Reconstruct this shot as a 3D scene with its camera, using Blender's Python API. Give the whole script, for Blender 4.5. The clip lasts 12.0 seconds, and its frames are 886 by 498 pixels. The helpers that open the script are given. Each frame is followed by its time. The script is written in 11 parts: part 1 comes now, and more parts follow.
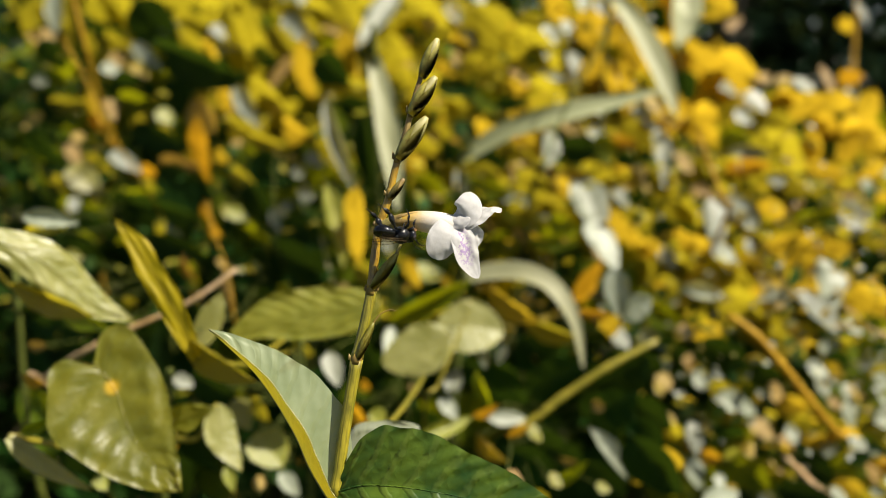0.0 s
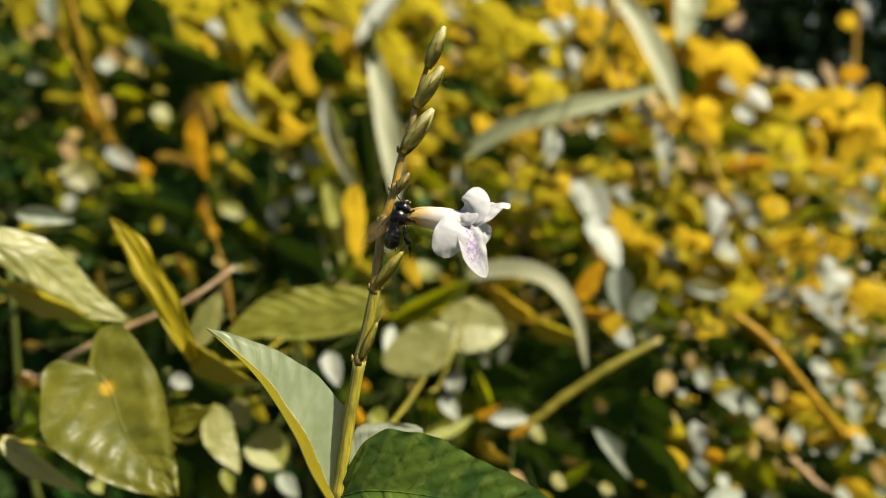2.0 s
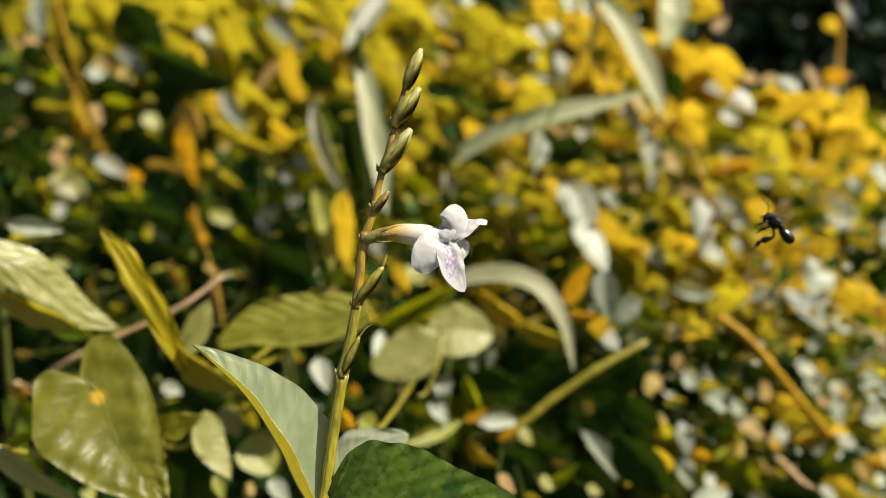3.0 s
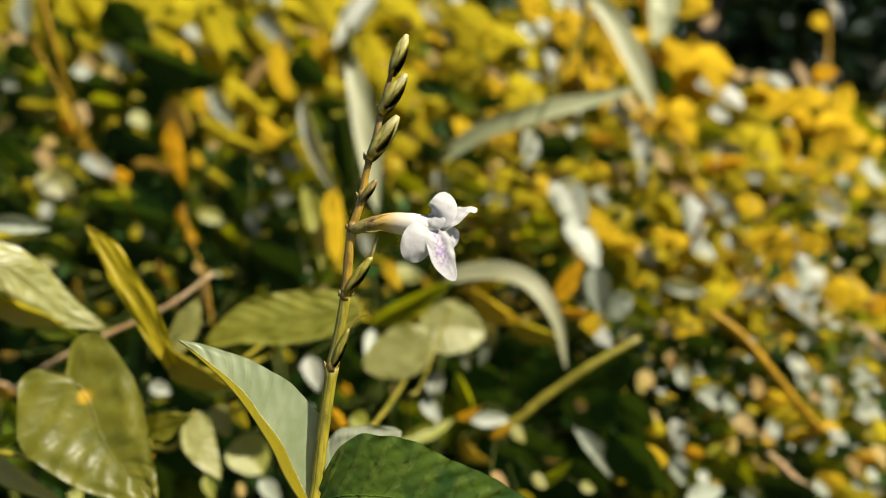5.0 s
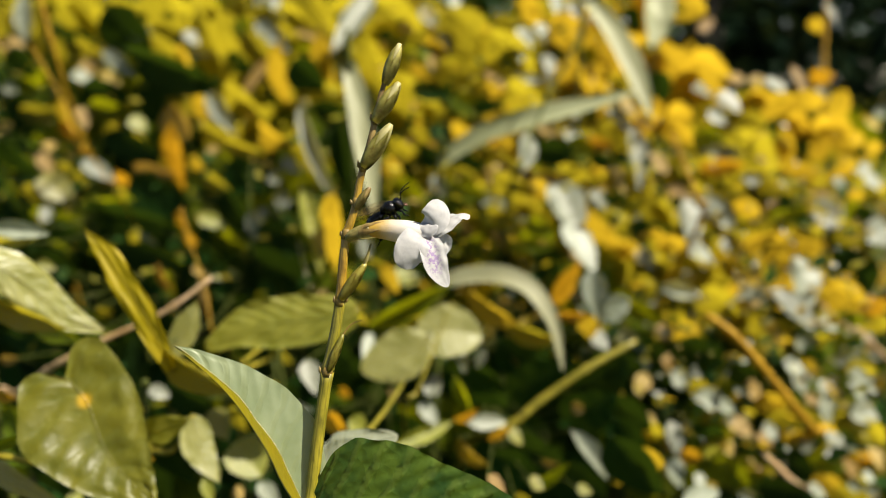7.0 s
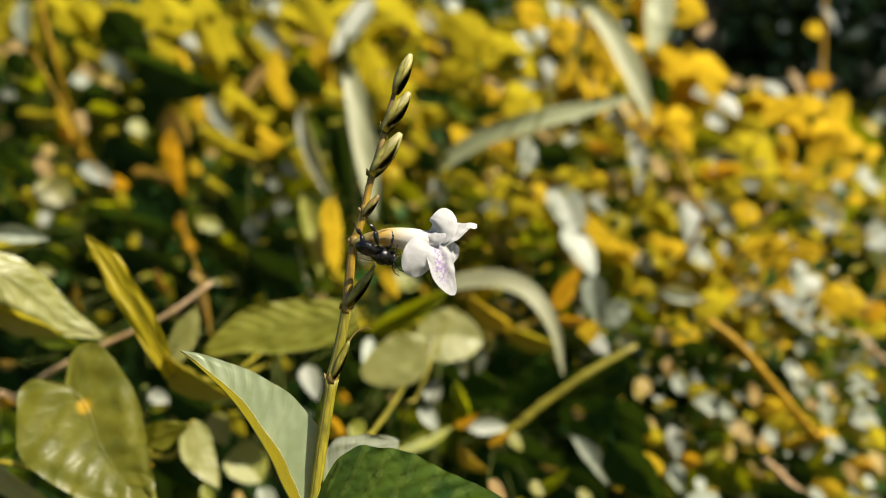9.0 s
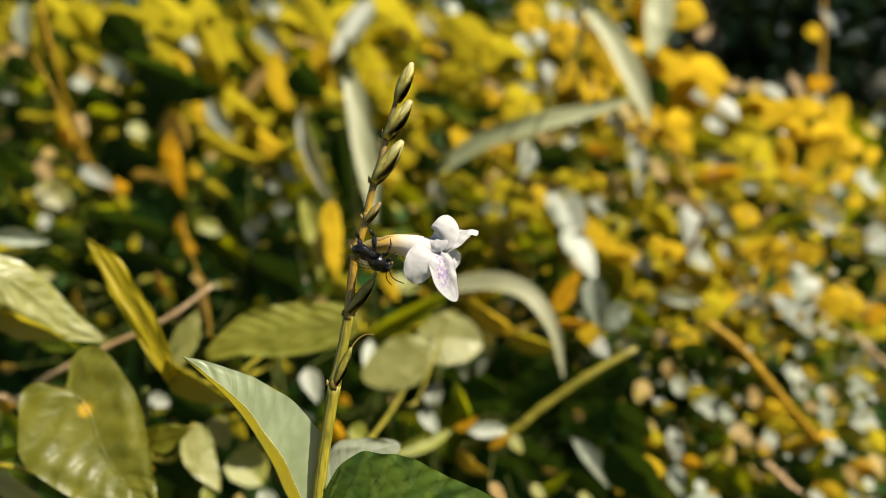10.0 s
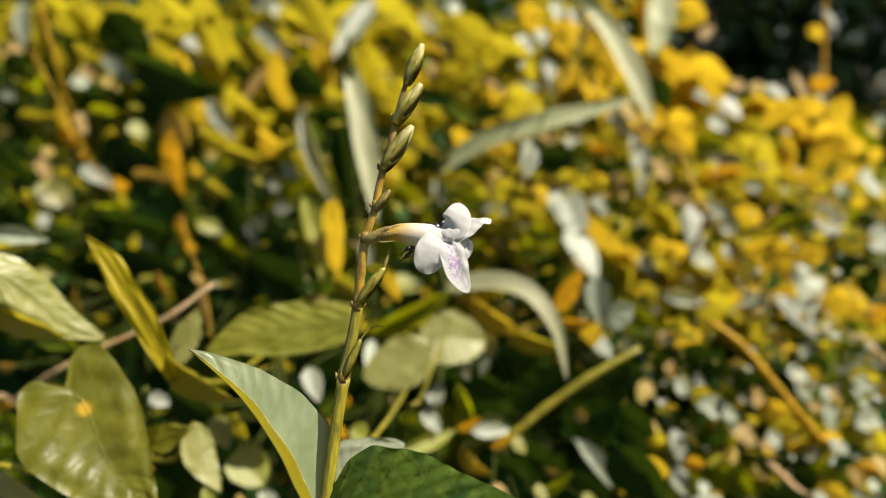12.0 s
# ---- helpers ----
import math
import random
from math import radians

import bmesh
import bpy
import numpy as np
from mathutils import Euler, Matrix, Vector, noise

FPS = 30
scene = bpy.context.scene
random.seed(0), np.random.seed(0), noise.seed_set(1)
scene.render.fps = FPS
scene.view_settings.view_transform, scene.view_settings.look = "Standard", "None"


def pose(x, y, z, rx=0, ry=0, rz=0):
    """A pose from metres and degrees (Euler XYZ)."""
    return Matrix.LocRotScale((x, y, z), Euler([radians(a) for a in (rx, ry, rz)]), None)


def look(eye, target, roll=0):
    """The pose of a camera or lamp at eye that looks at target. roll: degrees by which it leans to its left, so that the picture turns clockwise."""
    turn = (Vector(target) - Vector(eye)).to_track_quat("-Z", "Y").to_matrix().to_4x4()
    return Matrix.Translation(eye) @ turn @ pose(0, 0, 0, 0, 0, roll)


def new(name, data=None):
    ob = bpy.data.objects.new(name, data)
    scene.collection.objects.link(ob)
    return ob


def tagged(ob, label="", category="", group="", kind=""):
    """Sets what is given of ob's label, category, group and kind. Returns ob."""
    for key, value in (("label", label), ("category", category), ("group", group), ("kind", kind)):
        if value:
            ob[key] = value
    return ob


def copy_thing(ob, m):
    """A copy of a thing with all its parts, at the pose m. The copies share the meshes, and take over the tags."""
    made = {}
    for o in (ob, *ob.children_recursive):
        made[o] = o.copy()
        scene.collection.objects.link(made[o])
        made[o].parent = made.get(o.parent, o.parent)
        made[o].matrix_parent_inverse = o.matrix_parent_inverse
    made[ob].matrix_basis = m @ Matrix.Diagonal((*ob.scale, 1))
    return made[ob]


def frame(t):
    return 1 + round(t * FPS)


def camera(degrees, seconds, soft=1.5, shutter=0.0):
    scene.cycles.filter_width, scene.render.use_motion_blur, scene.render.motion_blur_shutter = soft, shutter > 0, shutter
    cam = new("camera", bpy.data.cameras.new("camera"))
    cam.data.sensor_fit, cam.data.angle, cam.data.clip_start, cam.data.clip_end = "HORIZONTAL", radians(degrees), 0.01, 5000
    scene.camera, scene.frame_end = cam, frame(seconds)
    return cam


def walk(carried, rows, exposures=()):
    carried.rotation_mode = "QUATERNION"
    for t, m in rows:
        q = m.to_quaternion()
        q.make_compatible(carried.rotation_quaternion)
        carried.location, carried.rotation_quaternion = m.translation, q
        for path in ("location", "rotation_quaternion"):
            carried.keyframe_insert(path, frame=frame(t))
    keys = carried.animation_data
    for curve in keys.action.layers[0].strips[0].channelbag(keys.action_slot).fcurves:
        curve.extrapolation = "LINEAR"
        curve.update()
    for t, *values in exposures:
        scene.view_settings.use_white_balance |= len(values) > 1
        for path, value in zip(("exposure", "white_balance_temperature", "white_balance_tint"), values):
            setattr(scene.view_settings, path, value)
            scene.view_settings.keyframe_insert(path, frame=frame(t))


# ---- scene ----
cam = camera(60, 12.0, soft=0.5, shutter=0.06)
cam.data.dof.use_dof = True
cam.data.dof.focus_distance = 0.136
cam.data.dof.aperture_fstop = 10.5
walk(cam, [
    (0.0, pose(0.00000, 0.00000, 0.42000, 78.000, -0.000, 0.000)),
    (0.5, pose(0.00020, -0.00049, 0.42014, 77.980, 0.014, 0.013)),
    (1.0, pose(0.00029, -0.00001, 0.41967, 77.980, 0.011, 0.044)),
    (1.5, pose(-0.00049, 0.00183, 0.41883, 77.897, -0.045, -0.011)),
    (2.0, pose(-0.00115, 0.00420, 0.41896, 77.870, 0.019, -0.149)),
    (2.5, pose(-0.00024, 0.00429, 0.41982, 77.929, 0.177, -0.461)),
    (3.0, pose(0.00082, 0.00075, 0.42112, 78.036, 0.434, -0.806)),
    (5.0, pose(0.00032, 0.00280, 0.41940, 78.045, 0.554, -1.589)),
    (5.5, pose(0.00012, 0.00329, 0.41935, 78.090, 0.597, -1.590)),
    (6.0, pose(0.00116, 0.00229, 0.41977, 78.096, 0.575, -1.603)),
    (6.5, pose(-0.00006, 0.00319, 0.41940, 78.135, 0.586, -1.673)),
    (7.0, pose(0.00112, 0.00104, 0.42038, 78.214, 0.633, -1.649)),
    (9.0, pose(0.00062, 0.00141, 0.42065, 78.501, 0.621, -1.738)),
    (9.5, pose(0.00109, 0.00071, 0.42102, 78.572, 0.669, -1.774)),
    (10.0, pose(0.00013, 0.00113, 0.42106, 78.655, 0.638, -1.801)),
    (10.5, pose(-0.00111, 0.00182, 0.42127, 78.736, 0.590, -1.810)),
    (11.0, pose(-0.00137, 0.00284, 0.42019, 78.695, 0.552, -1.836)),
    (11.5, pose(-0.00109, 0.00329, 0.42004, 78.666, 0.559, -1.828)),
    (12.0, pose(-0.00106, 0.00334, 0.41962, 78.747, 0.560, -1.840)),
], exposures=[(0.0, 1.5, 7000, 9), (12.0, 1.5, 7000, 9)])

# ---------------- light ----------------
SUN = Vector((0.56, -0.20, 0.80)).normalized()
world = bpy.data.worlds.new("sky")
scene.world = world
world.use_nodes = True
wn = world.node_tree
sky = wn.nodes.new("ShaderNodeTexSky")
sky.sky_type, sky.sun_disc = "NISHITA", False
sky.sun_elevation, sky.sun_rotation = math.asin(SUN.z), math.atan2(SUN.x, SUN.y)
wn.nodes["Background"].inputs[1].default_value = 0.048
wn.links.new(sky.outputs[0], wn.nodes["Background"].inputs[0])
lamp = bpy.data.lights.new("sun", "SUN")
lamp.energy, lamp.angle, lamp.color = 5.0, radians(0.6), (1.0, 0.95, 0.84)
new("sun", lamp).matrix_world = look(SUN * 20, (0, 0, 0))


# ---------------- materials ----------------
class Nodes:
    """A short way to write a node material."""

    def __init__(self, name):
        self.mat = bpy.data.materials.new(name)
        self.mat.use_nodes = True
        self.tree = self.mat.node_tree
        self.tree.nodes.clear()
        self.out = self.add("ShaderNodeOutputMaterial")

    def add(self, kind, operation=None, data_type=None, interpolation_type=None):
        node = self.tree.nodes.new(kind)
        if operation:
            node.operation = operation
        if data_type:
            node.data_type = data_type
        if interpolation_type:
            node.interpolation_type = interpolation_type
        return node

    def put(self, socket, value):
        if isinstance(value, bpy.types.NodeSocket):
            self.tree.links.new(value, socket)
        else:
            socket.default_value = value

    def math(self, op, a, b=0.0, c=0.0):
        node = self.add("ShaderNodeMath", operation=op)
        for i, value in enumerate((a, b, c)):
            self.put(node.inputs[i], value)
        return node.outputs[0]

    def mix(self, fac, a, b):
        node = self.add("ShaderNodeMix", data_type="RGBA")
        self.put(node.inputs[0], fac)
        self.put(node.inputs[6], a)
        self.put(node.inputs[7], b)
        return node.outputs[2]

    def noise(self, vector, scale, detail=3.0, rough=0.6):
        node = self.add("ShaderNodeTexNoise")
        self.put(node.inputs["Vector"], vector)
        node.inputs["Scale"].default_value = scale
        node.inputs["Detail"].default_value = detail
        node.inputs["Roughness"].default_value = rough
        return node.outputs[0]

    def ramp(self, fac, low, high):
        node = self.add("ShaderNodeMapRange", interpolation_type="SMOOTHSTEP")
        self.put(node.inputs[0], fac)
        node.inputs[1].default_value, node.inputs[2].default_value = low, high
        return node.outputs[0]

    def bump(self, height, strength, distance):
        node = self.add("ShaderNodeBump")
        self.put(node.inputs["Height"], height)
        node.inputs["Strength"].default_value = strength
        node.inputs["Distance"].default_value = distance
        return node.outputs[0]

    def principled(self, color, rough, normal=None, spec=0.5, metal=0.0):
        node = self.add("ShaderNodeBsdfPrincipled")
        self.put(node.inputs["Base Color"], color)
        self.put(node.inputs["Roughness"], rough)
        node.inputs["Specular IOR Level"].default_value = spec
        node.inputs["Metallic"].default_value = metal
        if normal is not None:
            self.put(node.inputs["Normal"], normal)
        return node.outputs[0]

    def blend(self, fac, a, b):
        node = self.add("ShaderNodeMixShader")
        self.put(node.inputs[0], fac)
        self.put(node.inputs[1], a)
        self.put(node.inputs[2], b)
        return node.outputs[0]

    def done(self, shader):
        self.tree.links.new(shader, self.out.inputs[0])
        return self.mat


def rgb(r, g, b):
    return (r, g, b, 1.0)


def leaf_material(name, dark, light, glow, share, rough, spec, spread=0.35, vein=1.0):
    """A leaf blade: a waxy skin over a body that lets light through, with veins, mottling and a tone of its own for each leaf."""
    n = Nodes(name)
    where = n.add("ShaderNodeTexCoord").outputs["Object"]
    apart = n.add("ShaderNodeNewGeometry").outputs["Random Per Island"]
    chance = n.math("FRACT", n.math("ADD", n.add("ShaderNodeObjectInfo").outputs["Random"], apart))
    shifted = n.add("ShaderNodeVectorMath", operation="ADD")
    n.put(shifted.inputs[0], where)
    n.put(shifted.inputs[1], chance)
    axes = n.add("ShaderNodeSeparateXYZ")
    n.put(axes.inputs[0], where)
    aside = n.math("ABSOLUTE", axes.outputs[0])
    drift = n.math("MULTIPLY", n.noise(shifted.outputs[0], 4.0, 2.0), 0.16)
    ribs = n.math("SINE", n.math("MULTIPLY", n.math("SUBTRACT", n.math("ADD", axes.outputs[1], drift), n.math("MULTIPLY", aside, 0.75)), 44.0))
    ribs = n.math("MULTIPLY", n.ramp(ribs, 0.5, 1.0), n.ramp(n.noise(shifted.outputs[0], 2.6, 1.0), 0.3, 0.65))
    mid = n.math("SUBTRACT", 1.0, n.ramp(aside, 0.008, 0.03))
    veins = n.math("MAXIMUM", n.math("MULTIPLY", ribs, 0.55), mid)
    coarse = n.noise(shifted.outputs[0], 3.0)
    fine = n.noise(shifted.outputs[0], 22.0, 4.0)
    tone = n.mix(n.ramp(coarse, 0.3, 0.7), rgb(*dark), rgb(*light))
    tone = n.mix(n.math("MULTIPLY", n.ramp(fine, 0.45, 0.75), 0.35), tone, rgb(*[c * 0.6 for c in dark]))
    tone = n.mix(n.math("MULTIPLY", veins, 0.5 * vein), tone, rgb(*[min(1, c * 1.6 + 0.02) for c in light]))
    hue = n.add("ShaderNodeHueSaturation")
    n.put(hue.inputs["Hue"], n.math("MULTIPLY_ADD", chance, 0.03, 0.487))
    n.put(hue.inputs["Value"], n.math("MULTIPLY_ADD", chance, 2 * spread, 1 - spread))
    n.put(hue.inputs["Color"], tone)
    normal = n.bump(n.math("ADD", n.math("MULTIPLY", veins, -0.5 * vein), fine), 0.25, 0.0008)
    skin = n.principled(hue.outputs[0], n.math("MULTIPLY_ADD", fine, 0.2, rough - 0.1), normal, spec)
    through_tone = n.add("ShaderNodeHueSaturation")
    n.put(through_tone.inputs["Value"], n.math("MULTIPLY_ADD", chance, spread, 1 - spread / 2))
    n.put(through_tone.inputs["Color"], n.mix(n.math("MULTIPLY", veins, 0.4), n.mix(n.ramp(coarse, 0.25, 0.8), rgb(*glow), rgb(*[c * 0.75 for c in glow])), rgb(*[c * 0.5 for c in glow])))
    body = n.add("ShaderNodeBsdfTranslucent")
    n.put(body.inputs[0], through_tone.outputs[0])
    return n.done(n.blend(share, skin, body.outputs[0]))


def stem_material(name, low, high, rough=0.45, share=0.0, grain=90.0, spec=0.6):
    """Stem or scale skin: long dark streaks over a mottled ground; thin scales let some light through."""
    n = Nodes(name)
    where = n.add("ShaderNodeTexCoord").outputs["Object"]
    round_about = n.add("ShaderNodeSeparateXYZ")
    n.put(round_about.inputs[0], n.add("ShaderNodeUVMap").outputs[0])
    stretched = n.add("ShaderNodeMapping")
    n.put(stretched.inputs[0], where)
    stretched.inputs["Scale"].default_value = (1500, 1500, 90)
    fine = n.noise(stretched.outputs[0], 1.0, 4.0)
    coarse = n.noise(where, grain, 3.0)
    groove = n.math("SINE", n.math("MULTIPLY", n.math("ADD", round_about.outputs[0], n.math("MULTIPLY", coarse, 0.06)), 44.0))
    groove = n.ramp(groove, 0.2, 1.0)
    tone = n.mix(n.ramp(coarse, 0.3, 0.7), rgb(*low), rgb(*high))
    tone = n.mix(n.math("MULTIPLY", n.ramp(fine, 0.45, 0.7), 0.6), tone, rgb(*[c * 0.4 for c in low]))
    tone = n.mix(n.math("MULTIPLY", groove, 0.2), tone, rgb(low[0] * 0.5, low[1] * 0.45, low[2] * 0.5))
    spots = n.ramp(n.noise(where, 1400.0, 2.0), 0.66, 0.74)
    tone = n.mix(n.math("MULTIPLY", spots, 0.6), tone, rgb(low[0] * 0.3, low[1] * 0.22, low[2] * 0.3))
    height = n.math("SUBTRACT", n.math("MULTIPLY", fine, 0.6), groove)
    skin = n.principled(tone, n.math("MULTIPLY_ADD", fine, 0.25, rough - 0.1), n.bump(height, 0.3, 0.0002), spec)
    if not share:
        return n.done(skin)
    inner = n.add("ShaderNodeBsdfTranslucent")
    n.put(inner.inputs[0], n.mix(0.5, tone, rgb(*[min(1, c * 1.6) for c in high])))
    return n.done(n.blend(share, skin, inner.outputs[0]))


def plain_material(name, color, rough, spec=0.5, grain=400.0, depth=0.0003, other=None):
    n = Nodes(name)
    where = n.add("ShaderNodeTexCoord").outputs["Object"]
    fine = n.noise(where, grain, 3.0)
    tone = n.mix(n.ramp(fine, 0.3, 0.75), rgb(*color), rgb(*(other or [c * 0.7 for c in color])))
    return n.done(n.principled(tone, n.math("MULTIPLY_ADD", fine, 0.15, rough), n.bump(fine, 0.3, depth), spec))


def bud_material(name, low, high, brown):
    """A smooth green scale, mottled, with fine hairs' roughness and brown freckles."""
    n = Nodes(name)
    where = n.add("ShaderNodeTexCoord").outputs["Object"]
    coarse, fine = n.noise(where, 420.0, 3.0), n.noise(where, 2600.0, 3.0)
    tone = n.mix(n.ramp(coarse, 0.32, 0.68), rgb(*low), rgb(*high))
    tone = n.mix(n.math("MULTIPLY", n.ramp(n.noise(where, 900.0, 2.0), 0.55, 0.7), 0.55), tone, rgb(*brown))
    skin = n.principled(tone, n.math("MULTIPLY_ADD", fine, 0.25, 0.32), n.bump(fine, 0.35, 0.0002), 0.6)
    inner = n.add("ShaderNodeBsdfTranslucent")
    n.put(inner.inputs[0], n.mix(0.5, tone, rgb(*[min(1, c * 1.8) for c in high])))
    return n.done(n.blend(0.35, skin, inner.outputs[0]))


def petal_material(name, spots):
    """White, thin petal skin; the lip has violet flecks along its middle."""
    n = Nodes(name)
    where = n.add("ShaderNodeTexCoord").outputs["Object"]
    fine = n.noise(where, 900.0, 3.0)
    tone = n.mix(n.ramp(fine, 0.35, 0.75), rgb(0.44, 0.434, 0.437), rgb(0.385, 0.378, 0.385))
    if spots:
        uv = n.add("ShaderNodeUVMap").outputs[0]
        axes = n.add("ShaderNodeSeparateXYZ")
        n.put(axes.inputs[0], uv)
        across = n.math("ABSOLUTE", n.math("SUBTRACT", axes.outputs[0], 0.55))
        zone = n.math("MULTIPLY", n.math("SUBTRACT", 1.0, n.ramp(across, 0.12, 0.42)), n.math("SUBTRACT", 1.0, n.ramp(axes.outputs[1], 0.62, 0.86)))
        zone = n.math("MULTIPLY", zone, n.ramp(axes.outputs[1], 0.02, 0.2))
        flecks = n.ramp(n.noise(where, 1900.0, 3.0, 0.7), 0.46, 0.54)
        tone = n.mix(n.math("MULTIPLY", n.math("MULTIPLY", zone, flecks), 0.95), tone, rgb(0.27, 0.18, 0.36))
    skin = n.principled(tone, 0.55, n.bump(fine, 0.25, 0.0003), 0.35)
    body = n.add("ShaderNodeBsdfTranslucent")
    n.put(body.inputs[0], tone)
    return n.done(n.blend(0.48, skin, body.outputs[0]))


def tube_material(name):
    """The flower's tube: cream, turning amber where the calyx holds it."""
    n = Nodes(name)
    where = n.add("ShaderNodeTexCoord").outputs["Object"]
    along = n.add("ShaderNodeSeparateXYZ")
    n.put(along.inputs[0], n.add("ShaderNodeUVMap").outputs[0])
    fine = n.noise(where, 700.0, 3.0)
    tone = n.mix(n.ramp(n.math("ADD", along.outputs[1], n.math("MULTIPLY", fine, 0.15)), 0.2, 0.62), rgb(0.44, 0.28, 0.05), rgb(0.52, 0.49, 0.45))
    skin = n.principled(tone, 0.5, n.bump(fine, 0.3, 0.0004), 0.35)
    body = n.add("ShaderNodeBsdfTranslucent")
    n.put(body.inputs[0], tone)
    return n.done(n.blend(0.3, skin, body.outputs[0]))


def wing_material():
    n = Nodes("wing_film")
    where = n.add("ShaderNodeTexCoord").outputs["Object"]
    lines = n.ramp(n.noise(where, 900.0, 1.0), 0.6, 0.65)
    film = n.principled(rgb(0.20, 0.14, 0.075), 0.25, None, 0.6)
    clear = n.add("ShaderNodeBsdfTransparent")
    n.put(clear.inputs[0], rgb(0.95, 0.9, 0.8))
    return n.done(n.blend(n.math("MULTIPLY_ADD", lines, 0.14, 0.10), clear.outputs[0], film))


def soil_material():
    n = Nodes("soil")
    where = n.add("ShaderNodeTexCoord").outputs["Object"]
    coarse, fine = n.noise(where, 4.0, 5.0), n.noise(where, 60.0, 5.0)
    tone = n.mix(n.ramp(coarse, 0.35, 0.7), rgb(0.035, 0.026, 0.014), rgb(0.05, 0.05, 0.018))
    tone = n.mix(n.math("MULTIPLY", n.ramp(fine, 0.55, 0.75), 0.6), tone, rgb(0.10, 0.07, 0.035))
    return n.done(n.principled(tone, 0.9, n.bump(fine, 0.8, 0.01), 0.2))


def hero_leaf_material(name, low, high, relief, spec, share, spot=None, vein=0.14):
    """Leaf skin of the flowering plant: waxy green with side veins in relief."""
    n = Nodes(name)
    where = n.add("ShaderNodeTexCoord").outputs["Object"]
    coarse, fine = n.noise(where, 130.0, 3.0), n.noise(where, 1100.0, 4.0)
    tone = n.mix(n.ramp(coarse, 0.3, 0.7), rgb(*low), rgb(*high))
    tone = n.mix(n.math("MULTIPLY", n.ramp(fine, 0.5, 0.75), 0.3), tone, rgb(*[c * 0.7 for c in high]))
    axes = n.add("ShaderNodeSeparateXYZ")
    n.put(axes.inputs[0], n.add("ShaderNodeUVMap").outputs[0])
    wander = n.math("MULTIPLY", n.noise(where, 260.0, 2.0), 0.05)
    ribs = n.math("SINE", n.math("MULTIPLY", n.math("ADD", wander, n.math("SUBTRACT", axes.outputs[1], n.math("MULTIPLY", axes.outputs[0], 0.13))), 62.0))
    ribs = n.ramp(ribs, 0.3, 1.0)
    cells = n.add("ShaderNodeTexVoronoi")
    cells.feature = "DISTANCE_TO_EDGE"
    n.put(cells.inputs["Vector"], where)
    cells.inputs["Scale"].default_value = 360.0
    net = n.ramp(cells.outputs[0], 0.0, 0.4)
    tone = n.mix(n.math("MULTIPLY", ribs, vein), tone, rgb(0.13, 0.145, 0.03))
    if spot:
        away = n.add("ShaderNodeVectorMath", operation="DISTANCE")
        n.put(away.inputs[0], where)
        away.inputs[1].default_value = spot
        near = n.math("SUBTRACT", 1.0, n.ramp(n.math("ADD", away.outputs["Value"], n.math("MULTIPLY", coarse, 0.0016)), 0.0018, 0.0036))
        tone = n.mix(n.math("MULTIPLY", near, 0.85), tone, rgb(0.42, 0.25, 0.01))
    height = n.math("ADD", n.math("MULTIPLY", ribs, -0.5), n.math("MULTIPLY", net, 0.5 * relief))
    skin = n.principled(tone, n.math("MULTIPLY_ADD", fine, 0.2, 0.38), n.bump(height, relief, 0.0004), spec)
    glow = n.add("ShaderNodeBsdfTranslucent")
    n.put(glow.inputs[0], n.mix(n.ramp(coarse, 0.3, 0.8), rgb(0.55, 0.42, 0.012), rgb(0.42, 0.34, 0.012)))
    return n.done(n.blend(share, skin, glow.outputs[0]))


golden_leaf = leaf_material("golden_leaf", (0.165, 0.11, 0.010), (0.255, 0.165, 0.016), (0.53, 0.35, 0.020), 0.54, 0.48, 0.3, 0.3)
lime_leaf = leaf_material("lime_leaf", (0.132, 0.119, 0.008), (0.212, 0.18, 0.014), (0.46, 0.372, 0.020), 0.5, 0.5, 0.22, 0.36)
green_leaf = leaf_material("green_leaf", (0.048, 0.082, 0.004), (0.11, 0.138, 0.007), (0.40, 0.41, 0.008), 0.42, 0.5, 0.14)
glossy_leaf = leaf_material("glossy_leaf", (0.115, 0.129, 0.088), (0.20, 0.216, 0.164), (0.44, 0.40, 0.12), 0.3, 0.5, 0.7, 0.3, 0.6)
olive_leaf = leaf_material("olive_leaf", (0.092, 0.10, 0.008), (0.18, 0.17, 0.020), (0.48, 0.40, 0.010), 0.38, 0.48, 0.55, 0.2, 1.2)
# near-black green: the bank's shade is put into this leaf colour
dark_shade_leaf = leaf_material("dark_shade_leaf", (0.006, 0.020, 0.0025), (0.012, 0.033, 0.004), (0.04, 0.07, 0.005), 0.25, 0.7, 0.05)
orange_leaf = leaf_material("orange_leaf", (0.30, 0.15, 0.012), (0.36, 0.20, 0.018), (0.70, 0.36, 0.015), 0.45, 0.5, 0.4)
grass_skin = leaf_material("grass_skin", (0.20, 0.205, 0.105), (0.28, 0.285, 0.165), (0.34, 0.33, 0.08), 0.38, 0.55, 0.4, 0.2, 0.3)
dry_leaf = leaf_material("dry_leaf", (0.19, 0.12, 0.022), (0.32, 0.22, 0.075), (0.45, 0.28, 0.04), 0.4, 0.6, 0.3, 0.4)
# the wood's shade is painted in: near-black leaves for trees and shrubs
tree_shade_leaf = leaf_material("tree_shade_leaf", (0.006, 0.015, 0.008), (0.012, 0.026, 0.013), (0.02, 0.03, 0.008), 0.2, 0.85, 0.01, 0.4, 0.0)
green_stem = stem_material("green_stem", (0.13, 0.118, 0.008), (0.25, 0.205, 0.017), 0.36, 0.1, 200.0)
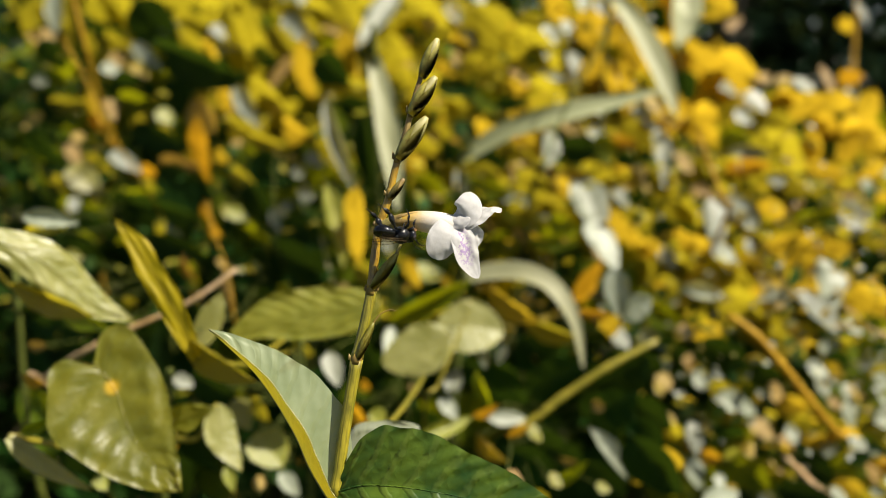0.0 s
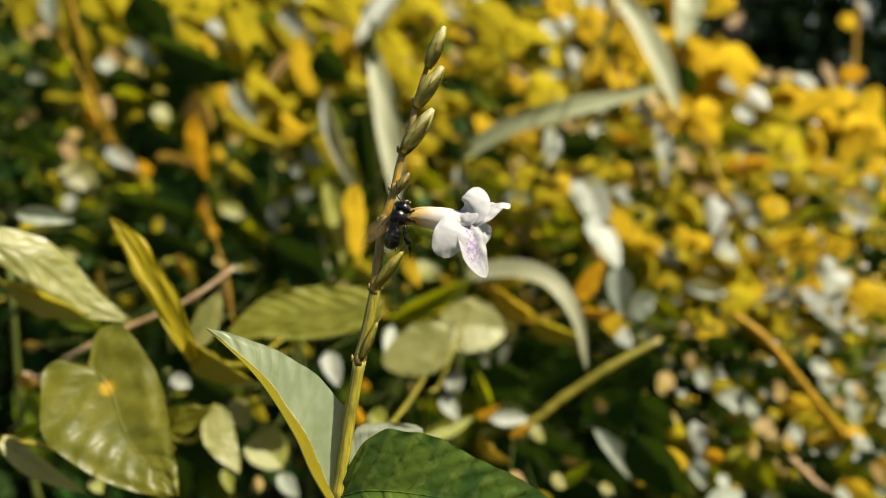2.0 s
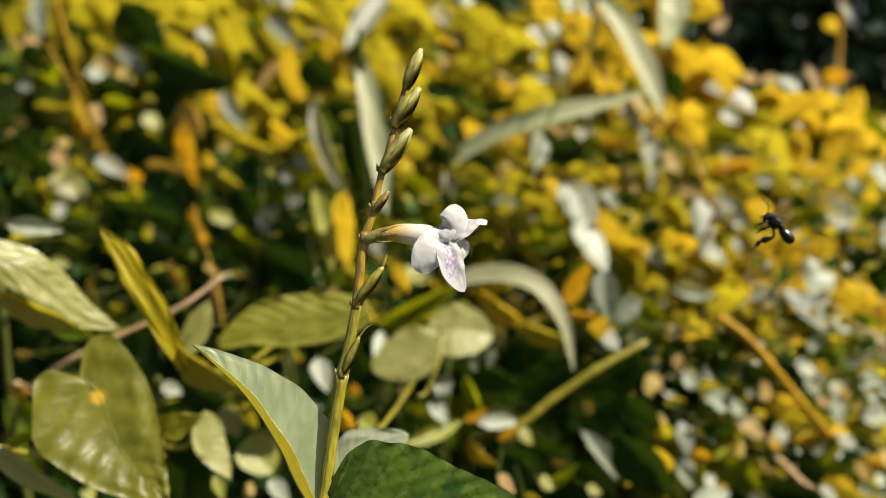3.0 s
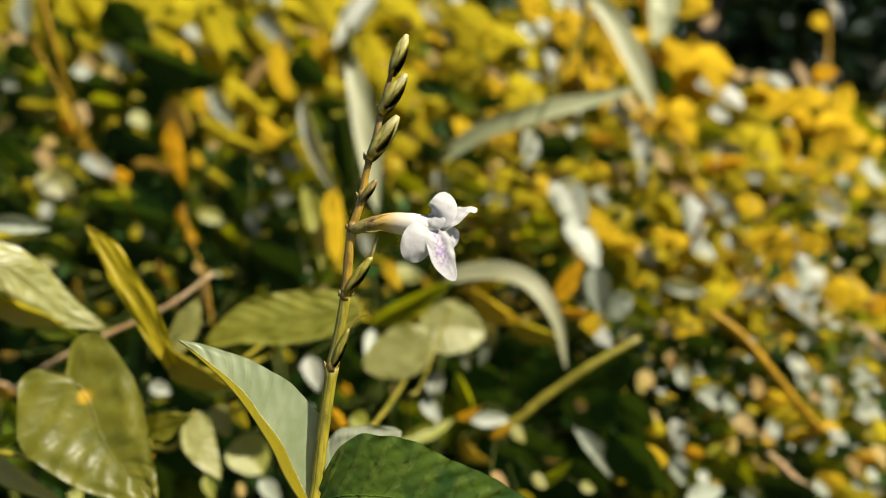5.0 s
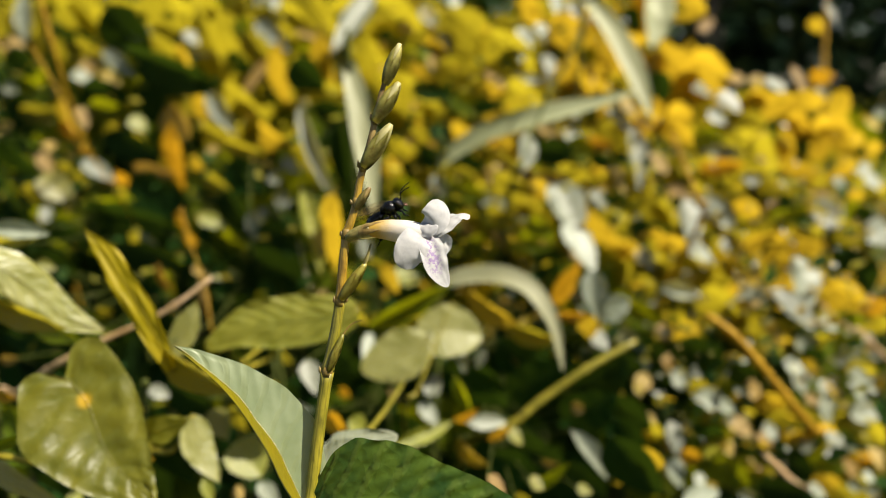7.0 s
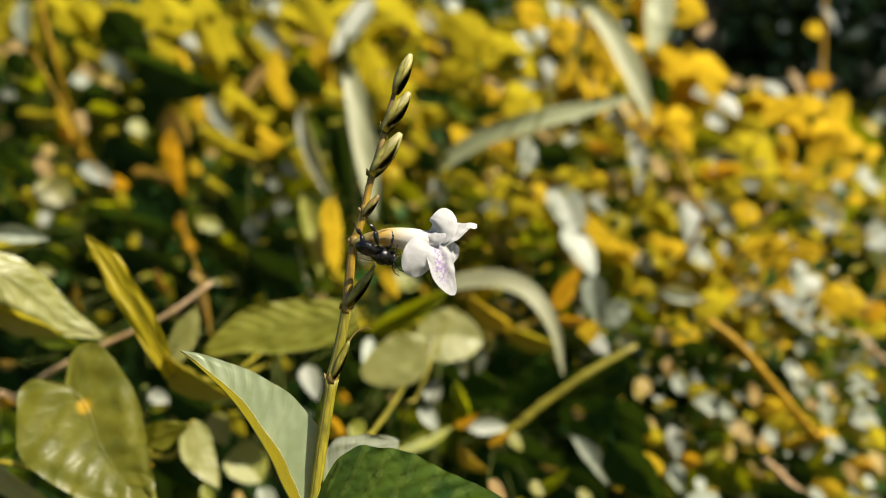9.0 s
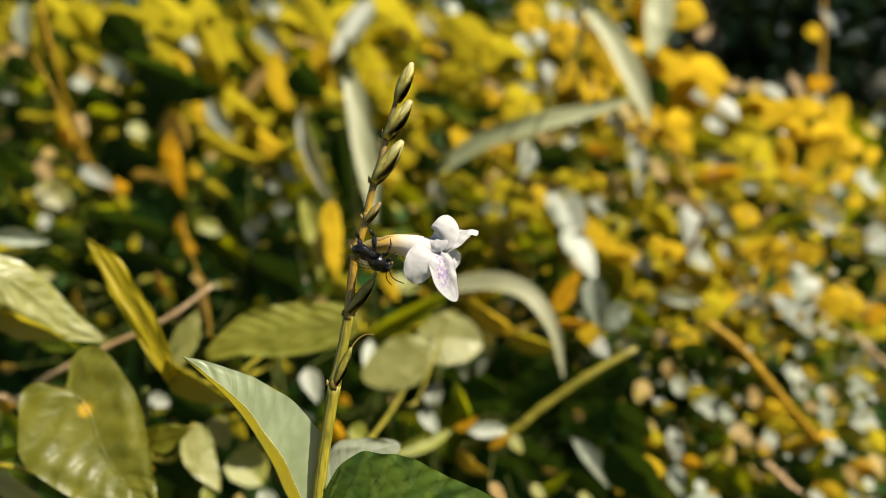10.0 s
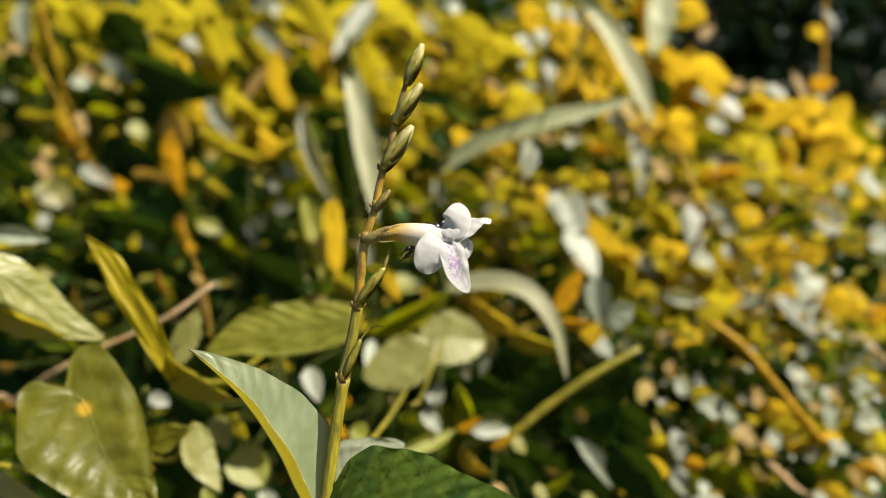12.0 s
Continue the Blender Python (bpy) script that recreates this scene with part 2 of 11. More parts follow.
# darker take on green_stem, with the bank's shade in its colour
dim_stem = stem_material("dim_stem", (0.030, 0.040, 0.006), (0.060, 0.070, 0.010), 0.7, spec=0.15)
gold_stem = stem_material("gold_stem", (0.17, 0.095, 0.007), (0.34, 0.21, 0.020), 0.3, 0.15, 260.0)
amber_stem = stem_material("amber_stem", (0.30, 0.165, 0.008), (0.44, 0.26, 0.018), 0.6, 0.25, spec=0.2)
dry_twig = stem_material("dry_twig", (0.30, 0.185, 0.08), (0.48, 0.34, 0.20), 0.7, spec=0.25)
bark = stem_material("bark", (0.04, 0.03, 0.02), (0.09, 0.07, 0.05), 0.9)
sepal_skin = stem_material("sepal_skin", (0.17, 0.142, 0.034), (0.36, 0.305, 0.105), 0.42, 0.42, 620.0)
sepal_brown = stem_material("sepal_brown", (0.15, 0.09, 0.02), (0.33, 0.235, 0.075), 0.5, 0.35, 620.0)
bud_skin = bud_material("bud_skin", (0.17, 0.155, 0.024), (0.40, 0.36, 0.10), (0.15, 0.085, 0.02))
pod_skin = bud_material("pod_skin", (0.14, 0.13, 0.012), (0.31, 0.265, 0.045), (0.15, 0.08, 0.014))
bud_core = plain_material("bud_core", (0.17, 0.15, 0.045), 0.5, other=(0.27, 0.24, 0.10))
node_skin = plain_material("node_skin", (0.085, 0.05, 0.008), 0.6, other=(0.19, 0.12, 0.014))
petal_white, petal_lip, tube_skin = petal_material("petal_white", False), petal_material("petal_lip", True), tube_material("tube_skin")
bee_black = plain_material("bee_black", (0.002, 0.002, 0.0025), 0.08, 0.3, 2200.0, 0.00022, (0.003, 0.003, 0.003))
bee_hair = plain_material("bee_hair", (0.002, 0.002, 0.002), 0.14, 0.3, 2600.0, 0.0004, (0.003, 0.0025, 0.002))
bee_eye = plain_material("bee_eye", (0.012, 0.007, 0.006), 0.12, 0.8, 6000.0, 0.00003)
bee_amber = plain_material("bee_amber", (0.10, 0.045, 0.012), 0.35, 0.5, 2500.0, 0.0001)
wing_film = wing_material()
fore_pale = hero_leaf_material("fore_pale", (0.14, 0.145, 0.030), (0.225, 0.218, 0.068), 0.4, 0.75, 0.36)
fore_grey = hero_leaf_material("fore_grey", (0.17, 0.19, 0.125), (0.24, 0.26, 0.185), 0.3, 1.0, 0.25)
fore_olive = hero_leaf_material("fore_olive", (0.098, 0.108, 0.008), (0.165, 0.162, 0.020), 0.4, 0.4, 0.38)
fore_gold = hero_leaf_material("fore_gold", (0.20, 0.162, 0.004), (0.28, 0.212, 0.008), 0.15, 0.12, 0.45)
heart_skin = hero_leaf_material("heart_skin", (0.055, 0.062, 0.001), (0.105, 0.100, 0.003), 0.5, 0.5, 0.36, spot=(0.0065, -0.0562, 0.3438))
soil = soil_material()


# ---------------- building ----------------
def part(name, bm, material, parent, label="", at=None):
    """Links a bmesh as one smooth mesh object under a thing or a part."""
    me = bpy.data.meshes.new(name)
    bm.to_mesh(me)
    bm.free()
    me.polygons.foreach_set("use_smooth", [True] * len(me.polygons))
    me.materials.append(material)
    ob = new(name, me)
    ob.parent = parent
    if at is not None:
        ob.matrix_basis = at
    return tagged(ob, label)


def spline(points, steps):
    """A smooth curve through the points."""
    p = [Vector(q) for q in points]
    p = [2 * p[0] - p[1], *p, 2 * p[-1] - p[-2]]
    out = []
    for i in range(1, len(p) - 2):
        a, b, c, d = p[i - 1:i + 3]
        for k in range(steps):
            s = k / steps
            out.append(0.5 * (2 * b + (c - a) * s + (2 * a - 5 * b + 4 * c - d) * s * s + (3 * b - a - 3 * c + d) * s ** 3))
    return out + [p[-2]]


def tube(points, radii, sides=10, bm=None, flat=1.0, caps=True):
    """A round body along a line of points, with a radius at each; flat squeezes it across. UV: round and along."""
    bm = bm or bmesh.new()
    uv = bm.loops.layers.uv.verify()
    pts = [Vector(p) for p in points]
    side, rings = None, []
    for i, p in enumerate(pts):
        way = (pts[min(i + 1, len(pts) - 1)] - pts[max(i - 1, 0)]).normalized()
        if side is None:
            side = way.orthogonal().normalized()
            if abs(way.y) < 0.9:
                side = Vector((0, 1, 0)) - way * way.y
                side.normalize()
        side = (side - way * side.dot(way)).normalized()
        other = way.cross(side)
        rings.append([bm.verts.new(p + radii[i] * (flat * math.cos(a) * side + math.sin(a) * other)) for a in (2 * math.pi * k / sides for k in range(sides))])
    n = len(rings)
    for i in range(n - 1):
        for k in range(sides):
            j = (k + 1) % sides
            face = bm.faces.new((rings[i][k], rings[i][j], rings[i + 1][j], rings[i + 1][k]))
            for loop, q in zip(face.loops, ((k, i), (k + 1, i), (k + 1, i + 1), (k, i + 1))):
                loop[uv].uv = (q[0] / sides, q[1] / (n - 1))
    if caps:
        bm.faces.new(rings[0][::-1])
        bm.faces.new(rings[-1])
    return bm


def body(a, b, profile, sides=14, flat=1.0, bow=None):
    """A round body from a to b; profile: pairs of how far along and radius; bow pushes its middle aside."""
    a, b = Vector(a), Vector(b)
    bow = Vector(bow or (0, 0, 0))
    return tube([a.lerp(b, s) + bow * 4 * s * (1 - s) for s, _ in profile], [r for _, r in profile], sides, flat=flat)


def sheet(spine, widths, facing, cup=0.0, ruffle=0.0, across=8, seed=0.0, skew=0.0):
    """A thin blade along a spine: half its width at each point, hollowed by cup, its margin waved by ruffle."""
    bm = bmesh.new()
    uv = bm.loops.layers.uv.verify()
    facing = Vector(facing)
    rows = []
    for i, p in enumerate(spine):
        way = (spine[min(i + 1, len(spine) - 1)] - spine[max(i - 1, 0)]).normalized()
        side = way.cross(facing).normalized()
        up = side.cross(way)
        row = []
        for k in range(across + 1):
            v = 2 * k / across - 1
            q = p + side * widths[i] * (v + skew * (1 - v * v)) + up * widths[i] * cup * (v * v - 0.3)
            q += up * ruffle * widths[i] * noise.noise(Vector((v * 2.2 + seed, i / len(spine) * 5.0, seed))) * (0.25 + abs(v))
            row.append(bm.verts.new(q))
        rows.append(row)
    for i in range(len(rows) - 1):
        for k in range(across):
            face = bm.faces.new((rows[i][k], rows[i][k + 1], rows[i + 1][k + 1], rows[i + 1][k]))
            for loop, q in zip(face.loops, ((k, i), (k + 1, i), (k + 1, i + 1), (k, i + 1))):
                loop[uv].uv = (q[0] / across, q[1] / (len(rows) - 1))
    return bm


def outline(kind, s):
    """Half the width of a leaf of width 1 at s of its length."""
    if kind == "lance":
        return 0.5 * math.sin(math.pi * min(1, s) ** 0.85) ** 0.85
    if kind == "round":
        return 0.5 * math.sin(math.pi * s ** 0.8) ** 0.5
    return 0.5 * math.sin(math.pi * s ** 0.72) ** 0.8 * (1 - 0.12 * s)


def leaf_mesh(name, kind, fold, droop, seed, steps=14, across=6, curl=0.035):
    """A leaf of length 1 and width 1 along y, its face up: a folded, drooping, puckered blade with a raised midrib on a short stalk."""
    bm = bmesh.new()
    rows = []
    rise = math.tan(radians(fold))
    for i in range(steps + 1):
        s = i / steps
        row = []
        for k in range(across + 1):
            v = 2 * k / across - 1
            w = max(0.004, outline(kind, s)) * (1 + 0.10 * noise.noise(Vector((s * 7, seed + (v > 0) * 5, 2))))
            x = v * w
            z = rise * abs(x) - droop * s * s + curl * noise.noise(Vector((x * 5 + seed, s * 6, seed)))
            z += 0.005 * math.sin((s - abs(x) * 0.7) * 44) * min(1, abs(v) * 2)
            row.append(bm.verts.new((x, s + 0.015 * noise.noise(Vector((seed, s * 9, v))), z)))
        rows.append(row)
    for i in range(steps):
        for k in range(across):
            bm.faces.new((rows[i][k], rows[i][k + 1], rows[i + 1][k + 1], rows[i + 1][k]))
    rib = [(0, -0.06, 0), (0, 0, -0.005)] + [(0, s, -droop * s * s - 0.008 * (1 - s) + curl * noise.noise(Vector((seed, s * 6, seed)))) for s in (0.2, 0.4, 0.6, 0.8, 0.97)]
    tube(rib, [0.016, 0.016, 0.013, 0.010, 0.008, 0.005, 0.002], 5, bm)
    me = bpy.data.meshes.new(name)
    bm.to_mesh(me)
    bm.free()
    me.polygons.foreach_set("use_smooth", [True] * len(me.polygons))
    return me


KINDS = {"ovate": ("ovate", 6, 0.10), "lance": ("lance", 12, 0.05), "round": ("round", 10, 0.08), "plate": ("ovate", 7, 0.12)}
leaf_store = {}


def leaf_data(kind, material, variant):
    key = (kind, material.name, variant)
    if key not in leaf_store:
        shape, fold, droop = KINDS[kind]
        me = leaf_mesh("leaf", shape, fold * (1 + 0.6 * variant), droop * (0.4 + 0.8 * variant), 3.1 * variant + len(kind), 14, 6, 0.05 if kind in ("plate", "round") else 0.04)
        me.materials.append(material)
        leaf_store[key] = me
    return leaf_store[key]


def leaf_turn(base, tip, turn):
    """The frame of a leaf that lies from base to tip, turned round its length from the lie in which its face looks up."""
    axis = (tip - base).normalized()
    up = Vector((0, 0, 1)) - axis * axis.z
    if up.length < 0.25:
        up = Vector((0, -1, 0)) + axis * axis.y
    up = Matrix.Rotation(radians(turn), 3, axis) @ up.normalized()
    m = Matrix((axis.cross(up), axis, up)).transposed().to_4x4()
    return Matrix.Translation(base) @ m


leaf_count = [0]


def leaf(plant_ob, base, tip, width, turn, material, kind):
    """One leaf of a plant, with the stalk that joins it to the plant's stem."""
    base, tip = Vector(base), Vector(tip)
    leaf_count[0] += 1
    ob = new("leaf", leaf_data(kind, material, leaf_count[0] % 3))
    ob.parent = plant_ob
    root = plant_ob.location
    m = leaf_turn(base, tip, turn)
    m.translation = base - root
    size = (tip - base).length
    ob.matrix_basis = m @ Matrix.Diagonal((width, size, (width + size) / 2, 1))
    join = Vector((root.x, root.y, max(0.02, min(base.z - 0.03, plant_ob["top"] - 0.01))))
    middle = join.lerp(base, 0.5) - Vector((0, 0, 0.008))
    line = spline([join - root, middle - root, base - root], 4)
    part("petiole", tube(line, [0.00045 - 0.0002 * i / len(line) for i in range(len(line))], 5), dim_stem, plant_ob)
    return ob


def broadleaf(at, top, label):
    """A leafy plant's root and upright stem; its leaves are added one by one."""
    ob = tagged(new("leafy_plant"), label, "plant", "leafy plants of the bank")
    ob.location = (at[0], at[1], 0)
    ob["top"] = top
    wave = random.uniform(0, 9)
    line = [(0.006 * math.sin(wave + i), 0.004 * math.cos(wave + 2 * i), top * i / 5) for i in range(6)]
    part("stem", tube(spline(line, 4), [0.0024 - 0.00006 * i for i in range(21)], 7), dim_stem, ob)
    return ob


def grass_blade(points, width, facing, label):
    """A long arching grass leaf that rises from the ground."""
    first = Vector(points[0])
    root = Vector((first.x, first.y + 0.05, 0))
    ob = tagged(new("grass_plant"), label, "grass")
    ob.location = root
    line = spline([Vector(p) - root for p in points], 8)
    n = len(line)
    part("blade", sheet(line, [width / 2 * max(0.03, math.sin(math.pi * (0.12 + 0.88 * i / (n - 1))) ** 0.7) for i in range(n)], facing, 0.35, 0.25, 6, width * 900), grass_skin, ob)
    stalk_line = spline([(0, 0, 0), (0, -0.01, first.z * 0.5), first - root, line[2]], 6)
    part("stem", tube(stalk_line, [0.0014] * len(stalk_line), 6), dim_stem, ob)
    return ob


def stalk(points, radius, material, label):
    """A bare stem or twig with nodes, standing or leaning out of the undergrowth."""
    pts = [Vector(p) for p in points]
    low = min(pts, key=lambda p: p.z)
    if low is pts[0]:
        pts = pts[::-1]
    way = (pts[-1] - pts[-2]).normalized()
    foot = pts[-1] + way * 0.012 + Vector((0, 0.012, 0))
    root = Vector((foot.x + way.x * 0.03, foot.y + 0.16, 0))
    line = spline([p - root for p in (*pts, foot, foot.lerp(root, 0.35) + Vector((0, 0.04, 0.02)), root)], 7)
    ob = tagged(new("plant_stalk"), label, "stem")
    ob.location = root
    n = len(line)
    part("stem", tube(line, [radius * (0.75 + 0.35 * i / n) * (1.25 if i % 7 == 0 else 1.0) * (0.4 if i == 0 else 1) for i in range(n)], 9), material, ob)
    return ob


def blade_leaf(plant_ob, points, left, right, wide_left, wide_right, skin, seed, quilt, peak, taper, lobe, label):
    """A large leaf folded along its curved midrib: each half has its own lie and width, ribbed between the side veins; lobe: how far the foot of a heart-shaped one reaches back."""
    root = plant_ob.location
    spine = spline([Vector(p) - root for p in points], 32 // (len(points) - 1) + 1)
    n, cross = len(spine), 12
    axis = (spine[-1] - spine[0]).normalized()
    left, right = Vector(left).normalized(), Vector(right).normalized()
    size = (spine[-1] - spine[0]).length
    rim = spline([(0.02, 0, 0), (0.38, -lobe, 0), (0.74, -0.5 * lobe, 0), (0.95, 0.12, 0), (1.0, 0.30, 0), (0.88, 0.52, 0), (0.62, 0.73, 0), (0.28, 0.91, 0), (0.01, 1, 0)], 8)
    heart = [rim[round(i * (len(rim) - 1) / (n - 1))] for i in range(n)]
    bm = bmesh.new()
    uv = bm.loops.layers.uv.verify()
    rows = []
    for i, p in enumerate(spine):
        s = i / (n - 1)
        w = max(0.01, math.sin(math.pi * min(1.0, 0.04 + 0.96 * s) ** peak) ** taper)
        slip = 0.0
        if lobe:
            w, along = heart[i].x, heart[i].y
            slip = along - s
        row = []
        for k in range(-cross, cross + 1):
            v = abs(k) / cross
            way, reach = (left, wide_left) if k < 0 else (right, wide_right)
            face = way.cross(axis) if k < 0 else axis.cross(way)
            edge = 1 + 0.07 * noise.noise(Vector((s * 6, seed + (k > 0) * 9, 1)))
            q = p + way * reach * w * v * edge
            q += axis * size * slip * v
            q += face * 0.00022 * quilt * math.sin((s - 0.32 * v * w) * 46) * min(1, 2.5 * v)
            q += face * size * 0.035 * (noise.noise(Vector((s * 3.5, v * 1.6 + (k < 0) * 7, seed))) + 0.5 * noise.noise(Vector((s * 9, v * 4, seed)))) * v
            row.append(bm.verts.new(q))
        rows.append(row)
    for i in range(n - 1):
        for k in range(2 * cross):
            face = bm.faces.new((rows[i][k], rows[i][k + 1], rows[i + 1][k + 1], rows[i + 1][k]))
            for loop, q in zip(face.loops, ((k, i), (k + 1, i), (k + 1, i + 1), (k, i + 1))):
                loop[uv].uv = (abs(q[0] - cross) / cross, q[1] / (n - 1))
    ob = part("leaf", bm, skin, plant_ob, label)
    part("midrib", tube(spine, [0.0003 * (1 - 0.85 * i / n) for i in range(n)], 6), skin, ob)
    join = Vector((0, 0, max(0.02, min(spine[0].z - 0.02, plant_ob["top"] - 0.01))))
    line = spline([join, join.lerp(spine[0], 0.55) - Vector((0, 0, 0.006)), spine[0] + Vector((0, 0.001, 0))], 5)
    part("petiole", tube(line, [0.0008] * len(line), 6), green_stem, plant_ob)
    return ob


# ---------------- ground and distance ----------------
def build_ground():
    bm = bmesh.new()
    edges = [-60, -25, -10, -5, -2.5] + [-1.5 + 0.1 * i for i in range(31)] + [2.5, 5, 10, 25, 60]
    grid = [[bm.verts.new((x, y, -0.004 + (0.012 * noise.noise(Vector((x * 3, y * 3, 0))) if abs(x) < 2 and abs(y) < 2 else -0.01))) for x in edges] for y in edges]
    for i in range(len(edges) - 1):
        for k in range(len(edges) - 1):
            bm.faces.new((grid[i][k], grid[i][k + 1], grid[i + 1][k + 1], grid[i + 1][k]))
    ob = part("ground", bm, soil, None)
    return tagged(ob, "dark damp soil under the plants", "ground", kind="structure")


build_ground()


# ---------------- the flowering plant ----------------
# Its upper part leans back a little. Lengths are in millimetres from the foot of the uppermost leaf pair: across, up and towards the eye.
LEAN = radians(12)
FOOT = Vector((-0.01923, 0.12389, 0.34872))
ROOT = Vector((-0.0312, 0.0939, 0.0))
AXES = (Vector((1, 0, 0)), Vector((0, math.sin(LEAN), math.cos(LEAN))), Vector((0, -math.cos(LEAN), math.sin(LEAN))))


def hp(u, v, w=0.0):
    return FOOT - ROOT + 0.001 * (u * AXES[0] + v * AXES[1] + w * AXES[2])


def hdir(u, v, w):
    return u * AXES[0] + v * AXES[1] + w * AXES[2]


plant = tagged(new("flowering_plant"), "tall slender weed with one white flower and closed buds", "plant")
plant.location = ROOT


def build_stem():
    low = [(0, 0, 0), (0.004, 0.006, 0.12), (0.009, 0.018, 0.24), hp(-1.2, -30), hp(-0.2, -8), hp(0.2, 1)]
    line = spline(low, 5)
    part("stem", tube(line, [0.0015 - 0.0006 * i / len(line) for i in range(len(line))], 12), green_stem, plant, "yellow-green lower stem")
    joints = [(0.2, 0), (4.0, 24.6), (6.6, 36.8), (8.0, 48.4), (9.9, 53.8), (11.3, 60.1), (13.6, 68.2), (15.6, 75.2)]
    wide = [1.08, 1.02, 0.86, 0.76, 0.66, 0.6, 0.52, 0.38]
    for i in range(len(joints) - 1):
        (u0, v0), (u1, v1) = joints[i], joints[i + 1]
        bow = 0.35 * (1 if i % 2 else -1) if i else -0.5
        pts = spline([hp(u0, v0), hp((u0 + u1) / 2 + bow * 0.3, (v0 + v1) / 2), hp(u1, v1)], 6)
        n = len(pts)
        radii = [0.001 * (wide[i] + (wide[i + 1] - wide[i]) * k / (n - 1)) * (1 + 0.22 * max(0, 1 - k / 1.5) + 0.18 * max(0, 1 - (n - 1 - k) / 1.5)) for k in range(n)]
        part("stem_section", tube(pts, radii, 12, flat=0.85), green_stem if i < 2 else (gold_stem if i < 5 else sepal_brown), plant)
        if i:
            ring = [hp(u0 - 0.2, v0 - 1.0), hp(u0 - 0.1, v0 - 0.4), hp(u0, v0), hp(u0 + 0.08, v0 + 0.35), hp(u0 + 0.12, v0 + 0.8)]
            node = part("stem_node", tube(ring, [0.001 * wide[i] * q for q in (1.0, 1.06, 1.16, 1.06, 0.96)], 12), node_skin, plant)
            for k, (du, dw) in enumerate(((1.0, 0.5), (-0.95, 0.35))[i % 2:]):
                r = wide[i] * 1.15
                lean = 0.08 + 0.12 * ((i + k) % 3)
                base, tip = hp(u0 + du * r, v0 - 0.35, dw * r), hp(u0 + du * (r + lean), v0 + 0.6 + 0.3 * ((i + 2 * k) % 3), dw * (r + lean))
                part("bract", body(base, tip, [(0, 0.0001), (0.2, 0.00036), (0.55, 0.00026), (1, 0.00003)], 8, flat=0.45), sepal_brown, node)


build_stem()


def sepal(name, a, b, radius, start, sweep, reach, material, parent, lift=1.06):
    """A pointed scale that wraps part of a bud."""
    a, b = Vector(a), Vector(b)
    way = (b - a).normalized()
    side = way.cross(Vector((0, 1, 0))).normalized()
    other = way.cross(side)
    bm = bmesh.new()
    rows = []
    for i in range(10):
        s = i / 9 * reach
        r = radius * max(0.12, math.sin(math.pi * min(0.97, 0.1 + 0.86 * s)) ** 0.55) * lift * (1 + 0.05 * (i == 9))
        half = sweep / 2 * (1 - (i / 9) ** 2.2) + 0.03
        rows.append([bm.verts.new(a.lerp(b, s) + r * (math.cos(start + half * v) * side + math.sin(start + half * v) * other) * (1 + 0.04 * (1 - v * v))) for v in (-1, -0.75, -0.5, -0.25, 0, 0.25, 0.5, 0.75, 1)])
    for i in range(9):
        for k in range(8):
            bm.faces.new((rows[i][k], rows[i][k + 1], rows[i + 1][k + 1], rows[i + 1][k]))
    bmesh.ops.solidify(bm, geom=bm.faces[:], thickness=radius * 0.07)
    return part(name, bm, material, parent)


def bud(a, b, radius, scales, label, core=None, reach=(0.72, 1.0), skin=None):
    """A closed bud: a smooth core in pointed, overlapping scales on a brown foot."""
    a, b = hp(*a), hp(*b)
    n = 11
    profile = [(i / (n - 1), 0.001 * radius * max(0.10, math.sin(math.pi * min(0.97, 0.1 + 0.86 * i / (n - 1))) ** 0.55)) for i in range(n)]
    ob = part("bud", body(a, b, profile, 14), core or bud_core, plant, label)
    for k in range(scales):
        far = reach[0] + (reach[1] - reach[0]) * ((k * 0.618) % 1)
        sepal("sepal", a, b, 0.001 * radius, 2 * math.pi * k / scales + 0.7, 2.7 * math.pi / scales, far, skin or bud_skin, ob, 1.07)
    return ob


bud((15.5, 74.2, 0.2), (18.3, 81.2, 0.2), 1.15, 4, "closed green bud with a pale pointed tip", reach=(0.95, 1.0))
bud((13.5, 67.6, 0.4), (18.0, 74.4, 0.6), 1.3, 4, "closed green-brown bud", reach=(0.9, 1.0))
bud((11.3, 59.8, 0.5), (16.4, 67.2, 0.9), 1.35, 5, "swelling bud in brown-striped scales", reach=(0.75, 0.95))
bud((9.7, 52.6, 0.5), (12.4, 56.4, 0.6), 0.72, 3, "small pointed brown bract", sepal_brown, (0.9, 1.0), sepal_skin)
bud((6.8, 37.0, 0.6), (11.3, 43.2, 0.9), 0.98, 4, "narrow green seed pod", pod_skin, (0.9, 1.0), pod_skin)
bud((4.3, 24.6, 0.8), (7.0, 31.0, 0.8), 0.74, 4, "withered calyx with a thread-like style", pod_skin, (0.75, 1.0), pod_skin)
part("pod_stalk", tube(spline([hp(10.9, 42.6, 0.9), hp(11.7, 44.6, 1.0), hp(12.3, 46.6, 0.8)], 5), [0.00034, 0.00034, 0.0003, 0.0003, 0.00028, 0.00026, 0.00024, 0.00022, 0.0002, 0.0002, 0.00018], 8), sepal_skin, plant)
line = spline([hp(6.6, 29.8, 0.8), hp(7.2, 31.2, 0.8), hp(8.4, 32.6, 0.8), hp(9.8, 33.2, 0.8), hp(10.9, 33.1, 0.8)], 5)
part("style_thread", tube(line, [0.00016 - 0.0000035 * i for i in range(len(line))], 7), node_skin, plant, "thin dark curved thread")


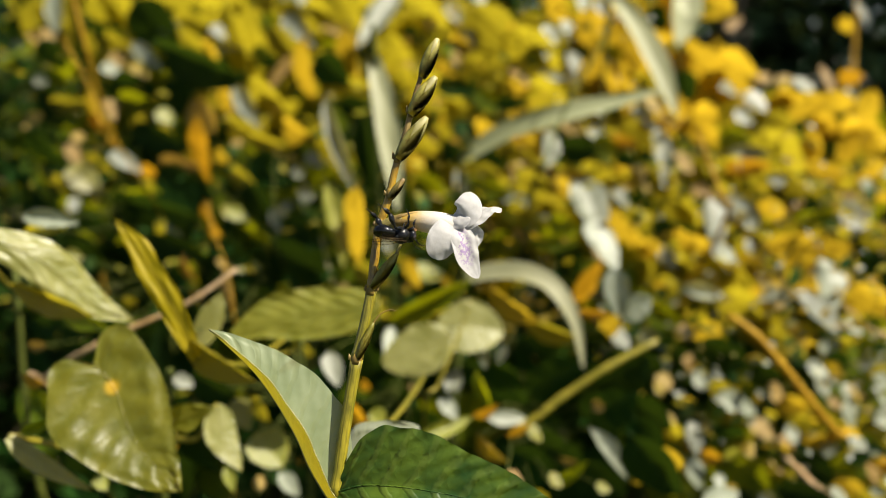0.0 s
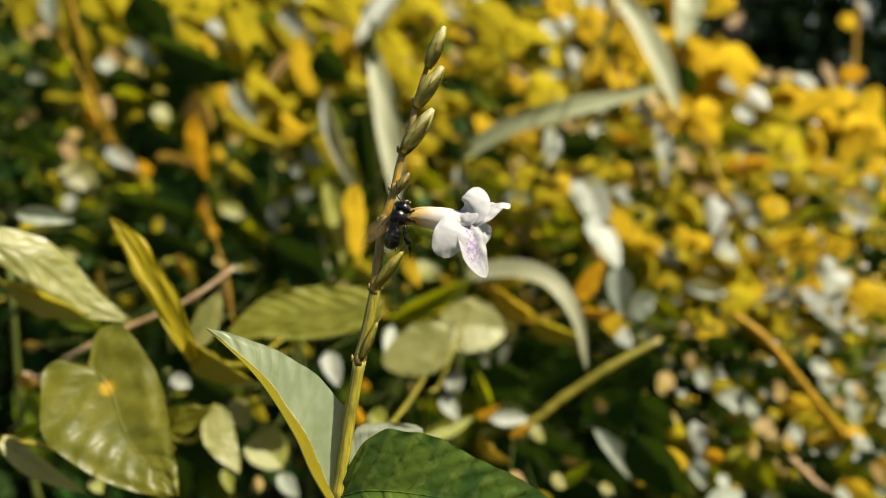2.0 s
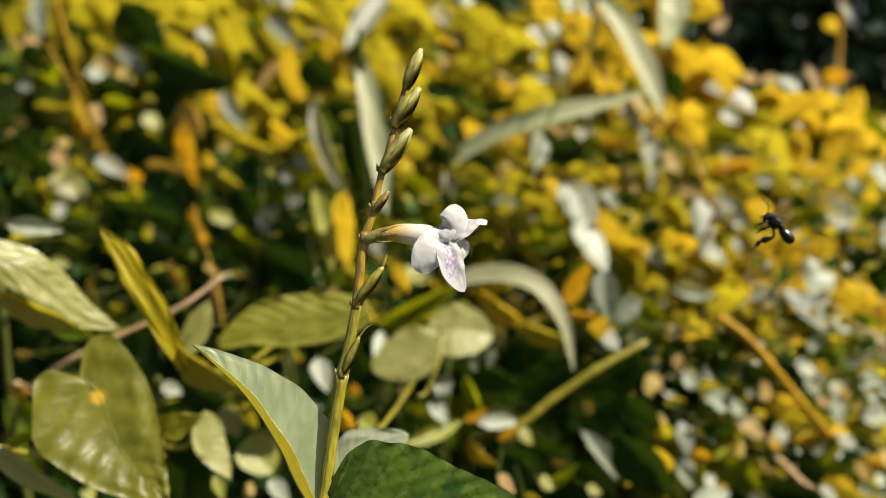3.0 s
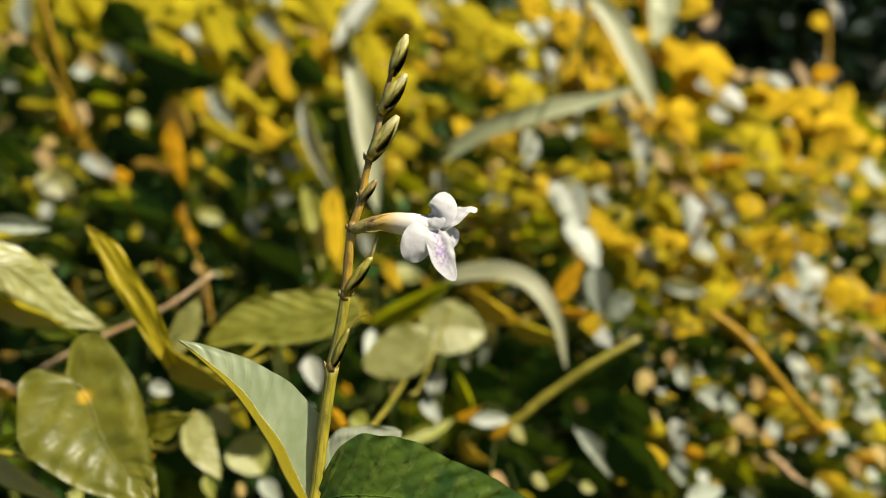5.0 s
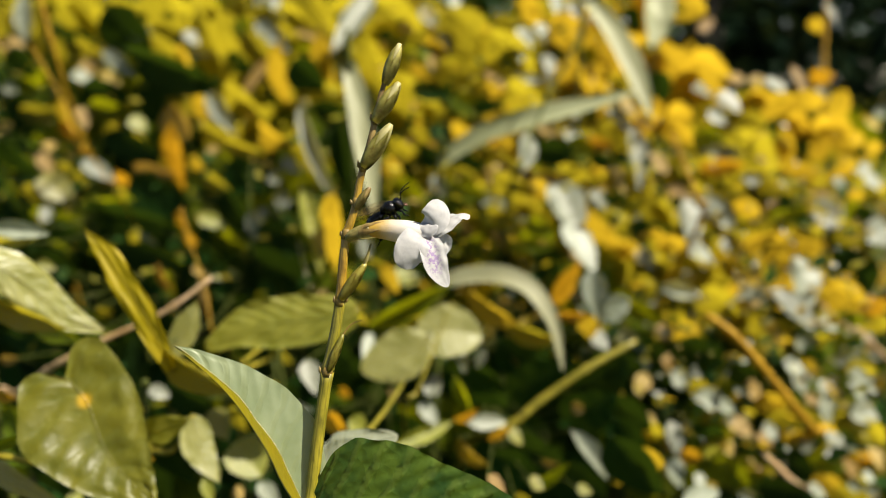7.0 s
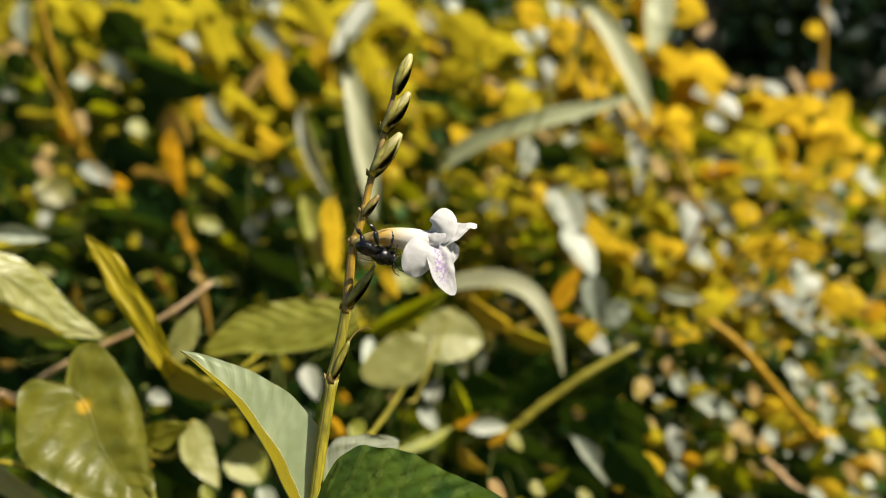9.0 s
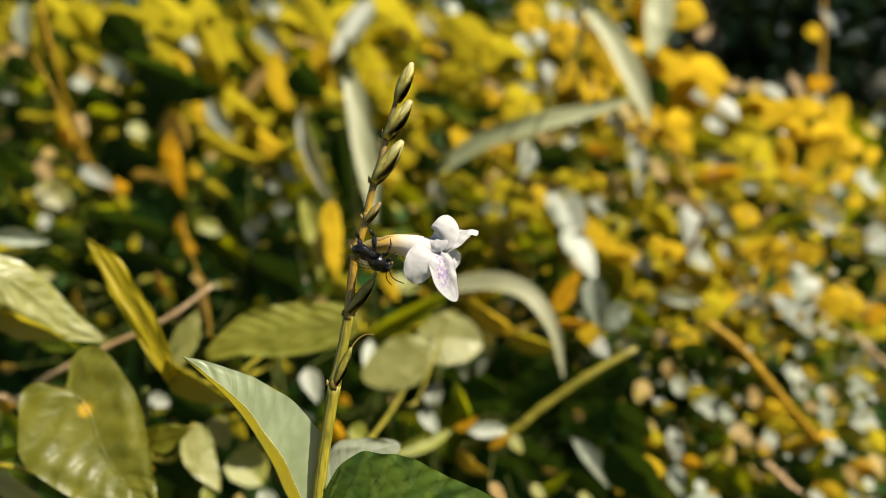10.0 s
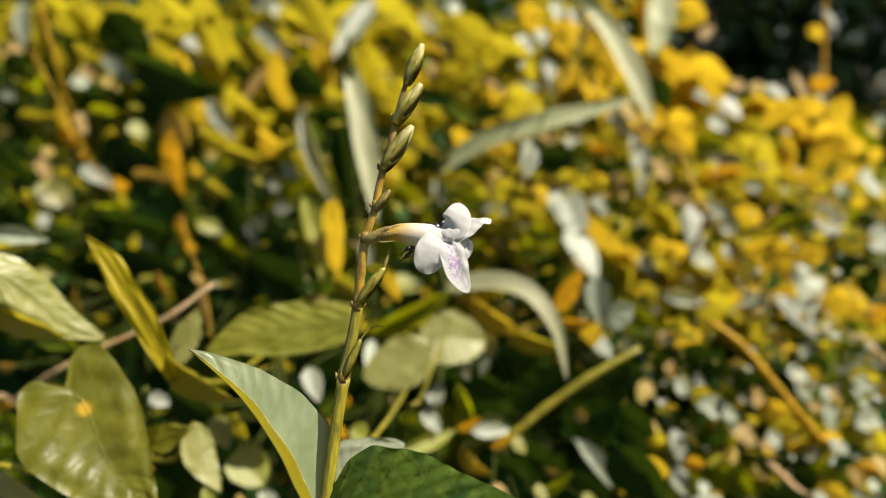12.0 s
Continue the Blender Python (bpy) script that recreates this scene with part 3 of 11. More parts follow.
def build_flower():
    flower = part("flower", tube(spline([hp(11.6, 48.9, 0.8), hp(14.5, 48.95, 1.0), hp(18, 48.5, 1.5), hp(21.2, 48.1, 2.0), hp(24.0, 48.3, 2.0)], 6),
                                 [0.001 * (1.1 + 0.95 * math.sin(math.pi / 2 * min(1, i / 14)) - 1.5 * max(0, (i - 12) / 12) ** 2) for i in range(25)], 18, caps=False), tube_skin, plant, "white two-lipped flower with a cream tube")
    line = spline([hp(8.0, 47.5, 0.3), hp(9.0, 48.1, 0.6), hp(10.4, 48.6, 0.7), hp(12.2, 48.95, 0.8)], 4)
    part("calyx", tube(line, [0.001 * (0.45 + 0.83 * (i / 12) ** 0.45) for i in range(13)], 14), sepal_skin, flower, "green-gold calyx")
    for k, (du, dv, dw) in enumerate(((4.9, 1.25, 0.9), (3.4, -1.2, 1.0), (4.2, -0.1, 1.6), (3.8, 0.8, -1.1), (3.0, -1.0, -0.8))):
        spine = spline([hp(9.6, 48.2 + 0.5 * dv, 0.7 + 0.45 * dw), hp(11.4, 48.7 + 0.9 * dv, 0.85 + 0.9 * dw), hp(9.9 + du, 49.0 + 1.12 * dv, 1.0 + 1.12 * dw)], 5)
        part("sepal", sheet(spine, [0.0006 * max(0.06, math.sin(math.pi * (0.3 + 0.7 * i / 10))) for i in range(11)], hdir(0, dv, dw), -0.3, 0.1, 4, k), sepal_brown if k in (0, 2) else sepal_skin, flower)

    def petal(label, points, width, facing, cup, ruffle, seed, material, shape=0.55, skew=0.0):
        spine = spline([hp(*p) for p in points], 10)
        n = len(spine)
        widths = [0.0005 * width * max(0.05, math.sin(math.pi * (0.13 + 0.87 * (i / (n - 1)) ** 1.15)) ** shape) for i in range(n)]
        part("petal", sheet(spine, widths, hdir(*facing), cup, ruffle, 16, seed, skew), material, flower, label)

    petal("rounded upper petal", [(21.8, 48.6, 2.2), (23.2, 50.2, 3.6), (23.9, 51.8, 3.4), (24.1, 53.9, 2.4)], 5.1, (0.4, 0.7, 1), -0.12, 0.05, 1.3, petal_white, 0.46)
    petal("shaded fold of the upper petal", [(20.2, 49.3, 2.8), (22.0, 48.9, 3.6), (24.0, 49.0, 4.1)], 3.0, (0.2, 0.5, 1), -0.35, 0.2, 2.2, petal_white, 0.4)
    petal("narrow curled petal", [(22.4, 47.9, 2.4), (25.0, 49.2, 2.6), (27.2, 50.9, 1.6), (29.6, 51.1, 0.6)], 3.4, (-0.35, 0.75, 0.6), -0.4, 0.4, 3.1, petal_white, 0.4)
    petal("petal at the back of the flower", [(22.0, 47.6, 2.0), (24.6, 46.6, 1.8), (25.4, 44.4, 0.8)], 3.6, (0.5, 0.2, 1), 0.1, 0.4, 4.4, petal_white, 0.5)
    petal("rounded side petal", [(21.4, 48.2, 3.0), (20.0, 46.8, 5.0), (18.9, 44.4, 5.6), (18.4, 42.1, 5.0)], 5.6, (0.3, 0.6, 1), -0.05, 0.08, 5.7, petal_white, 0.42)
    petal("lower lip flecked with violet", [(21.8, 48.2, 3.2), (22.7, 45.6, 4.6), (23.6, 42.2, 5.2), (25.4, 38.95, 4.4)], 4.6, (0.3, 0.4, 1), 0.16, 0.16, 6.9, petal_lip, 0.55)


build_flower()


def hero_leaf(points, near, far, width_near, width_far, seed, label, skin, quilt=0.3, peak=0.78, taper=0.85, foot=0.0):
    """A leaf folded along its midrib: each half has its own width and its own lie."""
    spine = spline([hp(*p) for p in points], 26)
    n = len(spine)
    gone = [0.0]
    for p, q in zip(spine, spine[1:]):
        gone.append(gone[-1] + (q - p).length)
    bm = bmesh.new()
    uv = bm.loops.layers.uv.verify()
    rows = []
    cross = 10
    for i, p in enumerate(spine):
        s, along = i / (n - 1), gone[i] / gone[-1]
        w = max(0.012, foot * (1 - s), math.sin(math.pi * min(1.0, 0.03 + 0.97 * s) ** peak) ** taper)
        row = []
        for k in range(-cross, cross + 1):
            v = abs(k) / cross
            way, size = (hdir(*near), width_near) if k < 0 else (hdir(*far), width_far)
            q = p + way.normalized() * 0.001 * size * w * v
            q += AXES[2] * 0.0007 * math.sin((along - 0.5 * v * w) * 52) * min(1, 3 * v) * quilt
            q += AXES[1] * 0.0006 * noise.noise(Vector((s * 9, v * 3 + (k < 0) * 7, seed))) * v
            row.append(bm.verts.new(q))
        rows.append(row)
    for i in range(n - 1):
        for k in range(2 * cross):
            face = bm.faces.new((rows[i][k], rows[i][k + 1], rows[i + 1][k + 1], rows[i + 1][k]))
            for loop, q in zip(face.loops, ((k, i), (k + 1, i), (k + 1, i + 1), (k, i + 1))):
                loop[uv].uv = (abs(q[0] - cross) / cross, gone[q[1]] / gone[-1])
    edge = [row[0].co.copy() for row in rows]
    ob = part("leaf", bm, skin, plant, label)
    part("leaf_margin", tube(edge, [0.00006 * (1.0 + 0.6 * (i % 4 == 0)) for i in range(n)], 5), bud_core, ob, "pale toothed margin")
    part("midrib", tube(spine, [0.00022 * (1 - 0.85 * i / n) for i in range(n)], 6), skin, ob)
    return ob


# Same leaf, two skins: sheen in the first's colour, shade in the second's.
pale_sheen_skin = hero_leaf_material("pale_sheen_leaf_skin", (0.115, 0.15, 0.068), (0.18, 0.212, 0.112), 0.24, 1.0, 0.25)
dark_shade_skin = hero_leaf_material("dark_shade_leaf_skin", (0.004, 0.026, 0.003), (0.046, 0.078, 0.006), 0.6, 0.22, 0.08, vein=0.12)
hero_leaf([(0.2, -2.5, 0), (-4.2, 5, 0.3), (-7.4, 12.2, 0.6), (-13.6, 21.5, 0.4), (-22.2, 29.7, 0)], (0.45, 0.2, 0.87), (0.75, 0.6, -0.24), 7.6, 9.8, 1.0, "green leaf folded along its midrib, sheen put in its pale colour", pale_sheen_skin, 0.09, foot=0.8)
hero_leaf([(0.3, 1.0, 0.5), (7, 3.0, 3), (20, 2.4, 6), (44.0, -2.5, 8.5)], (0.1, -0.8, 0.6), (0.0, 1.0, -0.12), 10.0, 10.2, 2.0, "dark green leaf with sunken veins, coloured darker for shade", dark_shade_skin, 0.34, 1.0, 0.85)

# ---------------- the bee ----------------
def mm(*p):
    return Vector(p) * 0.001


bee = tagged(new("stingless_bee"), "small glossy black bee with amber-tinted wings", "bee")


def ellipsoid(centre, size, sides=16):
    c = Vector(centre)
    a, b = c - Vector((size[0], 0, 0)), c + Vector((size[0], 0, 0))
    bm = body(a * 0.001, b * 0.001, [((1 - math.cos(math.pi * i / 11)) / 2, max(0.00002, 0.001 * size[1] * math.sin(math.pi * i / 11))) for i in range(12)], sides)
    for v in bm.verts:
        v.co.z = c.z * 0.001 + (v.co.z - c.z * 0.001) * size[2] / size[1]
    return bm


hind_legs = []


def build_bee():
    part("thorax", ellipsoid((1.05, 0, 0.15), (1.55, 1.5, 1.55)), bee_hair, bee)
    part("scutellum", ellipsoid((-0.2, 0, 0.75), (0.6, 0.75, 0.5)), bee_black, bee)
    head = part("head", ellipsoid((2.85, 0, -0.2), (0.9, 1.4, 1.3)), bee_black, bee)
    for side in (1, -1):
        part("eye", ellipsoid((3.0, side * 1.05, -0.05), (0.5, 0.34, 0.8), 12), bee_eye, head)
        part("antenna", tube(spline([mm(3.8, side * 0.35, 0.2), mm(4.3, side * 0.6, 0.9), mm(5.2, side * 0.9, 1.3), mm(6.9, side * 1.5, 1.2)], 5), [0.00009] * 16, 7), bee_black, head)
        part("mandible", tube(spline([mm(3.6, side * 0.5, -1.0), mm(3.9, side * 0.35, -1.4), mm(3.9, side * 0.1, -1.7)], 3), [0.0002, 0.0002, 0.00018, 0.00016, 0.00014, 0.0001, 0.00006], 7), bee_amber, head)
    profile = [(0, 0.26), (0.06, 0.32), (0.14, 0.55), (0.24, 0.80), (0.275, 0.81), (0.285, 0.79), (0.42, 0.97), (0.455, 0.97), (0.465, 0.95), (0.6, 1.03), (0.64, 1.03), (0.65, 1.0), (0.78, 0.99), (0.81, 0.96), (0.82, 0.93), (0.92, 0.74), (0.97, 0.48), (1.0, 0.06)]
    abdomen = body(mm(-0.2, 0, 0.05), mm(-4.6, 0, 0.25), [(s, r * 0.00112) for s, r in profile], 18, bow=(0, 0, 0.0002))
    for v in abdomen.verts:
        v.co.y *= 1.3
    part("abdomen", abdomen, bee_black, bee)
    legs = [("fore_leg", (2.0, 0.7, -0.9), (2.7, 1.3, -1.5), (2.6, 1.4, -2.4), (3.0, 1.4, -3.0), 0.22, 0.2),
            ("middle_leg", (1.0, 0.9, -1.0), (1.2, 1.9, -1.7), (1.5, 2.1, -2.9), (1.3, 2.0, -4.1), 0.25, 0.27),
            ("hind_leg", (0.2, 0.9, -0.9), (-1.3, 1.6, -1.9), (-0.4, 1.8, -4.4), (-1.0, 1.7, -7.2), 0.28, 0.58)]
    for name, a, b, c, d, thick, paddle in legs:
        for side in (1, -1):
            a1, b1, c1, d1 = (mm(p[0], side * p[1], p[2]) for p in (a, b, c, d))
            leg = part(name, tube(spline([a1, a1.lerp(b1, 0.5) + mm(0, side * 0.15, 0.1), b1], 4), [0.001 * thick * q for q in (0.7, 0.9, 1.05, 1.15, 1.15, 1.05, 0.95, 0.85, 0.75)], 8), bee_black, bee)
            if name != "fore_leg":
                hind_legs.append((leg, a1, 55 if name == "hind_leg" else 20))
            part("tibia", tube(spline([b1, b1.lerp(c1, 0.5) + mm(-0.12, 0, 0), c1], 4), [0.001 * (thick * 0.6 + (paddle - thick * 0.6) * q) for q in (0, 0.15, 0.35, 0.6, 0.85, 1.0, 1.0, 0.8, 0.3)], 8, flat=0.6), bee_black, leg)
            e1 = c1.lerp(d1, 0.55)
            part("tarsus", tube(spline([c1, e1, d1], 5), [0.001 * q for q in (0.12, paddle * 0.62, paddle * 0.75, paddle * 0.72, paddle * 0.5, 0.1, 0.12, 0.1, 0.11, 0.08, 0.06)], 7, flat=0.6), bee_hair, leg)


build_bee()
wings = []


def build_wings():
    for side in (1, -1):
        for name, root, size, wide in (("forewing", (1.3, side * 0.8, 1.1), 7.6, 2.5), ("hindwing", (0.5, side * 0.8, 0.95), 5.2, 1.7)):
            spine = [mm(-size * i / 14, 0, 0.04 * math.sin(i)) for i in range(15)]
            widths = [0.0005 * wide * max(0.08, math.sin(math.pi * (0.06 + 0.9 * (i / 14) ** 0.75)) ** 0.7) for i in range(15)]
            wing = part(name, sheet(spine, widths, (0, 0, 1), 0.06, 0.05, 6, size, 0.2 * side), wing_film, bee, "clear amber wing")
            for k in range(3):
                vein = [mm(-size * (0.9 - 0.12 * k) * i / 8, wide * 0.42 * (k - 1) * side * math.sin(math.pi * i / 9), 0.05) for i in range(9)]
                part("vein", tube(vein, [0.00004 - 0.000003 * i for i in range(9)], 5), bee_hair, wing)
            wing.location = mm(*root)
            wings.append((wing, side))


build_wings()


def wing_pose(wing, side, spread, lift):
    """spread: how far the wing stands out from the body; lift: how far it is raised."""
    return Matrix.Translation(wing.location) @ Euler((side * radians(lift), 0, 0)).to_matrix().to_4x4() @ Euler((0, radians(8), -side * radians(spread))).to_matrix().to_4x4()


def leg_rows(root, fold):
    """At rest the leg is drawn back along the body; in flight it hangs."""
    tucked = Matrix.Translation(root) @ Matrix.Rotation(radians(fold), 4, "Y") @ Matrix.Translation(-root)
    hanging = Matrix.Identity(4)
    return [(0.0, tucked), (2.0, tucked), (2.3, hanging), (6.7, hanging), (7.0, tucked), (12.0, tucked)]


FLIGHTS = ((2.1, 6.75),)


def wing_rows(wing, side):
    """At rest the wings lie over the abdomen; in flight they beat at every frame."""
    rows = [(0.0, wing_pose(wing, side, 9, 18)), (1.95, wing_pose(wing, side, 10, 18))]
    start, stop = FLIGHTS[0]
    for i in range(int((stop - start) * FPS)):
        lift = (62, 25, -22, 20)[i % 4]
        rows.append((start + i / FPS, wing_pose(wing, side, 82, lift)))
    rows += [(6.95, wing_pose(wing, side, 25, 25)), (7.3, wing_pose(wing, side, 10, 18)), (12.0, wing_pose(wing, side, 9, 18))]
    return rows

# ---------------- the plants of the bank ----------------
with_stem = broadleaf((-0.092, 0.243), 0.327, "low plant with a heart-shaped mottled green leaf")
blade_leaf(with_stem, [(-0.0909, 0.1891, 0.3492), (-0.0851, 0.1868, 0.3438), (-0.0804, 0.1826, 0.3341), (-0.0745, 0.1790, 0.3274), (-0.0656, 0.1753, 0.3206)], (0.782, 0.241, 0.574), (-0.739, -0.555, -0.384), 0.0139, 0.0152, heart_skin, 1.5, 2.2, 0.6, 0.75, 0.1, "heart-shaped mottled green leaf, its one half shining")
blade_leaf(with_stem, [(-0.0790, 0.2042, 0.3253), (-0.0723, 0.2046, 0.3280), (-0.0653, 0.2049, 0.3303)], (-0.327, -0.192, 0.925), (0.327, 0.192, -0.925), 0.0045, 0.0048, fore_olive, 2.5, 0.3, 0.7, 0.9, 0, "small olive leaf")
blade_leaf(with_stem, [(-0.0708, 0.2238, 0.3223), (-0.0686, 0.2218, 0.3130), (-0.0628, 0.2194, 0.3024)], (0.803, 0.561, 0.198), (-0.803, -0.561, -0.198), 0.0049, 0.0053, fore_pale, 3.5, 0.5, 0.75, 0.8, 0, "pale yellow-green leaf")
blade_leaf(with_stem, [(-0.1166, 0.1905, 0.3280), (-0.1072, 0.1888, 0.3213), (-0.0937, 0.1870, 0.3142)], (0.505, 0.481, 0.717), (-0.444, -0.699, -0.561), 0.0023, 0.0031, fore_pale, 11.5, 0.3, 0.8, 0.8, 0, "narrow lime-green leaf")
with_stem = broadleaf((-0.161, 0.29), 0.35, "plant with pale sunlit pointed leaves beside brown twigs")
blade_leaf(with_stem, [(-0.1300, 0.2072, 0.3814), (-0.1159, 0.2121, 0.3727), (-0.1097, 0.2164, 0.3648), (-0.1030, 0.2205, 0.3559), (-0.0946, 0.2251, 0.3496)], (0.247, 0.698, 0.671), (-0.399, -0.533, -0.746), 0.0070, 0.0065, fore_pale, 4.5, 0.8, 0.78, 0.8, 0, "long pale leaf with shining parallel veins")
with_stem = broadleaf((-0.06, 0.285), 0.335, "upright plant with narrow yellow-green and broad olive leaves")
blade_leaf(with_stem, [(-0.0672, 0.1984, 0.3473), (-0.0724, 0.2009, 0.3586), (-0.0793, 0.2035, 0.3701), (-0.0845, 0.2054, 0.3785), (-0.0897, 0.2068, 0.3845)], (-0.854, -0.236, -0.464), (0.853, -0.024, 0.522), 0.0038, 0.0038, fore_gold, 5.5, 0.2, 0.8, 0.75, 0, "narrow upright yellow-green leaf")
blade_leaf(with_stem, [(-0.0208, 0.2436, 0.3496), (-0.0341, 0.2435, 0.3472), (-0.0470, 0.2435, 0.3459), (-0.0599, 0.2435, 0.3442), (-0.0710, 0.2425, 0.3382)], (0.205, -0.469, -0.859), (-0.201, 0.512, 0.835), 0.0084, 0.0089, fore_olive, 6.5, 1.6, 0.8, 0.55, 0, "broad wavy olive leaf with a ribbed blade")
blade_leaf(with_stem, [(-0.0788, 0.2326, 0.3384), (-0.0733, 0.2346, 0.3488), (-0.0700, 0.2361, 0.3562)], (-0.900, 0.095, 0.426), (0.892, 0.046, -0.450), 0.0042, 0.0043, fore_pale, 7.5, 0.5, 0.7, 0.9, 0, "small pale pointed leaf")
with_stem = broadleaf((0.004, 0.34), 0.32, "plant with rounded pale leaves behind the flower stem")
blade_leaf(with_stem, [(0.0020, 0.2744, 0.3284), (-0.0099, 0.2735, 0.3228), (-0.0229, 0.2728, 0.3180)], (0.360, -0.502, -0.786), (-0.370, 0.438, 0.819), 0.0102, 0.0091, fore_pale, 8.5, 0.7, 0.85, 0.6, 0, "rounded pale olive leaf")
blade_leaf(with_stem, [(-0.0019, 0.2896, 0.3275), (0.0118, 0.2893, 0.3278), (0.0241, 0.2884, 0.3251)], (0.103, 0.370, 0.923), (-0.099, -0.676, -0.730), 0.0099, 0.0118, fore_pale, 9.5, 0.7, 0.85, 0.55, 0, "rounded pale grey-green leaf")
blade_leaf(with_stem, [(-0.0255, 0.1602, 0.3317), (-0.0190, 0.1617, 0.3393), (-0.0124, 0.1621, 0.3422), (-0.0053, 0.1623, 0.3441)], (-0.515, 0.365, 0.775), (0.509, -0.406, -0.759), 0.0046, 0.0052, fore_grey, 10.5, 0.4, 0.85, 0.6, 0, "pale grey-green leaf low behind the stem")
# Besides true dark leaves, many below paint the shade of gaps.
with_stem = broadleaf((-0.249, 0.640), 0.435, "leafy plant with yellow-green and dark green leaves")
leaf(with_stem, (-0.2774, 0.6053, 0.4962), (-0.2448, 0.6130, 0.4622), 0.0364, 142, lime_leaf, "ovate")
leaf(with_stem, (-0.2465, 0.5955, 0.4948), (-0.2397, 0.6216, 0.4619), 0.0298, -169, lime_leaf, "ovate")
leaf(with_stem, (-0.2935, 0.6095, 0.4928), (-0.2926, 0.6016, 0.4569), 0.0152, 3, glossy_leaf, "lance")
leaf(with_stem, (-0.2933, 0.5794, 0.4816), (-0.3108, 0.6076, 0.4397), 0.0246, -117, lime_leaf, "lance")
leaf(with_stem, (-0.3036, 0.5879, 0.4602), (-0.2857, 0.5826, 0.4463), 0.0195, 20, dry_leaf, "ovate")
leaf(with_stem, (-0.2175, 0.5656, 0.4785), (-0.1922, 0.5753, 0.4404), 0.0426, 130, dark_shade_leaf, "ovate")
leaf(with_stem, (-0.2642, 0.5945, 0.4595), (-0.2285, 0.5838, 0.4569), 0.0136, 115, dark_shade_leaf, "lance")
leaf(with_stem, (-0.2508, 0.5552, 0.4433), (-0.2438, 0.5642, 0.4125), 0.0289, 179, dark_shade_leaf, "ovate")
leaf(with_stem, (-0.2075, 0.5741, 0.4690), (-0.1854, 0.5706, 0.4550), 0.0137, 69, glossy_leaf, "plate")
leaf(with_stem, (-0.2493, 0.5847, 0.4556), (-0.2294, 0.5794, 0.4465), 0.0203, 120, lime_leaf, "ovate")
leaf(with_stem, (-0.2528, 0.5724, 0.4603), (-0.2576, 0.5902, 0.4387), 0.0123, -145, lime_leaf, "lance")
leaf(with_stem, (-0.2319, 0.5757, 0.4459), (-0.2384, 0.5601, 0.4273), 0.0133, -23, dry_leaf, "ovate")
leaf(with_stem, (-0.2392, 0.5531, 0.4348), (-0.2256, 0.5519, 0.4278), 0.0120, 45, glossy_leaf, "plate")
leaf(with_stem, (-0.2259, 0.5564, 0.4271), (-0.2103, 0.5604, 0.4278), 0.0154, 55, dry_leaf, "round")
leaf(with_stem, (-0.2178, 0.5561, 0.4491), (-0.1945, 0.5459, 0.4312), 0.0125, 72, glossy_leaf, "plate")
leaf(with_stem, (-0.2000, 0.5605, 0.4284), (-0.1737, 0.5538, 0.4250), 0.0099, 92, green_leaf, "lance")
leaf(with_stem, (-0.2676, 0.5325, 0.4073), (-0.2377, 0.5228, 0.4073), 0.0163, 112, lime_leaf, "ovate")
leaf(with_stem, (-0.2322, 0.5161, 0.4168), (-0.2344, 0.5334, 0.3923), 0.0128, -143, golden_leaf, "lance")
leaf(with_stem, (-0.2303, 0.5373, 0.4109), (-0.2246, 0.5310, 0.3972), 0.0123, -3, dry_leaf, "ovate")
leaf(with_stem, (-0.2243, 0.5415, 0.4127), (-0.1893, 0.5308, 0.3998), 0.0226, 112, green_leaf, "ovate")
leaf(with_stem, (-0.1902, 0.5193, 0.4047), (-0.1801, 0.5174, 0.3951), 0.0129, 39, olive_leaf, "ovate")
leaf(with_stem, (-0.2899, 0.5712, 0.4528), (-0.2766, 0.5766, 0.4306), 0.0247, 132, dark_shade_leaf, "ovate")
leaf(with_stem, (-0.2898, 0.5571, 0.4254), (-0.2801, 0.5548, 0.4223), 0.0087, 70, glossy_leaf, "round")
leaf(with_stem, (-0.2839, 0.5321, 0.3978), (-0.2712, 0.5278, 0.4008), 0.0084, 90, dry_leaf, "ovate")
leaf(with_stem, (-0.2732, 0.5350, 0.4207), (-0.2581, 0.5342, 0.3868), 0.0260, 111, dark_shade_leaf, "ovate")
leaf(with_stem, (-0.2312, 0.5514, 0.4241), (-0.1906, 0.5421, 0.4085), 0.0294, 112, dark_shade_leaf, "ovate")
with_stem = broadleaf((-0.218, 0.554), 0.362, "leafy plant with yellow-green and green leaves")
leaf(with_stem, (-0.2070, 0.5214, 0.3996), (-0.1961, 0.5225, 0.3868), 0.0203, 129, lime_leaf, "round")
leaf(with_stem, (-0.1895, 0.5166, 0.3938), (-0.1803, 0.5171, 0.3841), 0.0164, 131, lime_leaf, "ovate")
leaf(with_stem, (-0.2380, 0.5235, 0.4014), (-0.2235, 0.5244, 0.3878), 0.0156, 123, orange_leaf, "ovate")
leaf(with_stem, (-0.2446, 0.5037, 0.3829), (-0.2367, 0.5017, 0.3686), 0.0102, 41, dry_leaf, "ovate")
leaf(with_stem, (-0.2327, 0.4776, 0.3711), (-0.2123, 0.4735, 0.3547), 0.0194, 43, olive_leaf, "ovate")
leaf(with_stem, (-0.2467, 0.4858, 0.3627), (-0.2150, 0.4744, 0.3518), 0.0193, 118, lime_leaf, "ovate")
leaf(with_stem, (-0.2305, 0.4945, 0.3757), (-0.2120, 0.4942, 0.3622), 0.0195, 119, lime_leaf, "ovate")
leaf(with_stem, (-0.2031, 0.4689, 0.3805), (-0.1834, 0.4662, 0.3697), 0.0116, 47, glossy_leaf, "plate")
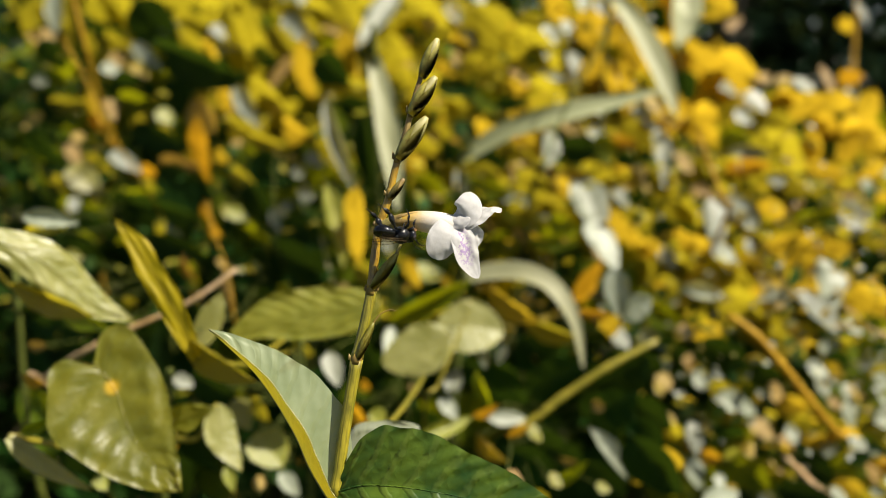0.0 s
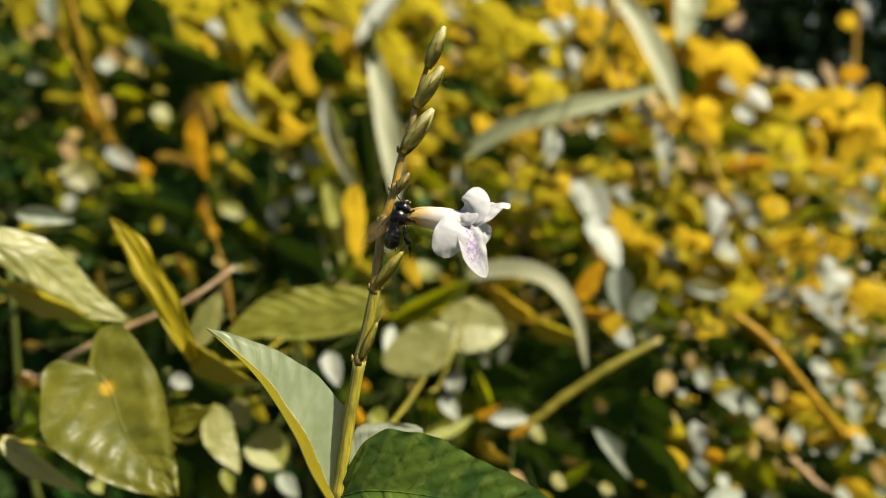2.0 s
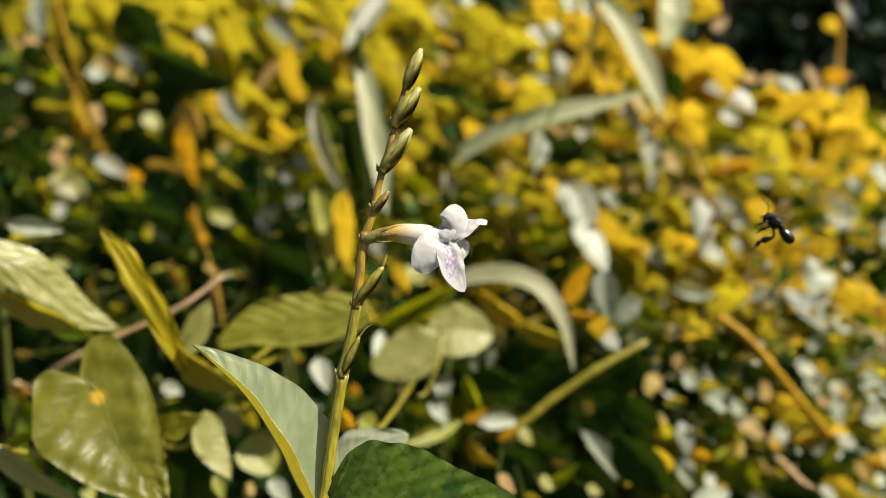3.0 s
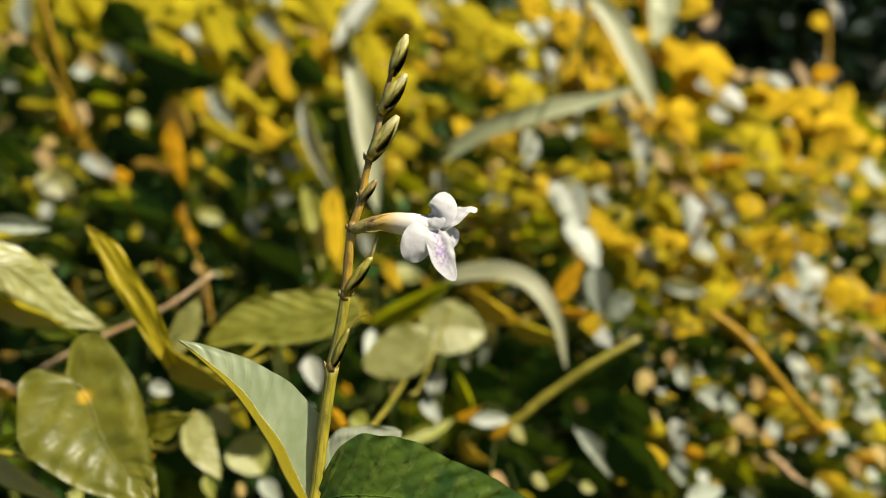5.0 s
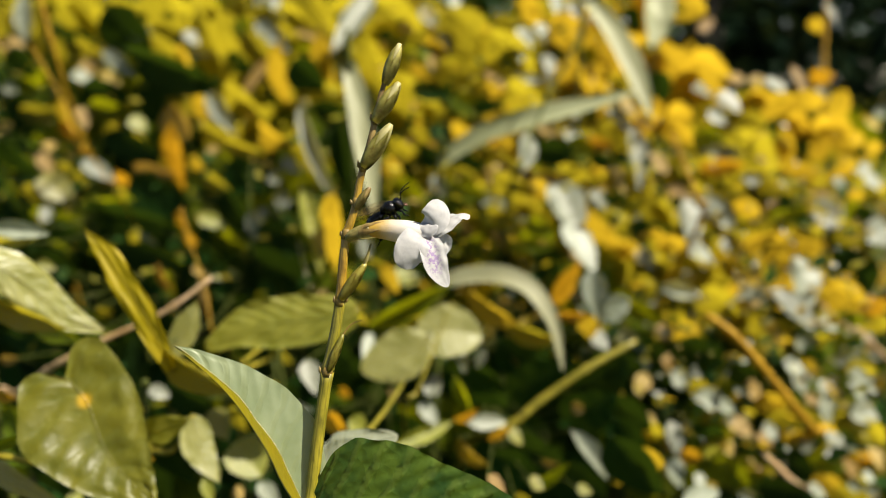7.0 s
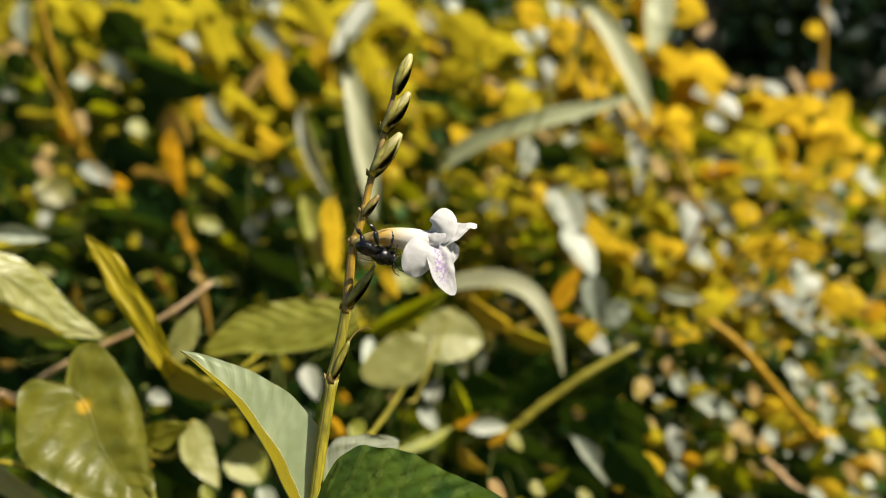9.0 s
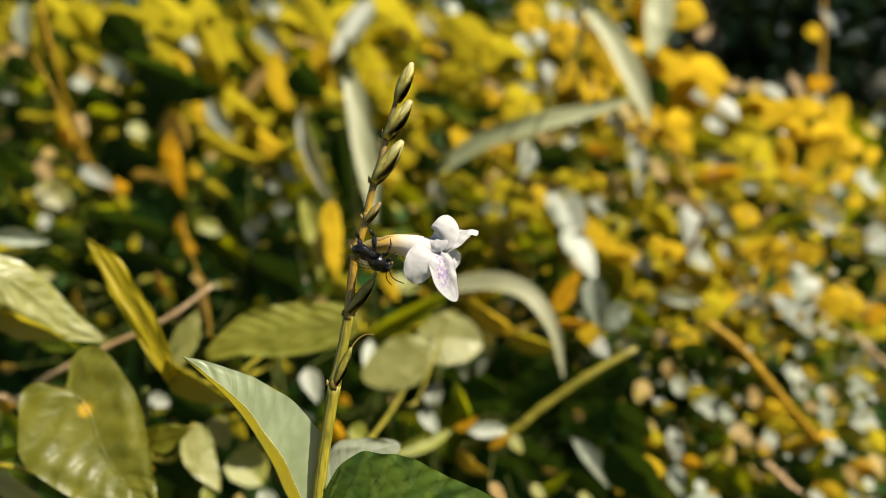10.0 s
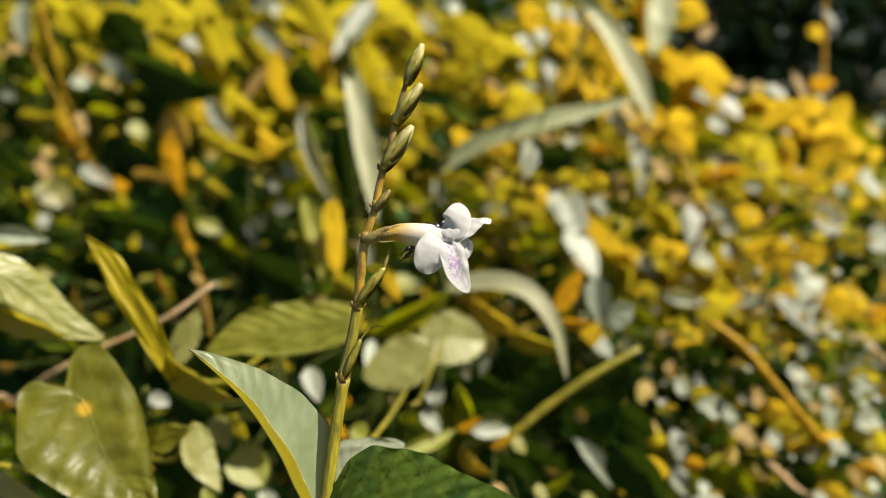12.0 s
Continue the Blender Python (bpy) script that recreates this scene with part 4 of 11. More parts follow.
leaf(with_stem, (-0.1911, 0.4878, 0.3723), (-0.1816, 0.4918, 0.3589), 0.0182, 151, orange_leaf, "ovate")
leaf(with_stem, (-0.2264, 0.4572, 0.3502), (-0.2188, 0.4598, 0.3493), 0.0108, 50, glossy_leaf, "round")
leaf(with_stem, (-0.2387, 0.4733, 0.3467), (-0.2049, 0.4581, 0.3453), 0.0164, 100, green_leaf, "ovate")
leaf(with_stem, (-0.2050, 0.4801, 0.3529), (-0.1741, 0.4725, 0.3564), 0.0065, 95, green_leaf, "lance")
leaf(with_stem, (-0.2132, 0.4903, 0.3483), (-0.1384, 0.4417, 0.3438), 0.0318, 115, dark_shade_leaf, "lance")
leaf(with_stem, (-0.1461, 0.2628, 0.3757), (-0.1260, 0.2614, 0.3737), 0.0067, 65, glossy_leaf, "lance")
leaf(with_stem, (-0.1545, 0.2798, 0.3666), (-0.1310, 0.2637, 0.3730), 0.0065, 96, lime_leaf, "ovate")
leaf(with_stem, (-0.1689, 0.4514, 0.3378), (-0.1523, 0.4452, 0.3300), 0.0086, 72, glossy_leaf, "plate")
leaf(with_stem, (-0.2191, 0.4512, 0.3346), (-0.2051, 0.4439, 0.3311), 0.0068, 98, green_leaf, "ovate")
leaf(with_stem, (-0.2555, 0.5194, 0.3922), (-0.2496, 0.5181, 0.3870), 0.0107, 87, green_leaf, "round")
leaf(with_stem, (-0.2454, 0.5175, 0.3892), (-0.2401, 0.5125, 0.3837), 0.0085, 20, dry_leaf, "round")
leaf(with_stem, (-0.2564, 0.4846, 0.3693), (-0.2457, 0.4786, 0.3470), 0.0107, 84, green_leaf, "lance")
leaf(with_stem, (-0.2649, 0.4985, 0.3928), (-0.2544, 0.5129, 0.3624), 0.0299, 168, dark_shade_leaf, "ovate")
leaf(with_stem, (-0.2120, 0.5243, 0.3906), (-0.1647, 0.5023, 0.3806), 0.0194, 90, dark_shade_leaf, "ovate")
leaf(with_stem, (-0.2178, 0.4543, 0.3472), (-0.2000, 0.4542, 0.3282), 0.0250, 118, dark_shade_leaf, "ovate")
with_stem = broadleaf((-0.169, 0.477), 0.323, "leafy plant with dark green and yellow-green leaves")
leaf(with_stem, (-0.1809, 0.3571, 0.3418), (-0.1724, 0.3594, 0.3395), 0.0061, 65, olive_leaf, "ovate")
leaf(with_stem, (-0.1668, 0.2949, 0.3168), (-0.1567, 0.2887, 0.3198), 0.0046, 98, dry_leaf, "ovate")
leaf(with_stem, (-0.1888, 0.4139, 0.3188), (-0.1872, 0.4147, 0.3029), 0.0071, 36, orange_leaf, "lance")
leaf(with_stem, (-0.1759, 0.4048, 0.3065), (-0.1675, 0.4039, 0.3035), 0.0111, 126, lime_leaf, "round")
leaf(with_stem, (-0.1293, 0.2226, 0.3618), (-0.0961, 0.2029, 0.3578), 0.0087, 98, lime_leaf, "lance")
leaf(with_stem, (-0.2183, 0.4316, 0.3332), (-0.1966, 0.4347, 0.3124), 0.0295, 126, dark_shade_leaf, "ovate")
leaf(with_stem, (-0.1417, 0.2909, 0.3279), (-0.1138, 0.2746, 0.3262), 0.0154, 104, dark_shade_leaf, "ovate")
leaf(with_stem, (-0.1803, 0.4474, 0.3327), (-0.1336, 0.4308, 0.3222), 0.0210, 95, dark_shade_leaf, "ovate")
leaf(with_stem, (-0.1344, 0.2620, 0.3434), (-0.1151, 0.2480, 0.3395), 0.0102, 80, green_leaf, "ovate")
with_stem = broadleaf((-0.111, 0.263), 0.313, "leafy plant with orange and olive leaves")
leaf(with_stem, (-0.0775, 0.1991, 0.3227), (-0.0740, 0.1976, 0.3214), 0.0043, 106, orange_leaf, "round")
leaf(with_stem, (-0.1114, 0.2258, 0.2974), (-0.1070, 0.2228, 0.2940), 0.0048, 21, olive_leaf, "ovate")
leaf(with_stem, (-0.1298, 0.2239, 0.3318), (-0.1219, 0.2202, 0.3306), 0.0055, 101, orange_leaf, "ovate")
leaf(with_stem, (-0.1138, 0.1920, 0.3285), (-0.1012, 0.1898, 0.3337), 0.0032, 83, green_leaf, "lance")
leaf(with_stem, (-0.1246, 0.2329, 0.3069), (-0.1031, 0.2373, 0.2879), 0.0261, 124, dark_shade_leaf, "ovate")
with_stem = broadleaf((-0.148, 0.646), 0.443, "leafy plant with yellow-green and pale grey-green leaves")
leaf(with_stem, (-0.2020, 0.5573, 0.4491), (-0.1297, 0.5152, 0.4229), 0.0353, 115, dark_shade_leaf, "lance")
leaf(with_stem, (-0.1955, 0.5964, 0.4985), (-0.1699, 0.6180, 0.4577), 0.0483, 163, lime_leaf, "ovate")
leaf(with_stem, (-0.1962, 0.5761, 0.4570), (-0.1618, 0.5758, 0.4346), 0.0353, 133, lime_leaf, "ovate")
leaf(with_stem, (-0.1631, 0.5491, 0.4528), (-0.1603, 0.5584, 0.4342), 0.0177, -153, golden_leaf, "ovate")
leaf(with_stem, (-0.1626, 0.5573, 0.4608), (-0.1515, 0.5569, 0.4532), 0.0120, 41, glossy_leaf, "plate")
leaf(with_stem, (-0.1561, 0.5744, 0.4782), (-0.1424, 0.5832, 0.4192), 0.0326, 158, lime_leaf, "lance")
leaf(with_stem, (-0.1800, 0.5787, 0.4452), (-0.1439, 0.5727, 0.4466), 0.0049, 76, glossy_leaf, "lance")
leaf(with_stem, (-0.1866, 0.5469, 0.4206), (-0.1752, 0.5450, 0.4113), 0.0112, 109, green_leaf, "ovate")
leaf(with_stem, (-0.1713, 0.5301, 0.4086), (-0.1546, 0.5256, 0.3899), 0.0297, 109, dry_leaf, "round")
leaf(with_stem, (-0.1565, 0.5437, 0.4180), (-0.1400, 0.5350, 0.4025), 0.0257, 116, golden_leaf, "ovate")
leaf(with_stem, (-0.1408, 0.5314, 0.4194), (-0.1234, 0.5172, 0.3930), 0.0137, 60, glossy_leaf, "plate")
leaf(with_stem, (-0.1867, 0.5349, 0.4236), (-0.1725, 0.5414, 0.3930), 0.0248, 127, dark_shade_leaf, "ovate")
leaf(with_stem, (-0.1390, 0.5769, 0.4745), (-0.1389, 0.5945, 0.4377), 0.0318, -133, lime_leaf, "ovate")
leaf(with_stem, (-0.1236, 0.5762, 0.4626), (-0.1066, 0.5774, 0.4330), 0.0227, 119, lime_leaf, "ovate")
leaf(with_stem, (-0.1340, 0.5426, 0.4231), (-0.1031, 0.5341, 0.3964), 0.0406, 131, lime_leaf, "ovate")
leaf(with_stem, (-0.0998, 0.5959, 0.4839), (-0.0853, 0.6029, 0.4602), 0.0402, 170, lime_leaf, "ovate")
leaf(with_stem, (-0.1211, 0.6109, 0.4906), (-0.1121, 0.6110, 0.4783), 0.0102, 83, glossy_leaf, "plate")
leaf(with_stem, (-0.1123, 0.6157, 0.4911), (-0.0978, 0.6000, 0.4715), 0.0138, 10, glossy_leaf, "plate")
leaf(with_stem, (-0.1166, 0.5834, 0.4702), (-0.0935, 0.5726, 0.4489), 0.0147, 68, glossy_leaf, "plate")
leaf(with_stem, (-0.1324, 0.5943, 0.4729), (-0.1230, 0.5925, 0.4574), 0.0128, 87, green_leaf, "ovate")
leaf(with_stem, (-0.1377, 0.5744, 0.4439), (-0.1173, 0.5636, 0.4355), 0.0178, 109, dark_shade_leaf, "ovate")
leaf(with_stem, (-0.0906, 0.5256, 0.4523), (-0.0923, 0.5707, 0.4019), 0.0224, -136, golden_leaf, "lance")
leaf(with_stem, (-0.1024, 0.5581, 0.4429), (-0.1226, 0.5351, 0.4125), 0.0086, -50, dry_leaf, "lance")
with_stem = broadleaf((-0.128, 0.558), 0.358, "leafy plant with yellow-green and dark green leaves")
leaf(with_stem, (-0.1556, 0.4959, 0.4005), (-0.1575, 0.5137, 0.3553), 0.0219, -136, orange_leaf, "lance")
leaf(with_stem, (-0.1847, 0.5018, 0.3722), (-0.1550, 0.4891, 0.3689), 0.0125, 98, dry_leaf, "ovate")
leaf(with_stem, (-0.1470, 0.5285, 0.3964), (-0.1246, 0.5097, 0.3869), 0.0206, 103, lime_leaf, "ovate")
leaf(with_stem, (-0.1386, 0.5083, 0.3842), (-0.1259, 0.5048, 0.3770), 0.0090, 46, dry_leaf, "ovate")
leaf(with_stem, (-0.1471, 0.5013, 0.3798), (-0.1403, 0.5002, 0.3711), 0.0156, 129, golden_leaf, "round")
leaf(with_stem, (-0.1381, 0.4941, 0.3681), (-0.1207, 0.4791, 0.3593), 0.0154, 95, lime_leaf, "ovate")
leaf(with_stem, (-0.1827, 0.4841, 0.3648), (-0.1420, 0.4716, 0.3477), 0.0287, 86, dark_shade_leaf, "ovate")
leaf(with_stem, (-0.1636, 0.4608, 0.3442), (-0.1500, 0.4593, 0.3409), 0.0061, 80, green_leaf, "ovate")
leaf(with_stem, (-0.1425, 0.4552, 0.3523), (-0.1411, 0.4661, 0.3336), 0.0077, -154, orange_leaf, "lance")
leaf(with_stem, (-0.1383, 0.4487, 0.3385), (-0.1307, 0.4472, 0.3292), 0.0108, 118, orange_leaf, "ovate")
leaf(with_stem, (-0.1338, 0.4653, 0.3555), (-0.1377, 0.4648, 0.3376), 0.0096, 5, green_leaf, "ovate")
leaf(with_stem, (-0.1346, 0.4613, 0.3472), (-0.1163, 0.4615, 0.3407), 0.0105, 54, olive_leaf, "ovate")
leaf(with_stem, (-0.1540, 0.4752, 0.3620), (-0.1443, 0.4729, 0.3447), 0.0146, 91, dark_shade_leaf, "ovate")
leaf(with_stem, (-0.1295, 0.5150, 0.3880), (-0.1001, 0.5041, 0.3790), 0.0134, 107, lime_leaf, "lance")
leaf(with_stem, (-0.1064, 0.5219, 0.3963), (-0.0920, 0.5141, 0.3862), 0.0264, 122, golden_leaf, "round")
leaf(with_stem, (-0.0950, 0.5275, 0.3838), (-0.0700, 0.5012, 0.3918), 0.0144, 102, lime_leaf, "ovate")
leaf(with_stem, (-0.0884, 0.4990, 0.3771), (-0.0774, 0.4953, 0.3693), 0.0094, 67, glossy_leaf, "plate")
leaf(with_stem, (-0.0950, 0.4897, 0.3687), (-0.0887, 0.4884, 0.3638), 0.0086, 80, glossy_leaf, "round")
leaf(with_stem, (-0.1036, 0.4581, 0.3479), (-0.0878, 0.4512, 0.3305), 0.0128, 84, glossy_leaf, "plate")
leaf(with_stem, (-0.0984, 0.4664, 0.3500), (-0.0931, 0.4659, 0.3458), 0.0076, 83, glossy_leaf, "round")
leaf(with_stem, (-0.0901, 0.4745, 0.3550), (-0.0804, 0.4737, 0.3535), 0.0113, 87, glossy_leaf, "round")
leaf(with_stem, (-0.1230, 0.4929, 0.3755), (-0.0977, 0.4851, 0.3564), 0.0264, 89, dark_shade_leaf, "ovate")
leaf(with_stem, (-0.0964, 0.4490, 0.3412), (-0.0665, 0.4432, 0.3250), 0.0245, 93, dark_shade_leaf, "ovate")
leaf(with_stem, (-0.1197, 0.4689, 0.3624), (-0.1048, 0.4621, 0.3320), 0.0262, 102, dark_shade_leaf, "ovate")
leaf(with_stem, (-0.0833, 0.5188, 0.3987), (-0.0729, 0.5206, 0.3874), 0.0164, 136, lime_leaf, "ovate")
leaf(with_stem, (-0.1291, 0.4983, 0.3841), (-0.1172, 0.4937, 0.3592), 0.0153, 86, green_leaf, "ovate")
with_stem = broadleaf((-0.112, 0.465), 0.315, "leafy plant with dark green and yellow-green leaves")
leaf(with_stem, (-0.1476, 0.4242, 0.3259), (-0.1410, 0.4247, 0.3094), 0.0067, 130, orange_leaf, "lance")
leaf(with_stem, (-0.1281, 0.4321, 0.3245), (-0.1181, 0.4265, 0.3177), 0.0122, 25, dry_leaf, "round")
leaf(with_stem, (-0.1197, 0.4241, 0.3216), (-0.1030, 0.4295, 0.3174), 0.0095, 61, olive_leaf, "ovate")
leaf(with_stem, (-0.1199, 0.4109, 0.3203), (-0.1162, 0.4087, 0.2969), 0.0051, 31, dry_leaf, "lance")
leaf(with_stem, (-0.1339, 0.4341, 0.3314), (-0.1033, 0.4200, 0.3080), 0.0276, 88, dark_shade_leaf, "ovate")
leaf(with_stem, (-0.1022, 0.4345, 0.3275), (-0.0588, 0.4175, 0.3112), 0.0357, 107, dark_shade_leaf, "ovate")
leaf(with_stem, (-0.0721, 0.2063, 0.3517), (-0.0503, 0.1905, 0.3428), 0.0093, 95, lime_leaf, "lance")
leaf(with_stem, (-0.0761, 0.3765, 0.2902), (-0.0659, 0.3692, 0.2866), 0.0105, 103, lime_leaf, "ovate")
with_stem = broadleaf((-0.077, 0.384), 0.284, "leafy plant with olive and dark green leaves")
leaf(with_stem, (-0.0999, 0.2682, 0.3143), (-0.0922, 0.2688, 0.3109), 0.0060, 54, glossy_leaf, "plate")
leaf(with_stem, (-0.0752, 0.2435, 0.2908), (-0.0715, 0.2406, 0.2835), 0.0043, 23, olive_leaf, "ovate")
leaf(with_stem, (-0.0755, 0.2597, 0.3092), (-0.0683, 0.2524, 0.3008), 0.0096, 18, olive_leaf, "ovate")
leaf(with_stem, (-0.0952, 0.2567, 0.3049), (-0.0815, 0.2516, 0.2835), 0.0179, 94, dark_shade_leaf, "ovate")
leaf(with_stem, (-0.0936, 0.2727, 0.3133), (-0.0749, 0.2621, 0.3042), 0.0164, 91, dark_shade_leaf, "ovate")
leaf(with_stem, (-0.0768, 0.2864, 0.2990), (-0.0690, 0.2826, 0.2901), 0.0113, 102, lime_leaf, "ovate")
leaf(with_stem, (-0.0675, 0.2564, 0.2976), (-0.0568, 0.2501, 0.2885), 0.0147, 28, olive_leaf, "round")
leaf(with_stem, (-0.0606, 0.2604, 0.2799), (-0.0526, 0.2589, 0.2715), 0.0068, 43, glossy_leaf, "plate")
leaf(with_stem, (-0.0700, 0.2595, 0.2775), (-0.0663, 0.2605, 0.2746), 0.0054, 48, dry_leaf, "round")
leaf(with_stem, (-0.0750, 0.3539, 0.2809), (-0.0666, 0.3509, 0.2767), 0.0088, 100, lime_leaf, "round")
leaf(with_stem, (-0.0676, 0.3436, 0.2747), (-0.0520, 0.3386, 0.2736), 0.0074, 77, glossy_leaf, "plate")
leaf(with_stem, (-0.0691, 0.3289, 0.2739), (-0.0528, 0.3189, 0.2619), 0.0238, 102, dark_shade_leaf, "round")
with_stem = broadleaf((-0.029, 0.661), 0.440, "leafy plant with yellow-green and dark green leaves")
leaf(with_stem, (-0.0871, 0.5978, 0.4960), (-0.0601, 0.5999, 0.4475), 0.0413, 135, lime_leaf, "ovate")
leaf(with_stem, (-0.0396, 0.6294, 0.4913), (0.0016, 0.6066, 0.4535), 0.0610, 113, lime_leaf, "ovate")
leaf(with_stem, (-0.0410, 0.5767, 0.4581), (-0.0304, 0.6015, 0.4180), 0.0320, 176, lime_leaf, "ovate")
leaf(with_stem, (-0.0188, 0.5633, 0.4318), (0.0089, 0.5656, 0.3937), 0.0613, 152, lime_leaf, "ovate")
leaf(with_stem, (-0.0833, 0.5631, 0.4226), (-0.0428, 0.5316, 0.4154), 0.0198, 107, lime_leaf, "ovate")
leaf(with_stem, (-0.0327, 0.6023, 0.4914), (-0.0596, 0.5501, 0.4460), 0.0172, -36, glossy_leaf, "lance")
leaf(with_stem, (-0.0911, 0.5871, 0.4632), (-0.0617, 0.5856, 0.4541), 0.0087, 59, dry_leaf, "lance")
leaf(with_stem, (-0.0845, 0.5275, 0.4393), (-0.0642, 0.5276, 0.4194), 0.0269, 112, dark_shade_leaf, "ovate")
leaf(with_stem, (-0.0918, 0.5825, 0.4502), (-0.0675, 0.5696, 0.4454), 0.0087, 94, green_leaf, "lance")
leaf(with_stem, (-0.0657, 0.5536, 0.4605), (-0.0646, 0.5843, 0.4184), 0.0217, -147, golden_leaf, "lance")
leaf(with_stem, (-0.0709, 0.5296, 0.4098), (-0.0450, 0.5256, 0.4014), 0.0181, 113, dark_shade_leaf, "ovate")
leaf(with_stem, (-0.0294, 0.6060, 0.4632), (-0.0151, 0.6034, 0.4506), 0.0144, 102, dark_shade_leaf, "ovate")
leaf(with_stem, (-0.0125, 0.5988, 0.4495), (0.0035, 0.5899, 0.4416), 0.0134, 96, green_leaf, "ovate")
leaf(with_stem, (-0.0123, 0.6060, 0.4648), (0.0033, 0.6265, 0.4764), 0.0116, 66, dry_leaf, "ovate")
leaf(with_stem, (0.0034, 0.6220, 0.4827), (0.0145, 0.6171, 0.4671), 0.0131, 62, glossy_leaf, "plate")
leaf(with_stem, (0.0142, 0.6051, 0.4612), (0.0223, 0.5975, 0.4467), 0.0146, 14, glossy_leaf, "plate")
leaf(with_stem, (0.0086, 0.5903, 0.4456), (0.0134, 0.5853, 0.4316), 0.0093, 38, dry_leaf, "ovate")
leaf(with_stem, (0.0063, 0.6047, 0.4521), (0.0205, 0.5929, 0.4497), 0.0217, 123, golden_leaf, "round")
leaf(with_stem, (-0.0070, 0.5850, 0.4342), (0.0094, 0.5746, 0.4250), 0.0187, 106, golden_leaf, "ovate")
leaf(with_stem, (-0.0047, 0.5418, 0.4218), (0.0214, 0.5358, 0.4155), 0.0150, 87, dark_shade_leaf, "ovate")
leaf(with_stem, (-0.0060, 0.5480, 0.3978), (0.0018, 0.5461, 0.3923), 0.0214, 132, golden_leaf, "round")
leaf(with_stem, (0.0009, 0.5633, 0.4107), (0.0188, 0.5525, 0.4021), 0.0155, 106, lime_leaf, "ovate")
leaf(with_stem, (0.0248, 0.6314, 0.4919), (0.0333, 0.6259, 0.4803), 0.0143, 21, glossy_leaf, "plate")
leaf(with_stem, (0.0137, 0.5685, 0.4201), (0.0259, 0.5675, 0.4144), 0.0168, 125, dark_shade_leaf, "round")
leaf(with_stem, (-0.0113, 0.5513, 0.3954), (-0.0013, 0.5402, 0.3919), 0.0165, 113, golden_leaf, "round")
with_stem = broadleaf((-0.028, 0.573), 0.364, "leafy plant with yellow-green and pale grey-green leaves")
leaf(with_stem, (-0.0706, 0.4690, 0.4117), (-0.0509, 0.4422, 0.3589), 0.0094, 47, glossy_leaf, "lance")
leaf(with_stem, (-0.0768, 0.4836, 0.4012), (-0.0685, 0.5294, 0.3571), 0.0157, -167, lime_leaf, "lance")
leaf(with_stem, (-0.0478, 0.4597, 0.4041), (-0.0439, 0.4719, 0.3575), 0.0143, 179, dark_shade_leaf, "lance")
leaf(with_stem, (-0.0533, 0.4924, 0.3693), (-0.0408, 0.4870, 0.3655), 0.0126, 96, green_leaf, "round")
leaf(with_stem, (-0.0372, 0.3361, 0.3768), (-0.0448, 0.3826, 0.3276), 0.0145, -136, golden_leaf, "ovate")
leaf(with_stem, (-0.0574, 0.3741, 0.3730), (-0.0451, 0.3430, 0.3386), 0.0102, -4, olive_leaf, "lance")
leaf(with_stem, (-0.0229, 0.5224, 0.3742), (-0.0146, 0.5208, 0.3651), 0.0214, 129, golden_leaf, "round")
leaf(with_stem, (-0.0111, 0.5428, 0.3926), (0.0101, 0.5323, 0.3783), 0.0222, 107, lime_leaf, "ovate")
leaf(with_stem, (-0.0100, 0.5368, 0.3867), (-0.0030, 0.5378, 0.3835), 0.0098, 54, dry_leaf, "round")
leaf(with_stem, (-0.0014, 0.5293, 0.3810), (0.0198, 0.5225, 0.3675), 0.0200, 103, dark_shade_leaf, "ovate")
leaf(with_stem, (-0.0229, 0.5381, 0.3845), (0.0004, 0.5259, 0.3751), 0.0203, 119, lime_leaf, "ovate")
leaf(with_stem, (-0.0063, 0.5031, 0.3520), (0.0025, 0.4974, 0.3482), 0.0150, 16, dry_leaf, "round")
leaf(with_stem, (0.0104, 0.5126, 0.3649), (0.0145, 0.5036, 0.3502), 0.0099, 38, glossy_leaf, "plate")
leaf(with_stem, (-0.0182, 0.5018, 0.3620), (0.0072, 0.4974, 0.3370), 0.0235, 104, green_leaf, "ovate")
leaf(with_stem, (-0.0369, 0.4852, 0.3699), (-0.0196, 0.4741, 0.3356), 0.0251, 89, dark_shade_leaf, "ovate")
leaf(with_stem, (-0.0373, 0.4733, 0.3295), (-0.0323, 0.4675, 0.3185), 0.0100, 30, glossy_leaf, "plate")
leaf(with_stem, (0.0196, 0.5183, 0.3664), (0.0283, 0.5096, 0.3597), 0.0137, 95, lime_leaf, "round")
with_stem = broadleaf((-0.029, 0.492), 0.302, "leafy plant with yellow-green and white-shining leaves")
leaf(with_stem, (-0.0477, 0.3974, 0.3273), (-0.0294, 0.3862, 0.3177), 0.0131, 95, lime_leaf, "ovate")
leaf(with_stem, (-0.0327, 0.4619, 0.3162), (-0.0228, 0.4561, 0.3138), 0.0188, 126, lime_leaf, "round")
leaf(with_stem, (-0.0178, 0.4465, 0.3111), (0.0010, 0.4567, 0.3076), 0.0142, 45, olive_leaf, "ovate")
leaf(with_stem, (-0.0159, 0.3680, 0.3372), (-0.0139, 0.3758, 0.3185), 0.0120, -156, golden_leaf, "ovate")
leaf(with_stem, (-0.0238, 0.3294, 0.3167), (0.0128, 0.3124, 0.3401), 0.0099, 102, green_leaf, "lance")
leaf(with_stem, (-0.0210, 0.3035, 0.3225), (-0.0231, 0.2933, 0.3131), 0.0055, -21, glossy_leaf, "plate")
leaf(with_stem, (-0.0431, 0.2719, 0.3227), (-0.0380, 0.2643, 0.3124), 0.0081, 13, glossy_leaf, "plate")
